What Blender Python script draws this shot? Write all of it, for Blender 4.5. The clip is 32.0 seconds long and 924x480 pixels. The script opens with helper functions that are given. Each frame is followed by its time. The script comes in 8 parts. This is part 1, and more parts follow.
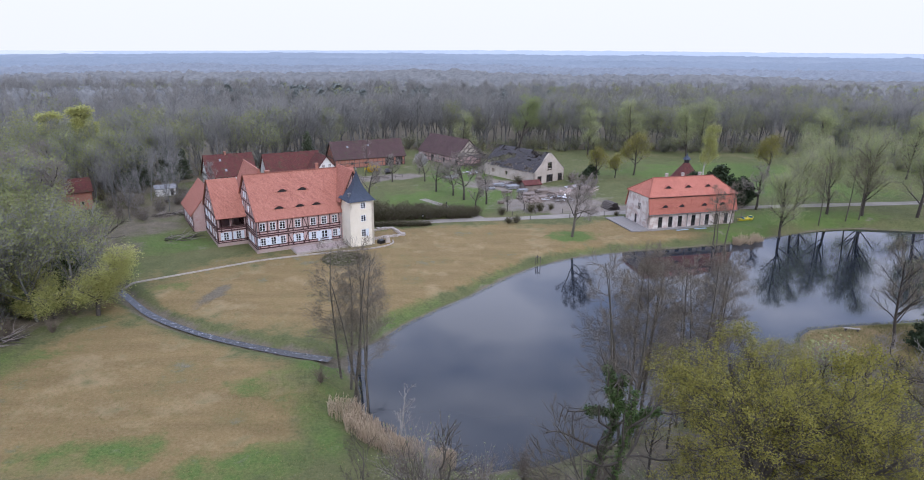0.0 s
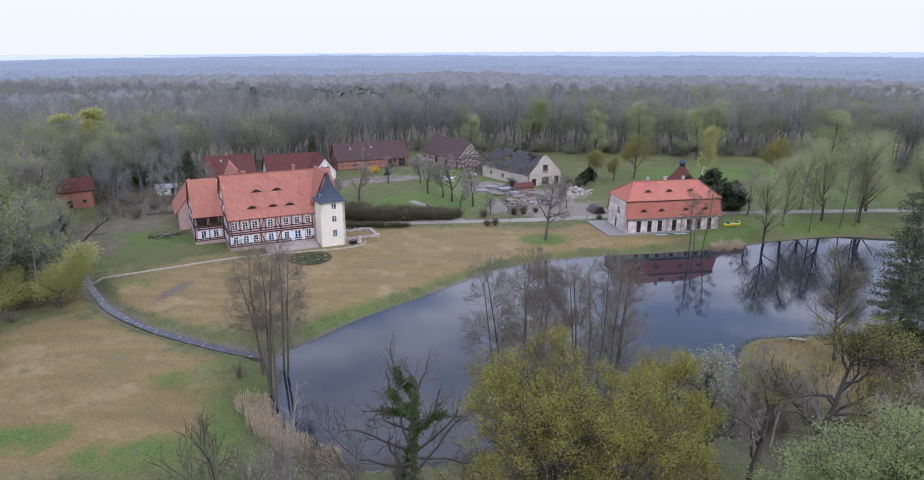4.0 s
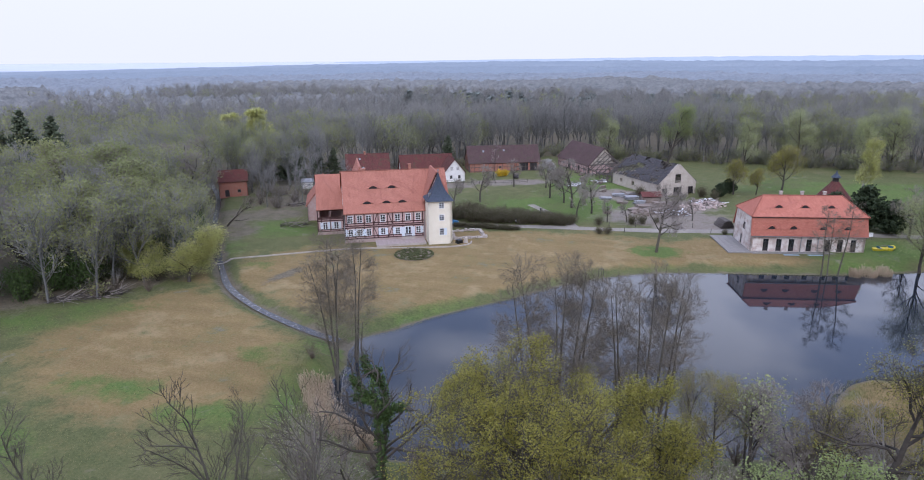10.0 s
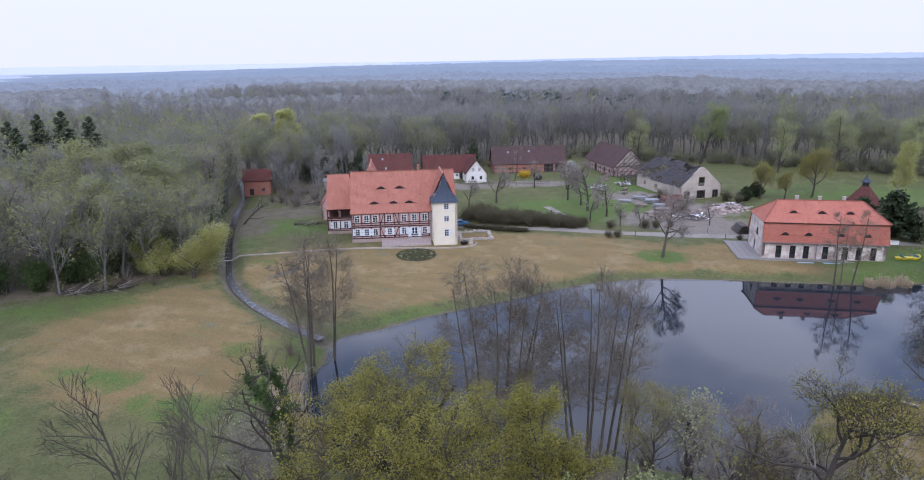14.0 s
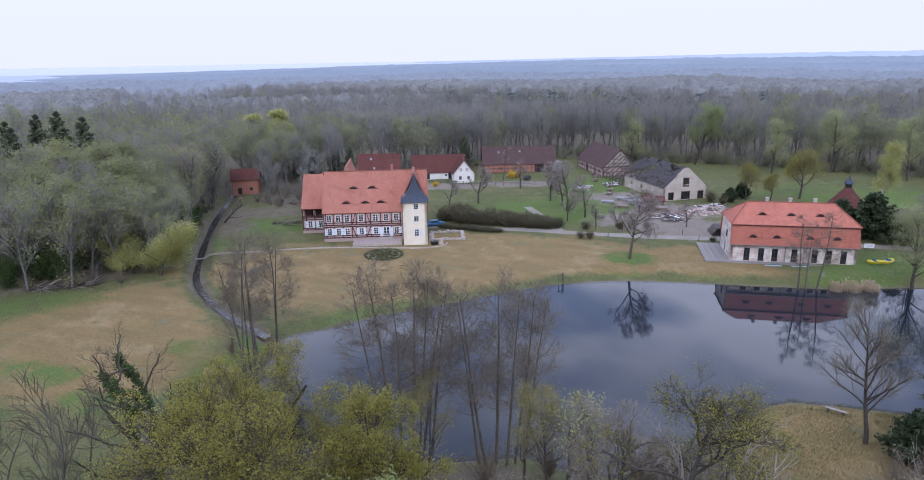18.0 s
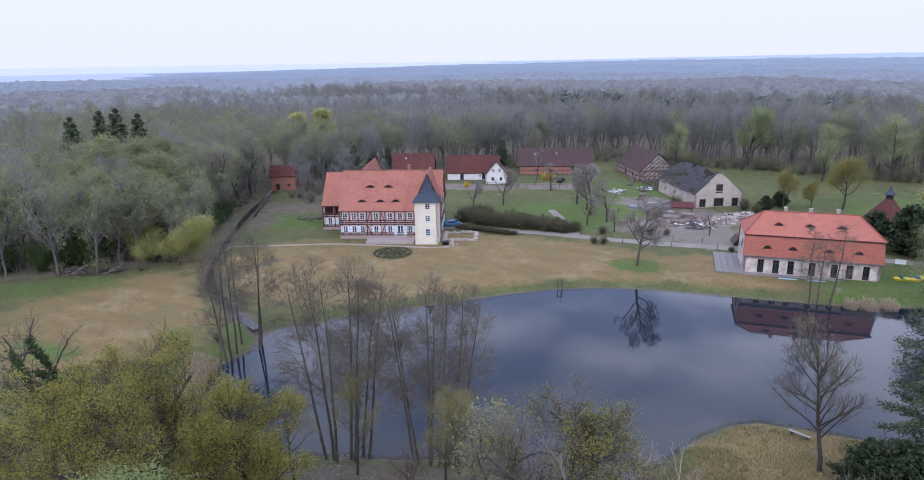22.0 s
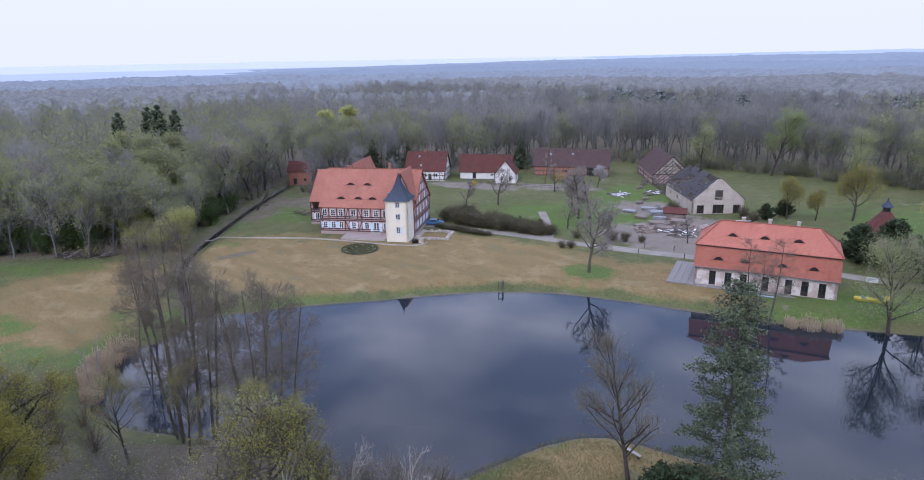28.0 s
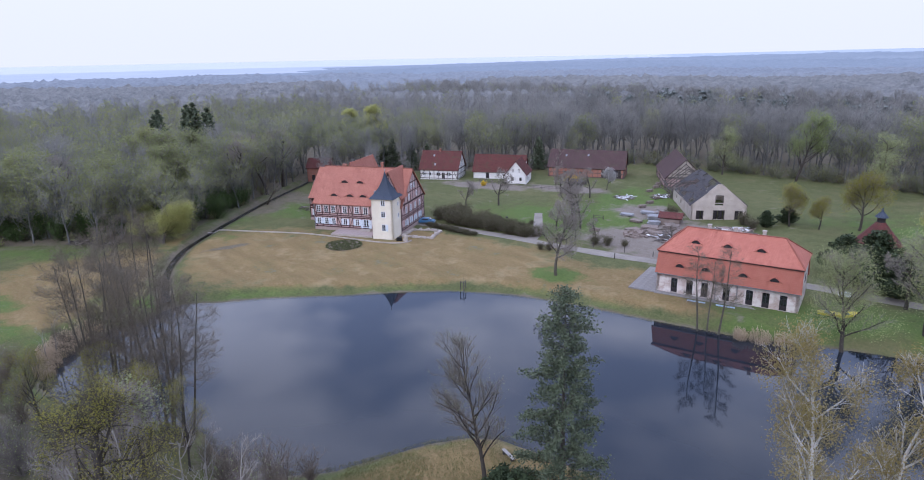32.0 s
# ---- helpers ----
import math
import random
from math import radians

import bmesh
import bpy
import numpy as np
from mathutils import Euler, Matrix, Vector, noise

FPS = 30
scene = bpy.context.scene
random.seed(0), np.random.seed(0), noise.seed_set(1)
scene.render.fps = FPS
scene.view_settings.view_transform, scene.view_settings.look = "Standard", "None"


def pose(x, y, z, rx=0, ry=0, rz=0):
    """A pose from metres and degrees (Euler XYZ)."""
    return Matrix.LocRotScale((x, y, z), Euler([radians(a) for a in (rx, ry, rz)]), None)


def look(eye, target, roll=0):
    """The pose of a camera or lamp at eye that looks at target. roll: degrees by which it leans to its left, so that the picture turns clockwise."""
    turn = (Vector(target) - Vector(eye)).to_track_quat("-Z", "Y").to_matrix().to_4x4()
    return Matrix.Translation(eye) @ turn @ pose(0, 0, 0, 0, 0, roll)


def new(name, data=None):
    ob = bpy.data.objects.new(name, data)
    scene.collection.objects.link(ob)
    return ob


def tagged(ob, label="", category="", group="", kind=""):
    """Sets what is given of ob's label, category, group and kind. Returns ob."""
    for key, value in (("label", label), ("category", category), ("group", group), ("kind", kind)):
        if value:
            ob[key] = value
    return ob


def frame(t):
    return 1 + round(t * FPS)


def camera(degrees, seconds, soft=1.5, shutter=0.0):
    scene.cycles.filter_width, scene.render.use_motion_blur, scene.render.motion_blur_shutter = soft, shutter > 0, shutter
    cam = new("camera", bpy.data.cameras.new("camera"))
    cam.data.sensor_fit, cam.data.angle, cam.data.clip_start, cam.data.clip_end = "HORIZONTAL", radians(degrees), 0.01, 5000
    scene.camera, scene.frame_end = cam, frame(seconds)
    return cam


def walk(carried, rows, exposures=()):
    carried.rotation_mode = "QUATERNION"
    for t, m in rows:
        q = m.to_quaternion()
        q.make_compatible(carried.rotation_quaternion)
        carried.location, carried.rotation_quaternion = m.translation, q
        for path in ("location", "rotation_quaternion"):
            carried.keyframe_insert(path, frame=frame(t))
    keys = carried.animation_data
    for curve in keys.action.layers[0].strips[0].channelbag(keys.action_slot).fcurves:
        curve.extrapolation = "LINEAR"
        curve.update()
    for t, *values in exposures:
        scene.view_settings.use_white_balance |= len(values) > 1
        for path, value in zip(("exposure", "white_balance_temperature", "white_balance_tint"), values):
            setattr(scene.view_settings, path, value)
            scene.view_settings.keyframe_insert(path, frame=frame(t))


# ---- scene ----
cam = camera(71.0, 32.0, soft=1.0)

PATH = [
    (0, (-3.515, 1.761, 39.896), (-3.503, 3.68, 39.33), 0.5),
    (0.5, (-0.837, 2.067, 40.211), (-0.833, 3.985, 39.643), 1.1),
    (1, (1.64, 1.989, 40.394), (1.634, 3.906, 39.825), 1.1),
    (1.5, (3.92, 1.867, 40.481), (3.904, 3.784, 39.912), 0.9),
    (2, (5.973, 1.964, 40.456), (5.941, 3.881, 39.886), 0.8),
    (2.5, (7.916, 1.987, 40.374), (7.854, 3.903, 39.806), 0.6),
    (3, (9.77, 1.869, 40.255), (9.677, 3.785, 39.69), 0.3),
    (3.5, (11.477, 1.68, 40.237), (11.36, 3.595, 39.674), 0.2),
    (5.5, (17.299, 1.628, 40.165), (17.109, 3.539, 39.607), -0.3),
    (6, (18.193, 1.998, 40.163), (17.976, 3.906, 39.604), -0.4),
    (6.5, (18.3, 2.129, 39.986), (18.063, 4.035, 39.429), -0.4),
    (7, (18.976, 2.249, 39.935), (18.711, 4.153, 39.38), -0.5),
    (7.5, (20.005, 2.486, 39.844), (19.696, 4.383, 39.291), -0.5),
    (8, (21.042, 2.736, 39.796), (20.67, 4.622, 39.245), -0.4),
    (8.5, (22.048, 2.92, 39.767), (21.616, 4.794, 39.218), -0.4),
    (9, (23.123, 3.125, 39.748), (22.63, 4.985, 39.2), -0.4),
    (9.5, (24.21, 3.558, 39.698), (23.651, 5.399, 39.152), -0.3),
    (10, (25.171, 3.928, 39.716), (24.55, 5.75, 39.171), -0.3),
    (10.5, (26.236, 4.249, 39.708), (25.567, 6.054, 39.164), -0.2),
    (11, (27.204, 4.752, 39.72), (26.507, 6.546, 39.176), -0.3),
    (11.5, (28.265, 5.453, 39.789), (27.549, 7.239, 39.244), -0.4),
    (12, (29.409, 5.801, 39.83), (28.677, 7.581, 39.287), -0.4),
    (12.5, (30.675, 6.373, 39.862), (29.933, 8.149, 39.318), -0.5),
    (13, (32.124, 6.807, 39.987), (31.37, 8.577, 39.441), -0.6),
    (13.5, (33.597, 7.253, 39.982), (32.833, 9.019, 39.438), -0.7),
    (14, (34.994, 7.814, 39.935), (34.221, 9.577, 39.391), -0.7),
    (14.5, (36.333, 8.335, 39.867), (35.55, 10.094, 39.324), -0.8),
    (16.5, (41.935, 10.425, 40.103), (41.112, 12.164, 39.557), -0.8),
    (17, (43.263, 11.115, 40.11), (42.435, 12.852, 39.564), -0.9),
    (17.5, (44.573, 11.723, 40.061), (43.74, 13.458, 39.516), -0.9),
    (18, (45.789, 12.518, 40.044), (44.951, 14.25, 39.499), -0.9),
    (18.5, (47.076, 13.31, 40.069), (46.229, 15.038, 39.523), -0.9),
    (19, (48.545, 14.048, 40.182), (47.684, 15.768, 39.635), -0.9),
    (19.5, (50.114, 14.873, 40.074), (49.235, 16.585, 39.529), -0.9),
    (20, (51.668, 15.683, 39.997), (50.767, 17.383, 39.453), -0.9),
    (20.5, (53.205, 16.444, 40.016), (52.266, 18.124, 39.472), -0.9),
    (21, (54.698, 17.152, 40.122), (53.724, 18.812, 39.578), -0.9),
    (21.5, (56.138, 17.946, 40.163), (55.134, 19.588, 39.62), -0.8),
    (22, (57.892, 18.704, 40.269), (56.86, 20.329, 39.726), -0.8),
    (22.5, (59.731, 19.761, 40.328), (58.672, 21.369, 39.784), -0.8),
    (23, (61.53, 21.057, 40.389), (60.447, 22.647, 39.843), -0.8),
    (23.5, (63.55, 21.936, 40.44), (62.444, 23.511, 39.896), -0.8),
    (24, (65.641, 23.025, 40.404), (64.518, 24.588, 39.861), -0.9),
    (24.5, (67.393, 24.188, 40.399), (66.247, 25.735, 39.856), -0.9),
    (26.5, (75.058, 29.498, 40.732), (73.825, 30.975, 40.185), -0.7),
    (27, (77.093, 31.057, 40.919), (75.849, 32.524, 40.369), -0.8),
    (27.5, (79.201, 32.367, 41.089), (77.949, 33.826, 40.538), -0.9),
    (28, (81.089, 33.689, 41.276), (79.833, 35.144, 40.724), -1.0),
    (28.5, (83.076, 35.348, 41.317), (81.815, 36.798, 40.763), -0.9),
    (29, (85.125, 36.99, 41.298), (83.86, 38.436, 40.744), -0.9),
    (29.5, (87.186, 38.694, 41.329), (85.916, 40.136, 40.774), -0.9),
    (30, (89.19, 40.396, 41.368), (87.917, 41.835, 40.812), -0.9),
    (30.5, (91.128, 42.018, 41.412), (89.848, 43.45, 40.855), -1.0),
    (31, (93.238, 43.648, 41.516), (91.935, 45.059, 40.959), -1.0),
    (31.5, (94.977, 45.133, 41.678), (93.616, 46.489, 41.121), -1.1),
    (32, (96.608, 46.275, 41.719), (95.198, 47.58, 41.165), -1.1),
]
walk(cam, [(t, look(eye, target, roll)) for t, eye, target, roll in PATH], exposures=[(0, 0.28, 5750, 15), (10, 0.22, 5680, 16), (32, 0.2, 5500, 18)])

# ---- light ----
world = bpy.data.worlds.new("overcast_sky")
scene.world = world
world.use_nodes = True
wn = world.node_tree
wn.nodes.clear()


def link(tree, a, b):
    tree.links.new(a, b)


w_out = wn.nodes.new("ShaderNodeOutputWorld")
w_bg = wn.nodes.new("ShaderNodeBackground")
w_bg.inputs["Strength"].default_value = 0.1
sky = wn.nodes.new("ShaderNodeTexSky")
sky.sky_type = "NISHITA"
sky.sun_disc = False
sky.sun_elevation = radians(42)
sky.sun_rotation = radians(150)
sky.air_density, sky.dust_density, sky.ozone_density = 1.5, 6.0, 2.0
# cloud layer, drawn on a flat ceiling so that it thickens towards the horizon
geo = wn.nodes.new("ShaderNodeTexCoord")
sep = wn.nodes.new("ShaderNodeSeparateXYZ")
link(wn, geo.outputs["Generated"], sep.inputs[0])
zc = wn.nodes.new("ShaderNodeMath")
zc.operation = "MAXIMUM"
zc.inputs[1].default_value = 0.06
link(wn, sep.outputs["Z"], zc.inputs[0])
inv = wn.nodes.new("ShaderNodeMath")
inv.operation = "DIVIDE"
inv.inputs[0].default_value = 1.0
link(wn, zc.outputs[0], inv.inputs[1])
flat = wn.nodes.new("ShaderNodeVectorMath")
flat.operation = "SCALE"
link(wn, geo.outputs["Generated"], flat.inputs[0])
link(wn, inv.outputs[0], flat.inputs["Scale"])
cloud = wn.nodes.new("ShaderNodeTexNoise")
cloud.inputs["Scale"].default_value = 1.3
cloud.inputs["Detail"].default_value = 4
link(wn, flat.outputs[0], cloud.inputs["Vector"])
c_ramp = wn.nodes.new("ShaderNodeValToRGB")
c_ramp.color_ramp.elements[0].position, c_ramp.color_ramp.elements[0].color = 0.41, (7.6, 9.0, 12.6, 1)
c_ramp.color_ramp.elements[1].position, c_ramp.color_ramp.elements[1].color = 0.59, (20.0, 20.2, 21.8, 1)
link(wn, cloud.outputs["Fac"], c_ramp.inputs[0])
# the veil of cloud is brightest and even near the horizon
low = wn.nodes.new("ShaderNodeMapRange")
low.inputs["From Min"].default_value, low.inputs["From Max"].default_value = 0.14, 0.36
low.inputs["To Min"].default_value, low.inputs["To Max"].default_value = 1.0, 0.0
link(wn, sep.outputs["Z"], low.inputs["Value"])
veil = wn.nodes.new("ShaderNodeMixRGB")
veil.inputs[2].default_value = (8.9, 8.78, 9.85, 1)
link(wn, low.outputs[0], veil.inputs[0])
link(wn, c_ramp.outputs[0], veil.inputs[1])
w_mix = wn.nodes.new("ShaderNodeMixRGB")
w_mix.inputs[0].default_value = 0.88
link(wn, sky.outputs[0], w_mix.inputs[1])
link(wn, veil.outputs[0], w_mix.inputs[2])
link(wn, w_mix.outputs[0], w_bg.inputs["Color"])
link(wn, w_bg.outputs[0], w_out.inputs["Surface"])

sun = new("sun", bpy.data.lights.new("sun", "SUN"))
sun.data.energy, sun.data.angle, sun.data.color = 1.15, radians(25), (1.0, 0.93, 0.87)
sun.matrix_world = look((0, 0, 100), (-25, 70, 30))

# ---- materials ----


def material(name, rough=0.8, metal=0.0, spec=0.3):
    m = bpy.data.materials.new(name)
    m.use_nodes = True
    b = m.node_tree.nodes["Principled BSDF"]
    b.inputs["Roughness"].default_value, b.inputs["Metallic"].default_value = rough, metal
    b.inputs["Specular IOR Level"].default_value = spec
    return m, m.node_tree, b


def node(t, kind, **values):
    n = t.nodes.new(kind)
    for key, value in values.items():
        n.inputs[key.replace("_", " ")].default_value = value
    return n


def coords(t, space="Object"):
    return t.nodes.new("ShaderNodeTexCoord").outputs[space]


def noise_fac(t, scale, detail=4, rough=0.6, vec=None, squash=None):
    n = node(t, "ShaderNodeTexNoise", Scale=scale, Detail=detail, Roughness=rough)
    v = vec or coords(t)
    if squash:
        mp = node(t, "ShaderNodeMapping", Scale=squash)
        link(t, v, mp.inputs[0])
        v = mp.outputs[0]
    link(t, v, n.inputs["Vector"])
    return n.outputs["Fac"]


def ramp(t, fac, stops):
    r = t.nodes.new("ShaderNodeValToRGB")
    while len(r.color_ramp.elements) < len(stops):
        r.color_ramp.elements.new(0.5)
    for e, (pos, col) in zip(r.color_ramp.elements, stops):
        e.position, e.color = pos, (*col, 1)
    link(t, fac, r.inputs[0])
    return r.outputs[0]


def mixed(t, fac, a, b, mode="MIX"):
    m = t.nodes.new("ShaderNodeMixRGB")
    m.blend_type = mode
    for i, v in ((0, fac), (1, a), (2, b)):
        if isinstance(v, (int, float)):
            m.inputs[i].default_value = v
        elif isinstance(v, tuple):
            m.inputs[i].default_value = (*v, 1)
        else:
            link(t, v, m.inputs[i])
    return m.outputs[0]


def bump(t, b, fac, strength, distance):
    n = node(t, "ShaderNodeBump", Strength=strength, Distance=distance)
    link(t, fac, n.inputs["Height"])
    link(t, n.outputs[0], b.inputs["Normal"])


def plain(name, dark, light, scale=2.0, fine=25.0, rough=0.8, depth=0.01, metal=0.0, spec=0.3):
    """Two-scale mottled surface."""
    m, t, b = material(name, rough, metal, spec)
    broad = noise_fac(t, scale)
    grain = noise_fac(t, fine, 3)
    col = ramp(t, broad, [(0.3, dark), (0.7, light)])
    col = mixed(t, 0.35, col, ramp(t, grain, [(0.3, tuple(0.6 * c for c in dark)), (0.75, tuple(min(1, 1.2 * c) for c in light))]))
    link(t, col, b.inputs["Base Color"])
    bump(t, b, grain, 0.4, depth)
    return m


def varied(name, stops, rough=0.85, amount=0.5, thin=0.0):
    """A surface that differs from thing to thing (bark, leaves)."""
    m, t, b = material(name, rough, 0, 0.2)
    info = t.nodes.new("ShaderNodeObjectInfo")
    isl = t.nodes.new("ShaderNodeNewGeometry")
    att = t.nodes.new("ShaderNodeAttribute")
    att.attribute_name = "tone"
    a = mixed(t, amount, info.outputs["Random"], isl.outputs["Random Per Island"])
    s = t.nodes.new("ShaderNodeMath")
    s.operation = "ADD"
    link(t, a, s.inputs[0])
    link(t, att.outputs["Fac"], s.inputs[1])
    f = t.nodes.new("ShaderNodeMath")
    f.operation = "FRACT"
    link(t, s.outputs[0], f.inputs[0])
    col = ramp(t, f.outputs[0], stops)
    col = mixed(t, 0.3, col, ramp(t, noise_fac(t, 3.0), [(0.3, tuple(0.55 * c for c in stops[0][1])), (0.7, stops[-1][1])]))
    link(t, col, b.inputs["Base Color"])
    if thin:
        back = t.nodes.new("ShaderNodeBsdfTranslucent")
        link(t, col, back.inputs["Color"])
        both = t.nodes.new("ShaderNodeMixShader")
        both.inputs[0].default_value = thin
        link(t, b.outputs[0], both.inputs[1])
        link(t, back.outputs[0], both.inputs[2])
        link(t, both.outputs[0], t.nodes["Material Output"].inputs["Surface"])
    return m


def roof_material(name, dark, light, course=0.22, moss=0.0, green=(0.07, 0.08, 0.04)):
    m, t, b = material(name, 0.85, 0, 0.25)
    uv = coords(t, "UV")
    sp = t.nodes.new("ShaderNodeSeparateXYZ")
    link(t, uv, sp.inputs[0])
    brick = node(t, "ShaderNodeTexBrick", Scale=1.0)
    brick.inputs["Brick Width"].default_value, brick.inputs["Row Height"].default_value = 0.26, course
    brick.inputs["Mortar Size"].default_value = 0.022
    brick.inputs["Color1"].default_value, brick.inputs["Color2"].default_value = (*dark, 1), (*light, 1)
    brick.inputs["Mortar"].default_value = tuple(0.45 * c for c in dark) + (1,)
    link(t, uv, brick.inputs["Vector"])
    broad = noise_fac(t, 0.35, 5)
    col = mixed(t, 0.3, brick.outputs["Color"], ramp(t, broad, [(0.3, dark), (0.7, light)]))
    streak = noise_fac(t, 1.0, 4, vec=uv, squash=(1.5, 0.15, 1))
    col = mixed(t, ramp(t, streak, [(0.5, (0, 0, 0)), (0.75, (0.35, 0.35, 0.35))]), col, tuple(0.5 * c for c in dark))
    if moss:
        col = mixed(t, ramp(t, noise_fac(t, 0.8, 5), [(0.55 - moss * 0.3, (0, 0, 0)), (0.75, (0.7, 0.7, 0.7))]), col, green)
    link(t, col, b.inputs["Base Color"])
    wave = t.nodes.new("ShaderNodeMath")
    wave.operation = "MULTIPLY"
    wave.inputs[1].default_value = 1 / course
    link(t, sp.outputs["Y"], wave.inputs[0])
    fr = t.nodes.new("ShaderNodeMath")
    fr.operation = "FRACT"
    link(t, wave.outputs[0], fr.inputs[0])
    bump(t, b, fr.outputs[0], 0.9, 0.07)
    return m


def brick_material(name, c1, c2, mortar, rough=0.9, plaster=None):
    m, t, b = material(name, rough, 0, 0.2)
    uv = coords(t, "UV")
    brick = node(t, "ShaderNodeTexBrick", Scale=1.0)
    brick.inputs["Brick Width"].default_value, brick.inputs["Row Height"].default_value = 0.25, 0.08
    brick.inputs["Mortar Size"].default_value = 0.01
    brick.inputs["Color1"].default_value, brick.inputs["Color2"].default_value, brick.inputs["Mortar"].default_value = (*c1, 1), (*c2, 1), (*mortar, 1)
    link(t, uv, brick.inputs["Vector"])
    col = mixed(t, 0.35, brick.outputs["Color"], ramp(t, noise_fac(t, 1.2, 5), [(0.3, c1), (0.7, mortar)]))
    if plaster:
        col = mixed(t, ramp(t, noise_fac(t, 0.55, 6, 0.65), [(0.44, (0, 0, 0)), (0.56, (1, 1, 1))]), col, plaster)
    link(t, col, b.inputs["Base Color"])
    bump(t, b, brick.outputs["Fac"], 0.5, -0.01)
    return m


ROOF = roof_material("clay_tile_roof", (0.33, 0.128, 0.088), (0.47, 0.205, 0.148), course=0.3)
ROOF_NEW = roof_material("new_clay_tile_roof", (0.39, 0.13, 0.088), (0.51, 0.20, 0.142), course=0.3)
ROOF_OLD = roof_material("old_clay_tile_roof", (0.10, 0.035, 0.032), (0.17, 0.06, 0.05), moss=0.1)
ROOF_DARK = roof_material("weathered_tile_roof", (0.075, 0.045, 0.045), (0.13, 0.08, 0.075), moss=0.1)
ROOF_RUIN = roof_material("grey_broken_tile_roof", (0.045, 0.045, 0.05), (0.11, 0.10, 0.105))
SLATE = roof_material("slate_roof", (0.06, 0.075, 0.105), (0.10, 0.12, 0.16), course=0.16)
BRICK = brick_material("pale_red_brick", (0.36, 0.20, 0.18), (0.48, 0.32, 0.29), (0.50, 0.43, 0.40))
BRICK_RED = brick_material("red_brick", (0.28, 0.09, 0.06), (0.38, 0.14, 0.09), (0.33, 0.22, 0.17))
STONE_PLASTER = brick_material("patchy_plaster_on_brick", (0.36, 0.25, 0.21), (0.50, 0.40, 0.34), (0.5, 0.45, 0.4), plaster=(0.62, 0.57, 0.52))
PLINTH = brick_material("fieldstone_plinth", (0.30, 0.20, 0.17), (0.42, 0.33, 0.29), (0.35, 0.3, 0.27))
CREAM = plain("cream_render", (0.66, 0.595, 0.46), (0.77, 0.71, 0.58), 0.6, 8, 0.9)
WHITE_WALL = plain("white_render", (0.62, 0.60, 0.56), (0.76, 0.74, 0.70), 0.8, 9, 0.9)
GREY_WALL = plain("weathered_grey_render", (0.33, 0.285, 0.235), (0.53, 0.465, 0.39), 0.5, 7, 0.9)
TIMBER = plain("oxblood_timber", (0.035, 0.015, 0.015), (0.065, 0.028, 0.026), 1.5, 20, 0.75)
TIMBER_GREY = plain("weathered_timber", (0.06, 0.05, 0.045), (0.14, 0.12, 0.105), 1.0, 15, 0.9)
WHITE_PAINT = plain("white_paint", (0.66, 0.67, 0.68), (0.80, 0.81, 0.82), 2, 20, 0.5)
SHUTTER = plain("pale_grey_blue_paint", (0.52, 0.57, 0.62), (0.64, 0.69, 0.73), 2, 20, 0.6)
DARK_DOOR = plain("dark_brown_door", (0.018, 0.016, 0.017), (0.04, 0.034, 0.034), 2, 20, 0.5)
SANDSTONE = plain("sandstone", (0.30, 0.26, 0.225), (0.45, 0.40, 0.35), 1.0, 10, 0.9)
PAVING = plain("grey_paving", (0.17, 0.155, 0.145), (0.27, 0.25, 0.23), 0.8, 6, 0.9)
TERRACE_STONE = plain("pinkish_paving", (0.30, 0.23, 0.21), (0.40, 0.33, 0.30), 0.8, 6, 0.9)
GRAVEL = plain("gravel_track", (0.18, 0.158, 0.132), (0.30, 0.265, 0.225), 0.25, 9, 0.95, 0.03)
SHEET = plain("corrugated_fibre_sheet", (0.17, 0.17, 0.175), (0.36, 0.36, 0.365), 0.6, 6, 0.7)
RUBBLE = plain("rubble", (0.28, 0.2, 0.17), (0.55, 0.47, 0.42), 0.7, 5, 0.95)
PLANK = plain("cut_planks", (0.13, 0.10, 0.085), (0.29, 0.235, 0.195), 0.6, 8, 0.9)
IRON = plain("dark_iron", (0.02, 0.02, 0.022), (0.05, 0.05, 0.05), 3, 20, 0.5, metal=0.6)
LEAD = plain("grey_sheet_metal", (0.18, 0.19, 0.2), (0.32, 0.33, 0.34), 2, 12, 0.45, metal=0.7)
BLUE_PAINT = plain("blue_paint", (0.03, 0.12, 0.24), (0.05, 0.17, 0.32), 2, 15, 0.35, spec=0.5)
BLUE_PLANK = plain("pale_blue_boards", (0.30, 0.40, 0.50), (0.42, 0.52, 0.62), 2, 12, 0.6)
YELLOW = plain("yellow_plastic", (0.62, 0.48, 0.02), (0.75, 0.6, 0.05), 2, 12, 0.4)
TYRE = plain("black_rubber", (0.012, 0.012, 0.012), (0.03, 0.03, 0.03), 3, 20, 0.8)

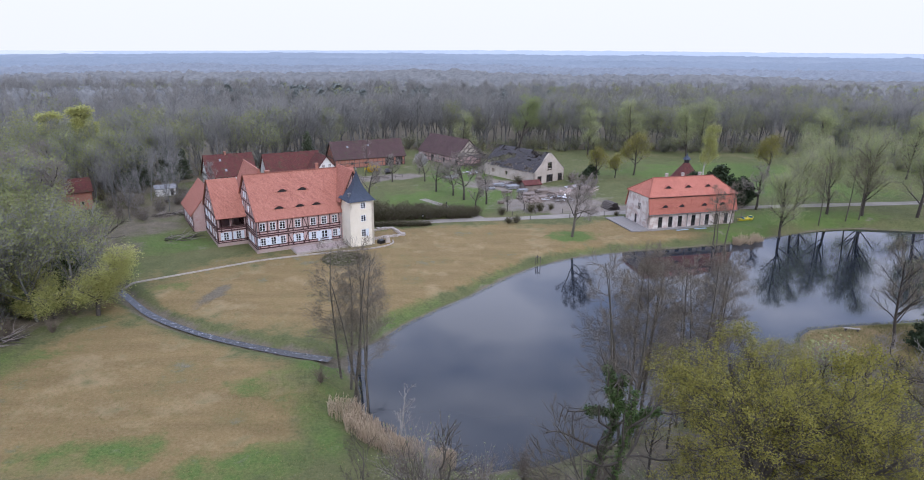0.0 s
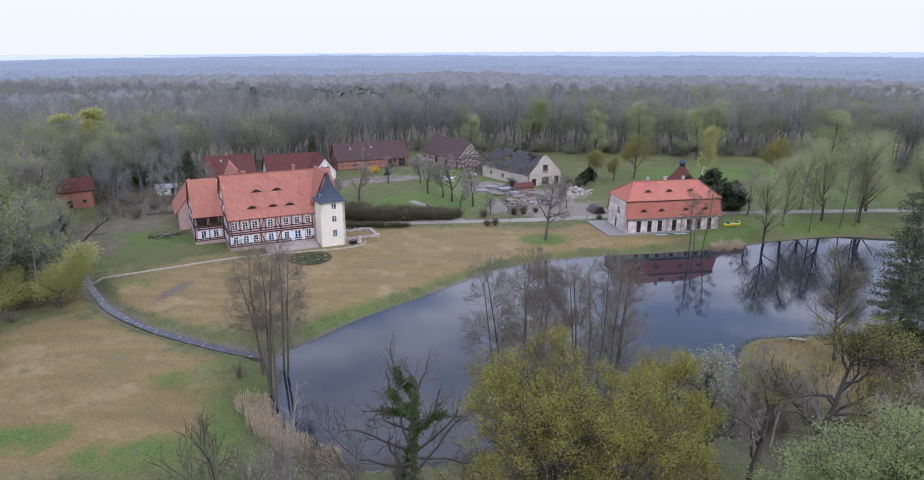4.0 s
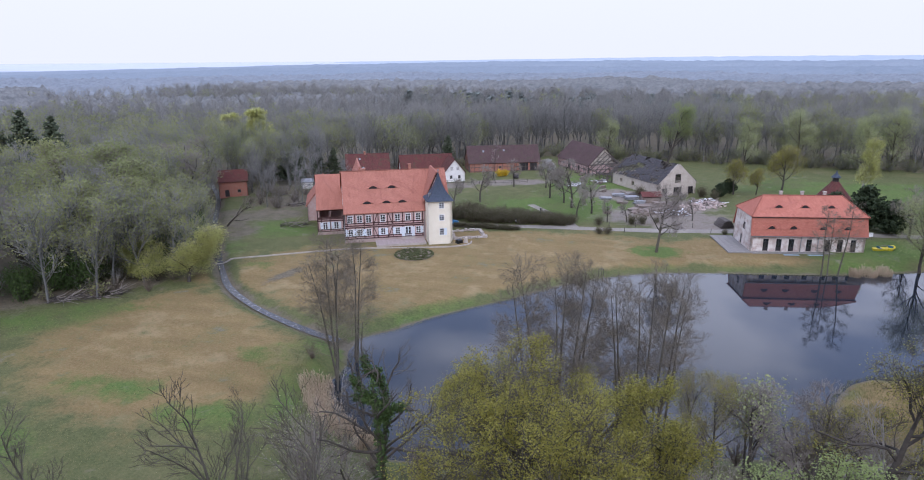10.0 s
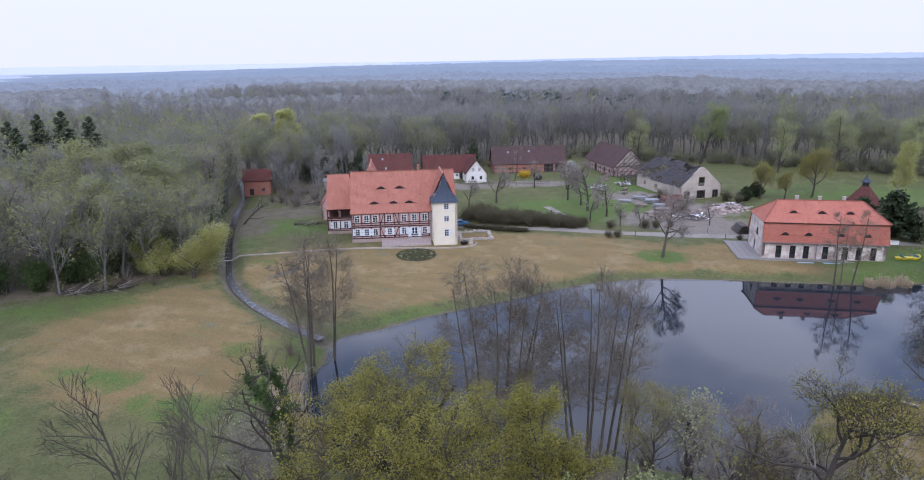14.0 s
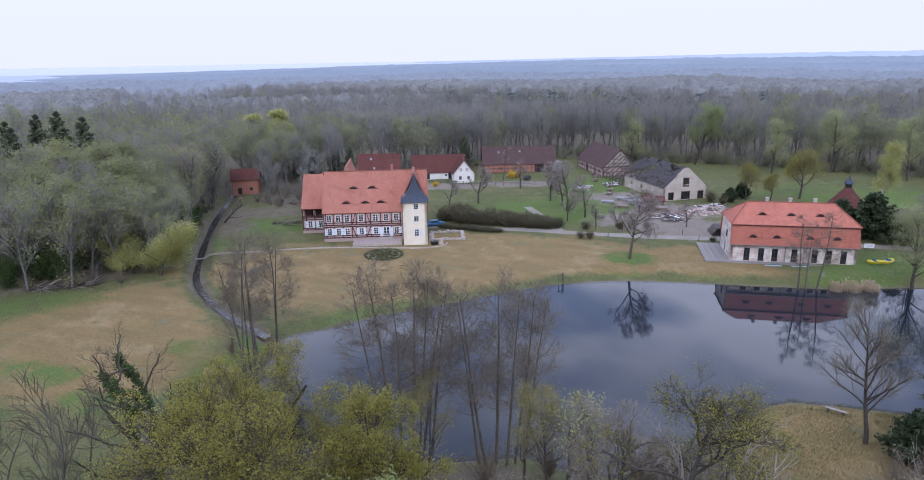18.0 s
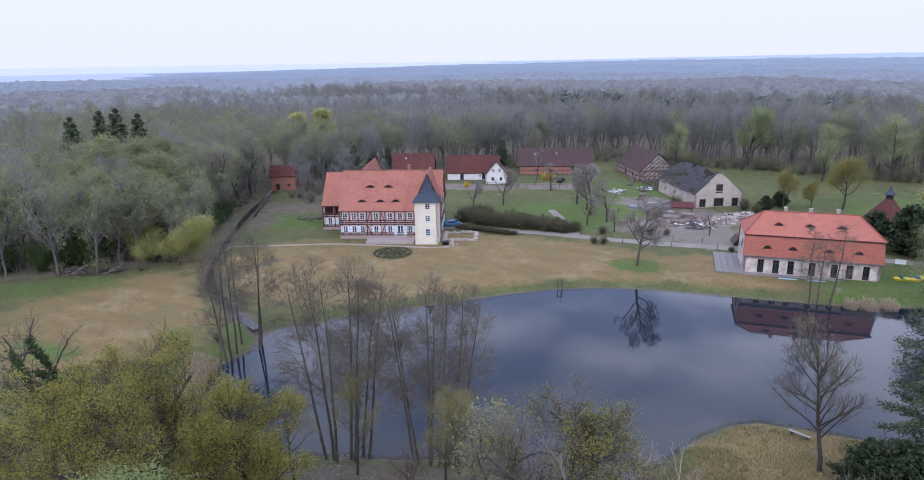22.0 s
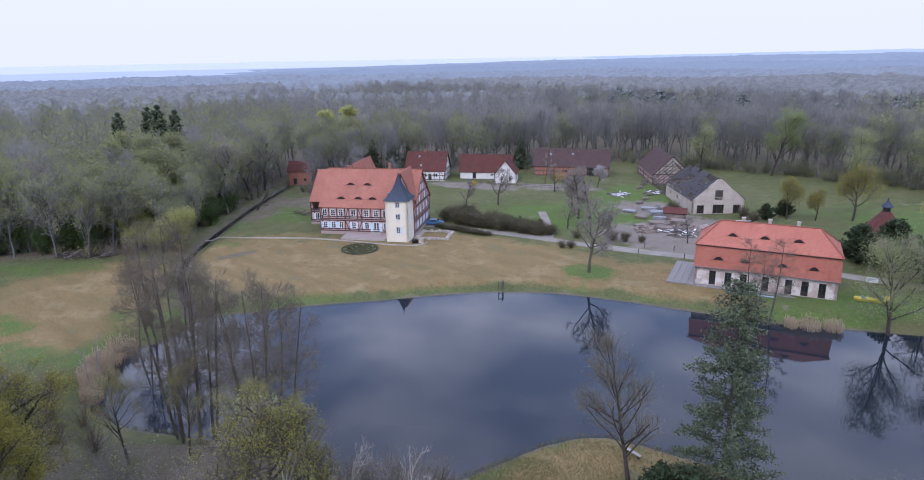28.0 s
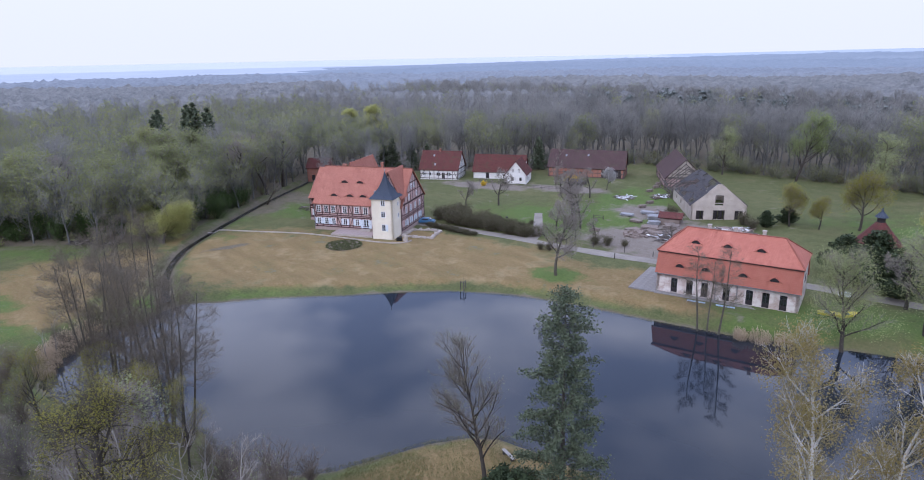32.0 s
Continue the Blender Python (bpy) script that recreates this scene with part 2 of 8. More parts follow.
BARK = varied("grey_brown_bark", [(0.0, (0.04, 0.034, 0.028)), (0.5, (0.06, 0.051, 0.042)), (1.0, (0.09, 0.078, 0.065))])
BARK_ALDER = varied("dark_alder_bark", [(0.0, (0.07, 0.062, 0.048)), (1.0, (0.12, 0.108, 0.082))])
TWIG = varied("grey_brown_twigs", [(0.0, (0.19, 0.165, 0.14)), (0.5, (0.25, 0.22, 0.19)), (1.0, (0.31, 0.27, 0.235))])
TWIG_DARK = varied("dark_brown_twigs", [(0.0, (0.06, 0.05, 0.038)), (1.0, (0.11, 0.095, 0.072))])
TWIG_ALDER = varied("purple_brown_twigs", [(0.0, (0.125, 0.104, 0.076)), (1.0, (0.20, 0.17, 0.125))])
BARK_BIRCH = varied("white_birch_bark", [(0.0, (0.42, 0.40, 0.36)), (1.0, (0.60, 0.58, 0.53))])
DEADWOOD = varied("bleached_deadwood", [(0.0, (0.22, 0.20, 0.175)), (1.0, (0.38, 0.35, 0.31))])
LEAF_OAK = varied("young_oak_leaves", [(0.0, (0.165, 0.165, 0.036)), (0.5, (0.275, 0.256, 0.054)), (1.0, (0.40, 0.355, 0.09))], amount=0.9, thin=0.5)
LEAF_GREEN = varied("young_green_leaves", [(0.0, (0.22, 0.28, 0.10)), (0.5, (0.29, 0.34, 0.13)), (1.0, (0.36, 0.40, 0.17))], amount=0.9, thin=0.55)
LEAF_PALE = varied("pale_green_buds", [(0.0, (0.30, 0.335, 0.145)), (0.5, (0.38, 0.415, 0.185)), (1.0, (0.46, 0.48, 0.235))], amount=0.9, thin=0.55)
LEAF_WILLOW = varied("yellow_green_willow_leaves", [(0.0, (0.38, 0.40, 0.13)), (0.5, (0.46, 0.46, 0.16)), (1.0, (0.54, 0.52, 0.21))], amount=0.9, thin=0.5)
LEAF_BIRCH = varied("ochre_catkins", [(0.0, (0.24, 0.19, 0.07)), (0.5, (0.31, 0.25, 0.095)), (1.0, (0.37, 0.30, 0.125))], amount=0.9, thin=0.5)
NEEDLE = varied("dark_fir_needles", [(0.0, (0.055, 0.075, 0.04)), (0.5, (0.085, 0.105, 0.06)), (1.0, (0.125, 0.14, 0.085))], amount=0.9)
YEW = varied("dark_yew_needles", [(0.0, (0.02, 0.03, 0.014)), (1.0, (0.055, 0.075, 0.035))], amount=0.9)
IVY = varied("ivy_leaves", [(0.0, (0.025, 0.05, 0.012)), (0.5, (0.05, 0.085, 0.022)), (1.0, (0.085, 0.12, 0.035))], amount=0.9)
FORSYTHIA = varied("yellow_blossom", [(0.0, (0.60, 0.40, 0.02)), (1.0, (0.80, 0.58, 0.05))], amount=0.9, thin=0.5)
BLOSSOM = varied("white_blossom", [(0.0, (0.35, 0.33, 0.30)), (1.0, (0.55, 0.53, 0.50))], amount=0.9, thin=0.5)
REED = varied("dry_reed", [(0.0, (0.50, 0.40, 0.28)), (1.0, (0.74, 0.62, 0.45))], amount=0.9, thin=0.5)
DRYBUSH = varied("dry_brush", [(0.0, (0.12, 0.095, 0.07)), (1.0, (0.22, 0.18, 0.135))], amount=0.9)
HEDGE = varied("budding_hedge", [(0.0, (0.085, 0.085, 0.045)), (0.5, (0.12, 0.115, 0.06)), (1.0, (0.16, 0.145, 0.085))], amount=0.9, thin=0.5)
BOX = varied("clipped_box", [(0.0, (0.06, 0.075, 0.03)), (1.0, (0.13, 0.13, 0.06))], amount=0.9)
GRASS = varied("grass_tufts", [(0.0, (0.10, 0.13, 0.035)), (0.5, (0.17, 0.17, 0.06)), (1.0, (0.27, 0.22, 0.11))], amount=0.95)


def glass_material():
    m, t, b = material("window_glass", 0.04, 0, 0.5)
    b.inputs["Base Color"].default_value = (0.05, 0.06, 0.065, 1)
    b.inputs["Transmission Weight"].default_value = 0.6
    return m


GLASS = glass_material()


def water_material():
    m, t, b = material("pond_water", 0.03, 0, 0.5)
    b.inputs["IOR"].default_value = 1.33
    col = ramp(t, noise_fac(t, 0.03, 3), [(0.35, (0.012, 0.016, 0.022)), (0.7, (0.018, 0.022, 0.029))])
    link(t, col, b.inputs["Base Color"])
    n1 = noise_fac(t, 1.4, 3, squash=(1.0, 1.6, 1.0))
    calm = ramp(t, noise_fac(t, 0.035, 2), [(0.42, (0.15, 0.15, 0.15)), (0.62, (1, 1, 1))])
    bump(t, b, mixed(t, 1.0, n1, calm, "MULTIPLY"), 0.07, 0.02)
    return m


WATER = water_material()


def stream_material():
    m, t, b = material("stream_water", 0.08, 0, 0.5)
    b.inputs["IOR"].default_value = 1.33
    # pale flecks in the base colour stand in for glints on the ripples
    col = ramp(t, noise_fac(t, 1.3, 5, 0.7), [(0.54, (0.02, 0.018, 0.016)), (0.68, (0.22, 0.215, 0.22))])
    link(t, col, b.inputs["Base Color"])
    bump(t, b, noise_fac(t, 2.5, 4), 0.6, 0.08)
    return m


STREAM = stream_material()


def ground_material():
    """Zones by attribute: dry mown lawn, green grass, leaf litter of the woods, bare earth."""
    m, t, b = material("ground", 0.95, 0, 0.15)
    vec = coords(t)

    def zone(name):
        a = t.nodes.new("ShaderNodeAttribute")
        a.attribute_name = name
        return a.outputs["Fac"]

    big, mid, fine = noise_fac(t, 0.05, 5, 0.65, vec), noise_fac(t, 0.35, 5, 0.65, vec), noise_fac(t, 2.6, 8, 0.78, vec)
    patch = noise_fac(t, 0.11, 7, 0.68, vec)
    streak = noise_fac(t, 0.25, 5, 0.6, vec, (0.35, 1.6, 1))
    dry = mixed(t, 0.5, ramp(t, streak, [(0.3, (0.163, 0.108, 0.041)), (0.7, (0.280, 0.191, 0.079))]), ramp(t, fine, [(0.36, (0.099, 0.073, 0.031)), (0.64, (0.254, 0.194, 0.103))]))
    dry = mixed(t, ramp(t, mid, [(0.52, (0, 0, 0)), (0.7, (0.42, 0.42, 0.42))]), dry, (0.112, 0.103, 0.031))
    dry = mixed(t, ramp(t, patch, [(0.55, (0, 0, 0)), (0.72, (0.5, 0.5, 0.5))]), dry, (0.129, 0.129, 0.043))
    dry = mixed(t, ramp(t, patch, [(0.34, (0.6, 0.6, 0.6)), (0.47, (0, 0, 0))]), dry, (0.344, 0.258, 0.142))
    green = mixed(t, 0.5, ramp(t, mid, [(0.35, (0.061, 0.081, 0.024)), (0.65, (0.119, 0.124, 0.048))]), ramp(t, fine, [(0.36, (0.044, 0.055, 0.018)), (0.64, (0.173, 0.159, 0.076))]))
    green = mixed(t, ramp(t, big, [(0.52, (0, 0, 0)), (0.68, (0.45, 0.45, 0.45))]), green, (0.173, 0.144, 0.072))
    litter = mixed(t, 0.5, ramp(t, mid, [(0.35, (0.10, 0.085, 0.056)), (0.65, (0.165, 0.138, 0.095))]), ramp(t, fine, [(0.36, (0.055, 0.048, 0.033)), (0.64, (0.20, 0.17, 0.12))]))
    earth = mixed(t, 0.5, ramp(t, mid, [(0.3, (0.143, 0.118, 0.092)), (0.7, (0.235, 0.202, 0.168))]), ramp(t, fine, [(0.36, (0.109, 0.088, 0.067)), (0.64, (0.277, 0.239, 0.202))]))

    def ragged(name):
        s = t.nodes.new("ShaderNodeMath")
        s.operation = "ADD"
        link(t, zone(name), s.inputs[0])
        n = t.nodes.new("ShaderNodeMath")
        n.operation = "MULTIPLY_ADD"
        n.inputs[1].default_value, n.inputs[2].default_value = 3.4, -1.7
        link(t, mixed(t, 0.35, patch, mid), n.inputs[0])
        link(t, n.outputs[0], s.inputs[1])
        return ramp(t, s.outputs[0], [(0.28, (0, 0, 0)), (0.8, (1, 1, 1))])

    col = mixed(t, ragged("dry"), green, dry)
    col = mixed(t, ragged("lush"), col, mixed(t, 0.35, ramp(t, fine, [(0.36, (0.045, 0.095, 0.016)), (0.64, (0.125, 0.185, 0.04))]), green))
    col = mixed(t, ragged("litter"), col, litter)
    col = mixed(t, ragged("earth"), col, earth)
    link(t, col, b.inputs["Base Color"])
    bump(t, b, fine, 0.9, 0.16)
    return m


GROUND = ground_material()


def hazed_distance_material(name, low_c, high_c, grain, relief, haze_glow=0.0):
    """Woods far off, with the misty air's daylight painted into colour and emission."""
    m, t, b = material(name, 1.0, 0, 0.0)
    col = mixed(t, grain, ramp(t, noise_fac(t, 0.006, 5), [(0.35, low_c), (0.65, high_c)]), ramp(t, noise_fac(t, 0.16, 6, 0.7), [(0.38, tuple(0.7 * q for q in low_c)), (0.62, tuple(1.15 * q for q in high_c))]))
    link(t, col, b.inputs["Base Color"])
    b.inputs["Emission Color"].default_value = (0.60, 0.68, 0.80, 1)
    b.inputs["Emission Strength"].default_value = haze_glow
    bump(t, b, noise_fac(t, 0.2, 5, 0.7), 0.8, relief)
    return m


# bands grow paler and bluer with distance: haze put into their colour
FAR = [hazed_distance_material("hazed_distant_woods", *row) for row in (
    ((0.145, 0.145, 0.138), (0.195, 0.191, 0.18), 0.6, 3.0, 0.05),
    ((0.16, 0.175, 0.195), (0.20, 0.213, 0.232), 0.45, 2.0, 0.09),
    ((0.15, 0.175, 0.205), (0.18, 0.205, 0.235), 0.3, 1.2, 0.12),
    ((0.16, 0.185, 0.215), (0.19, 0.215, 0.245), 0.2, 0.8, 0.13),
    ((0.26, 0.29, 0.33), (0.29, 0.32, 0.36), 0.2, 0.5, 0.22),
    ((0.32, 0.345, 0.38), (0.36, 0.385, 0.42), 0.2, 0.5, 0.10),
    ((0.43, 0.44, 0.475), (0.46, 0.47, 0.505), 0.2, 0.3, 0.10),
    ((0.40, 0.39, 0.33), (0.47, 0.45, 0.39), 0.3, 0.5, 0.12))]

# ---- mesh helpers ----


def raw(name, verts, faces, mat, uv=False, smooth=False):
    me = bpy.data.meshes.new(name)
    me.from_pydata([tuple(v) for v in verts], [], faces)
    me.materials.append(mat)
    if uv:
        planar_uv(me)
    if smooth:
        me.polygons.foreach_set("use_smooth", [True] * len(me.polygons))
    me.update()
    return me


def planar_uv(me):
    """Metres along each face: u level, v up the face."""
    layer = me.uv_layers.new(name="metres")
    for p in me.polygons:
        n = p.normal
        up = Vector((0, 0, 1))
        uu = up.cross(n)
        uu = uu.normalized() if uu.length > 1e-4 else Vector((1, 0, 0))
        vv = n.cross(uu)
        for li in p.loop_indices:
            co = me.vertices[me.loops[li].vertex_index].co
            layer.data[li].uv = (co.dot(uu), co.dot(vv))


def part(name, data, parent, label=""):
    """Links mesh data as ONE object under a thing or part."""
    ob = new(name, data)
    ob.parent = parent
    if label:
        ob["label"] = label
    return ob


def thing(name, m, label, category, group="", kind=""):
    ob = new(name)
    ob.empty_display_size = 0.5
    ob.matrix_world = m
    return tagged(ob, label, category, group, kind)


class Mesh:
    """Collects boxes, slabs and quads."""

    def __init__(self):
        self.v, self.f = [], []

    def quad(self, *pts):
        i = len(self.v)
        self.v += [tuple(p) for p in pts]
        self.f.append(tuple(range(i, i + len(pts))))
        return self

    def box(self, x0, x1, y0, y1, z0, z1):
        i = len(self.v)
        self.v += [(x, y, z) for z in (z0, z1) for x, y in ((x0, y0), (x1, y0), (x1, y1), (x0, y1))]
        self.f += [tuple(i + k for k in q) for q in ((0, 3, 2, 1), (4, 5, 6, 7), (0, 1, 5, 4), (1, 2, 6, 5), (2, 3, 7, 6), (3, 0, 4, 7))]
        return self

    def slab(self, pts, thick):
        """A flat polygon, thickened against its normal."""
        i, k = len(self.v), len(pts)
        p = [Vector(q) for q in pts]
        n = (p[1] - p[0]).cross(p[2] - p[0]).normalized()
        self.v += [tuple(q) for q in p] + [tuple(q - n * thick) for q in p]
        self.f += [tuple(range(i, i + k)), tuple(range(i + 2 * k - 1, i + k - 1, -1))]
        self.f += [(i + (j + 1) % k, i + j, i + k + j, i + k + (j + 1) % k) for j in range(k)]
        return self

    def beam(self, a, b, w, d):
        """A square timber from a to b."""
        a, b = Vector(a), Vector(b)
        ax = (b - a).normalized()
        side = ax.cross(Vector((0, 0, 1)))
        side = side.normalized() if side.length > 1e-3 else Vector((1, 0, 0))
        up = side.cross(ax)
        i = len(self.v)
        for q in (a, b):
            self.v += [tuple(q + side * sx * w / 2 + up * sy * d / 2) for sx, sy in ((-1, -1), (1, -1), (1, 1), (-1, 1))]
        self.f += [tuple(i + k for k in q) for q in ((0, 3, 2, 1), (4, 5, 6, 7), (0, 1, 5, 4), (1, 2, 6, 5), (2, 3, 7, 6), (3, 0, 4, 7))]
        return self

    def data(self, name, mat, uv=False):
        return raw(name, self.v, self.f, mat, uv)


def side(origin, angle):
    """A wall's frame: x along it, y into the house, z up."""
    return Matrix.Translation(origin) @ Matrix.Rotation(angle, 4, "Z")


def wall_mesh(name, length, z0, z1, holes, mat, thick=0.35):
    """A wall along x with its outer face at y = 0 and holes (x0, x1, z0, z1) cut through it."""
    me = Mesh()
    xs = sorted({0, length, *[h[0] for h in holes], *[h[1] for h in holes]})
    zs = sorted({z0, z1, *[h[2] for h in holes], *[h[3] for h in holes]})
    for xa, xb in zip(xs, xs[1:]):
        for za, zb in zip(zs, zs[1:]):
            cx, cz = (xa + xb) / 2, (za + zb) / 2
            if any(h[0] < cx < h[1] and h[2] < cz < h[3] for h in holes):
                continue
            me.quad((xa, 0, za), (xb, 0, za), (xb, 0, zb), (xa, 0, zb))
            me.quad((xb, thick, za), (xa, thick, za), (xa, thick, zb), (xb, thick, zb))
    for xa, xb, za, zb in holes:
        me.quad((xa, 0, za), (xa, 0, zb), (xa, thick, zb), (xa, thick, za))
        me.quad((xb, 0, zb), (xb, 0, za), (xb, thick, za), (xb, thick, zb))
        me.quad((xa, 0, zb), (xb, 0, zb), (xb, thick, zb), (xa, thick, zb))
        me.quad((xb, 0, za), (xa, 0, za), (xa, thick, za), (xb, thick, za))
    me.quad((0, 0, z1), (length, 0, z1), (length, thick, z1), (0, thick, z1))
    me.quad((0, 0, z0), (0, 0, z1), (0, thick, z1), (0, thick, z0))
    me.quad((length, 0, z1), (length, 0, z0), (length, thick, z0), (length, thick, z1))
    return me.data(name, mat, True)


WINDOWS = {}


def window_data(w, h, bars, mat):
    key = (round(w, 2), round(h, 2), bars, mat.name)
    if key not in WINDOWS:
        f, t = Mesh(), 0.1
        f.box(-w / 2, w / 2, -0.03, 0.06, 0, t).box(-w / 2, w / 2, -0.03, 0.06, h - t, h)
        f.box(-w / 2, -w / 2 + t, -0.03, 0.06, t, h - t).box(w / 2 - t, w / 2, -0.03, 0.06, t, h - t)
        if bars:
            f.box(-0.04, 0.04, -0.02, 0.05, t, h - t)
            for k in range(1, bars + 1):
                zz = h * k / (bars + 1)
                f.box(-w / 2 + t, -0.04, -0.01, 0.04, zz - 0.03, zz + 0.03).box(0.04, w / 2 - t, -0.01, 0.04, zz - 0.03, zz + 0.03)
        p = Mesh().box(-w / 2 + t, w / 2 - t, 0.06, 0.075, t, h - t)
        WINDOWS[key] = f.data("window", mat), p.data("pane", GLASS)
    return WINDOWS[key]


SHUTTERS = {}


def shutter_data(w, h):
    key = (round(w, 2), round(h, 2))
    if key not in SHUTTERS:
        s = Mesh().box(0, w, -0.045, -0.01, 0, h)
        s.box(0.06, w - 0.06, -0.06, -0.045, 0.1, h / 2 - 0.05).box(0.06, w - 0.06, -0.06, -0.045, h / 2 + 0.05, h - 0.1)
        SHUTTERS[key] = s.data("shutter", SHUTTER)
    return SHUTTERS[key]


def window(parent, frame_m, x, z, w, h, bars=2, shutters=(), mat=None):
    fr, pn = window_data(w, h, bars, mat or WHITE_PAINT)
    ob = part("window", fr, parent)
    ob.matrix_basis = frame_m @ Matrix.Translation((x, 0, z))
    pane = part("pane", pn, ob)
    pane.visible_shadow = False
    for s in shutters:
        sh = part("shutter", shutter_data(0.55, h), ob)
        sh.matrix_basis = Matrix.Translation((w / 2 + 0.02 if s > 0 else -w / 2 - 0.57, 0, 0))
    return ob


BEAMS = {}


def timber(parent, frame_m, x0, z0, x1, z1, w=0.2, mat=None, name="beam"):
    """One straight timber on a wall, proud of it."""
    mat = mat or TIMBER
    ln = math.hypot(x1 - x0, z1 - z0)
    key = (round(ln, 1), w, mat.name)
    if key not in BEAMS:
        BEAMS[key] = Mesh().box(-key[0] / 2, key[0] / 2, -0.045, 0.02, -w / 2, w / 2).data("beam", mat)
    ob = part(name, BEAMS[key], parent)
    ob.matrix_basis = frame_m @ Matrix.Translation(((x0 + x1) / 2, 0, (z0 + z1) / 2)) @ Matrix.Rotation(-math.atan2(z1 - z0, x1 - x0), 4, "Y")
    return ob


def eyebrow(parent, frame_m, x, y, z, w, h, slope, roof_mat):
    """An eyebrow dormer: a lens-shaped swelling of the roof over a low dark light."""
    n, cap, light = 14, Mesh(), Mesh()
    pts = []
    for k in range(n + 1):
        s = -1 + 2 * k / n
        pts.append((s * w / 2, h * (math.cos(s * math.pi) + 1) / 2))
    for (xa, ha), (xb, hb) in zip(pts, pts[1:]):
        cap.quad((xa, -0.12, ha + 0.10), (xb, -0.12, hb + 0.10), (xb, (hb + 0.10) / slope, hb + 0.11), (xa, (ha + 0.10) / slope, ha + 0.11))
        cap.quad((xa, -0.12, ha + 0.02), (xb, -0.12, hb + 0.02), (xb, -0.12, hb + 0.10), (xa, -0.12, ha + 0.10))
    keep = [(xa, ha) for xa, ha in pts if abs(xa) < 0.32 * w]
    for (xa, ha), (xb, hb) in zip(keep, keep[1:]):
        light.quad((xa, -0.02, 0.02), (xb, -0.02, 0.02), (xb, -0.02, hb + 0.02), (xa, -0.02, ha + 0.02))
    for xa in (-0.17 * w, 0.0, 0.17 * w):
        hh = h * (math.cos(2 * xa / w * math.pi) + 1) / 2
        light.box(xa - 0.04, xa + 0.04, -0.06, -0.02, 0.02, hh)
    ob = part("dormer", cap.data("dormer", roof_mat, True), parent, "eyebrow dormer")
    ob.matrix_basis = frame_m @ Matrix.Translation((x, y, z))
    part("window", light.data("dormer_light", DARK_DOOR), ob, "low dark dormer light")
    return ob

# ---- the ground, the pond and the stream ----
WATER_Z = -1.3
SHORE = [(-18.2, 84.3), (-14.4, 88.6), (-11.3, 94.3), (-6.5, 100.4), (-1, 106.8), (5.4, 115.3), (12, 122.6), (20, 128), (27, 131), (35, 133.4), (45, 135.8),
         (58.5, 139.6), (67, 143.8), (75, 147.6), (84.5, 151), (92.6, 152.6), (107, 150.6), (122, 147), (128, 136), (120, 124), (106, 115), (92, 107), (80, 100.5),
         (70, 97.6), (62.5, 96.4), (56, 95.4), (51, 94.3), (48, 92), (45.4, 87.3), (43.4, 80.5), (42, 76.5), (39.4, 73), (36, 70.9), (31, 69.6), (25, 70.2),
         (19, 66.5), (12.5, 63.4), (6, 60), (-2, 58.4), (-7, 60.4), (-10, 63), (-13.5, 66.5), (-15.6, 70), (-15.2, 73), (-15.8, 76.5), (-17.6, 80)]
BROOK = [(-16.8, 81.6), (-20.7, 81.6), (-26, 83), (-33.4, 85.8), (-40.6, 89), (-47.5, 93.2), (-52.6, 97), (-57.4, 102), (-62, 107), (-69, 114.6), (-75.5, 122.4),
         (-82, 130), (-89, 139), (-95.5, 148), (-103, 158), (-112, 168), (-124, 180), (-140, 196)]
TRACK = [(-34, 146), (-27, 148.2), (-20.7, 150), (-10, 152.6), (0, 154.6), (10, 155.6), (21, 158), (31, 160.6), (42, 162.8), (58, 165.6), (75, 168), (95, 171.2), (124, 174.6), (170, 178)]
BRANCH = [(2, 155.5), (-0.5, 160.5), (-4.5, 165.5), (-9, 171), (-14, 177)]


def seg_distance(px, py, line, closed=False):
    """Distance from points to a broken line."""
    best = np.full(px.shape, 1e9)
    pts = line + line[:1] if closed else line
    for (ax, ay), (bx, by) in zip(pts, pts[1:]):
        dx, dy = bx - ax, by - ay
        t = np.clip(((px - ax) * dx + (py - ay) * dy) / (dx * dx + dy * dy), 0, 1)
        best = np.minimum(best, np.hypot(px - ax - t * dx, py - ay - t * dy))
    return best


def inside(px, py, poly):
    res = np.zeros(px.shape, bool)
    for (ax, ay), (bx, by) in zip(poly, poly[1:] + poly[:1]):
        if ay != by:
            res ^= ((ay > py) != (by > py)) & (px < (bx - ax) * (py - ay) / (by - ay) + ax)
    return res


def soft(x, a, b):
    t = np.clip((x - a) / (b - a), 0, 1)
    return t * t * (3 - 2 * t)


WAVES = [(random.uniform(0.01, 0.35), random.uniform(0, 6.28), random.uniform(0, 6.28)) for _ in range(14)]


def roll_noise(x, y):
    return sum(np.sin(k * (x * math.cos(a) + y * math.sin(a)) + p) / (1 + 8 * k) for k, a, p in WAVES) / 5


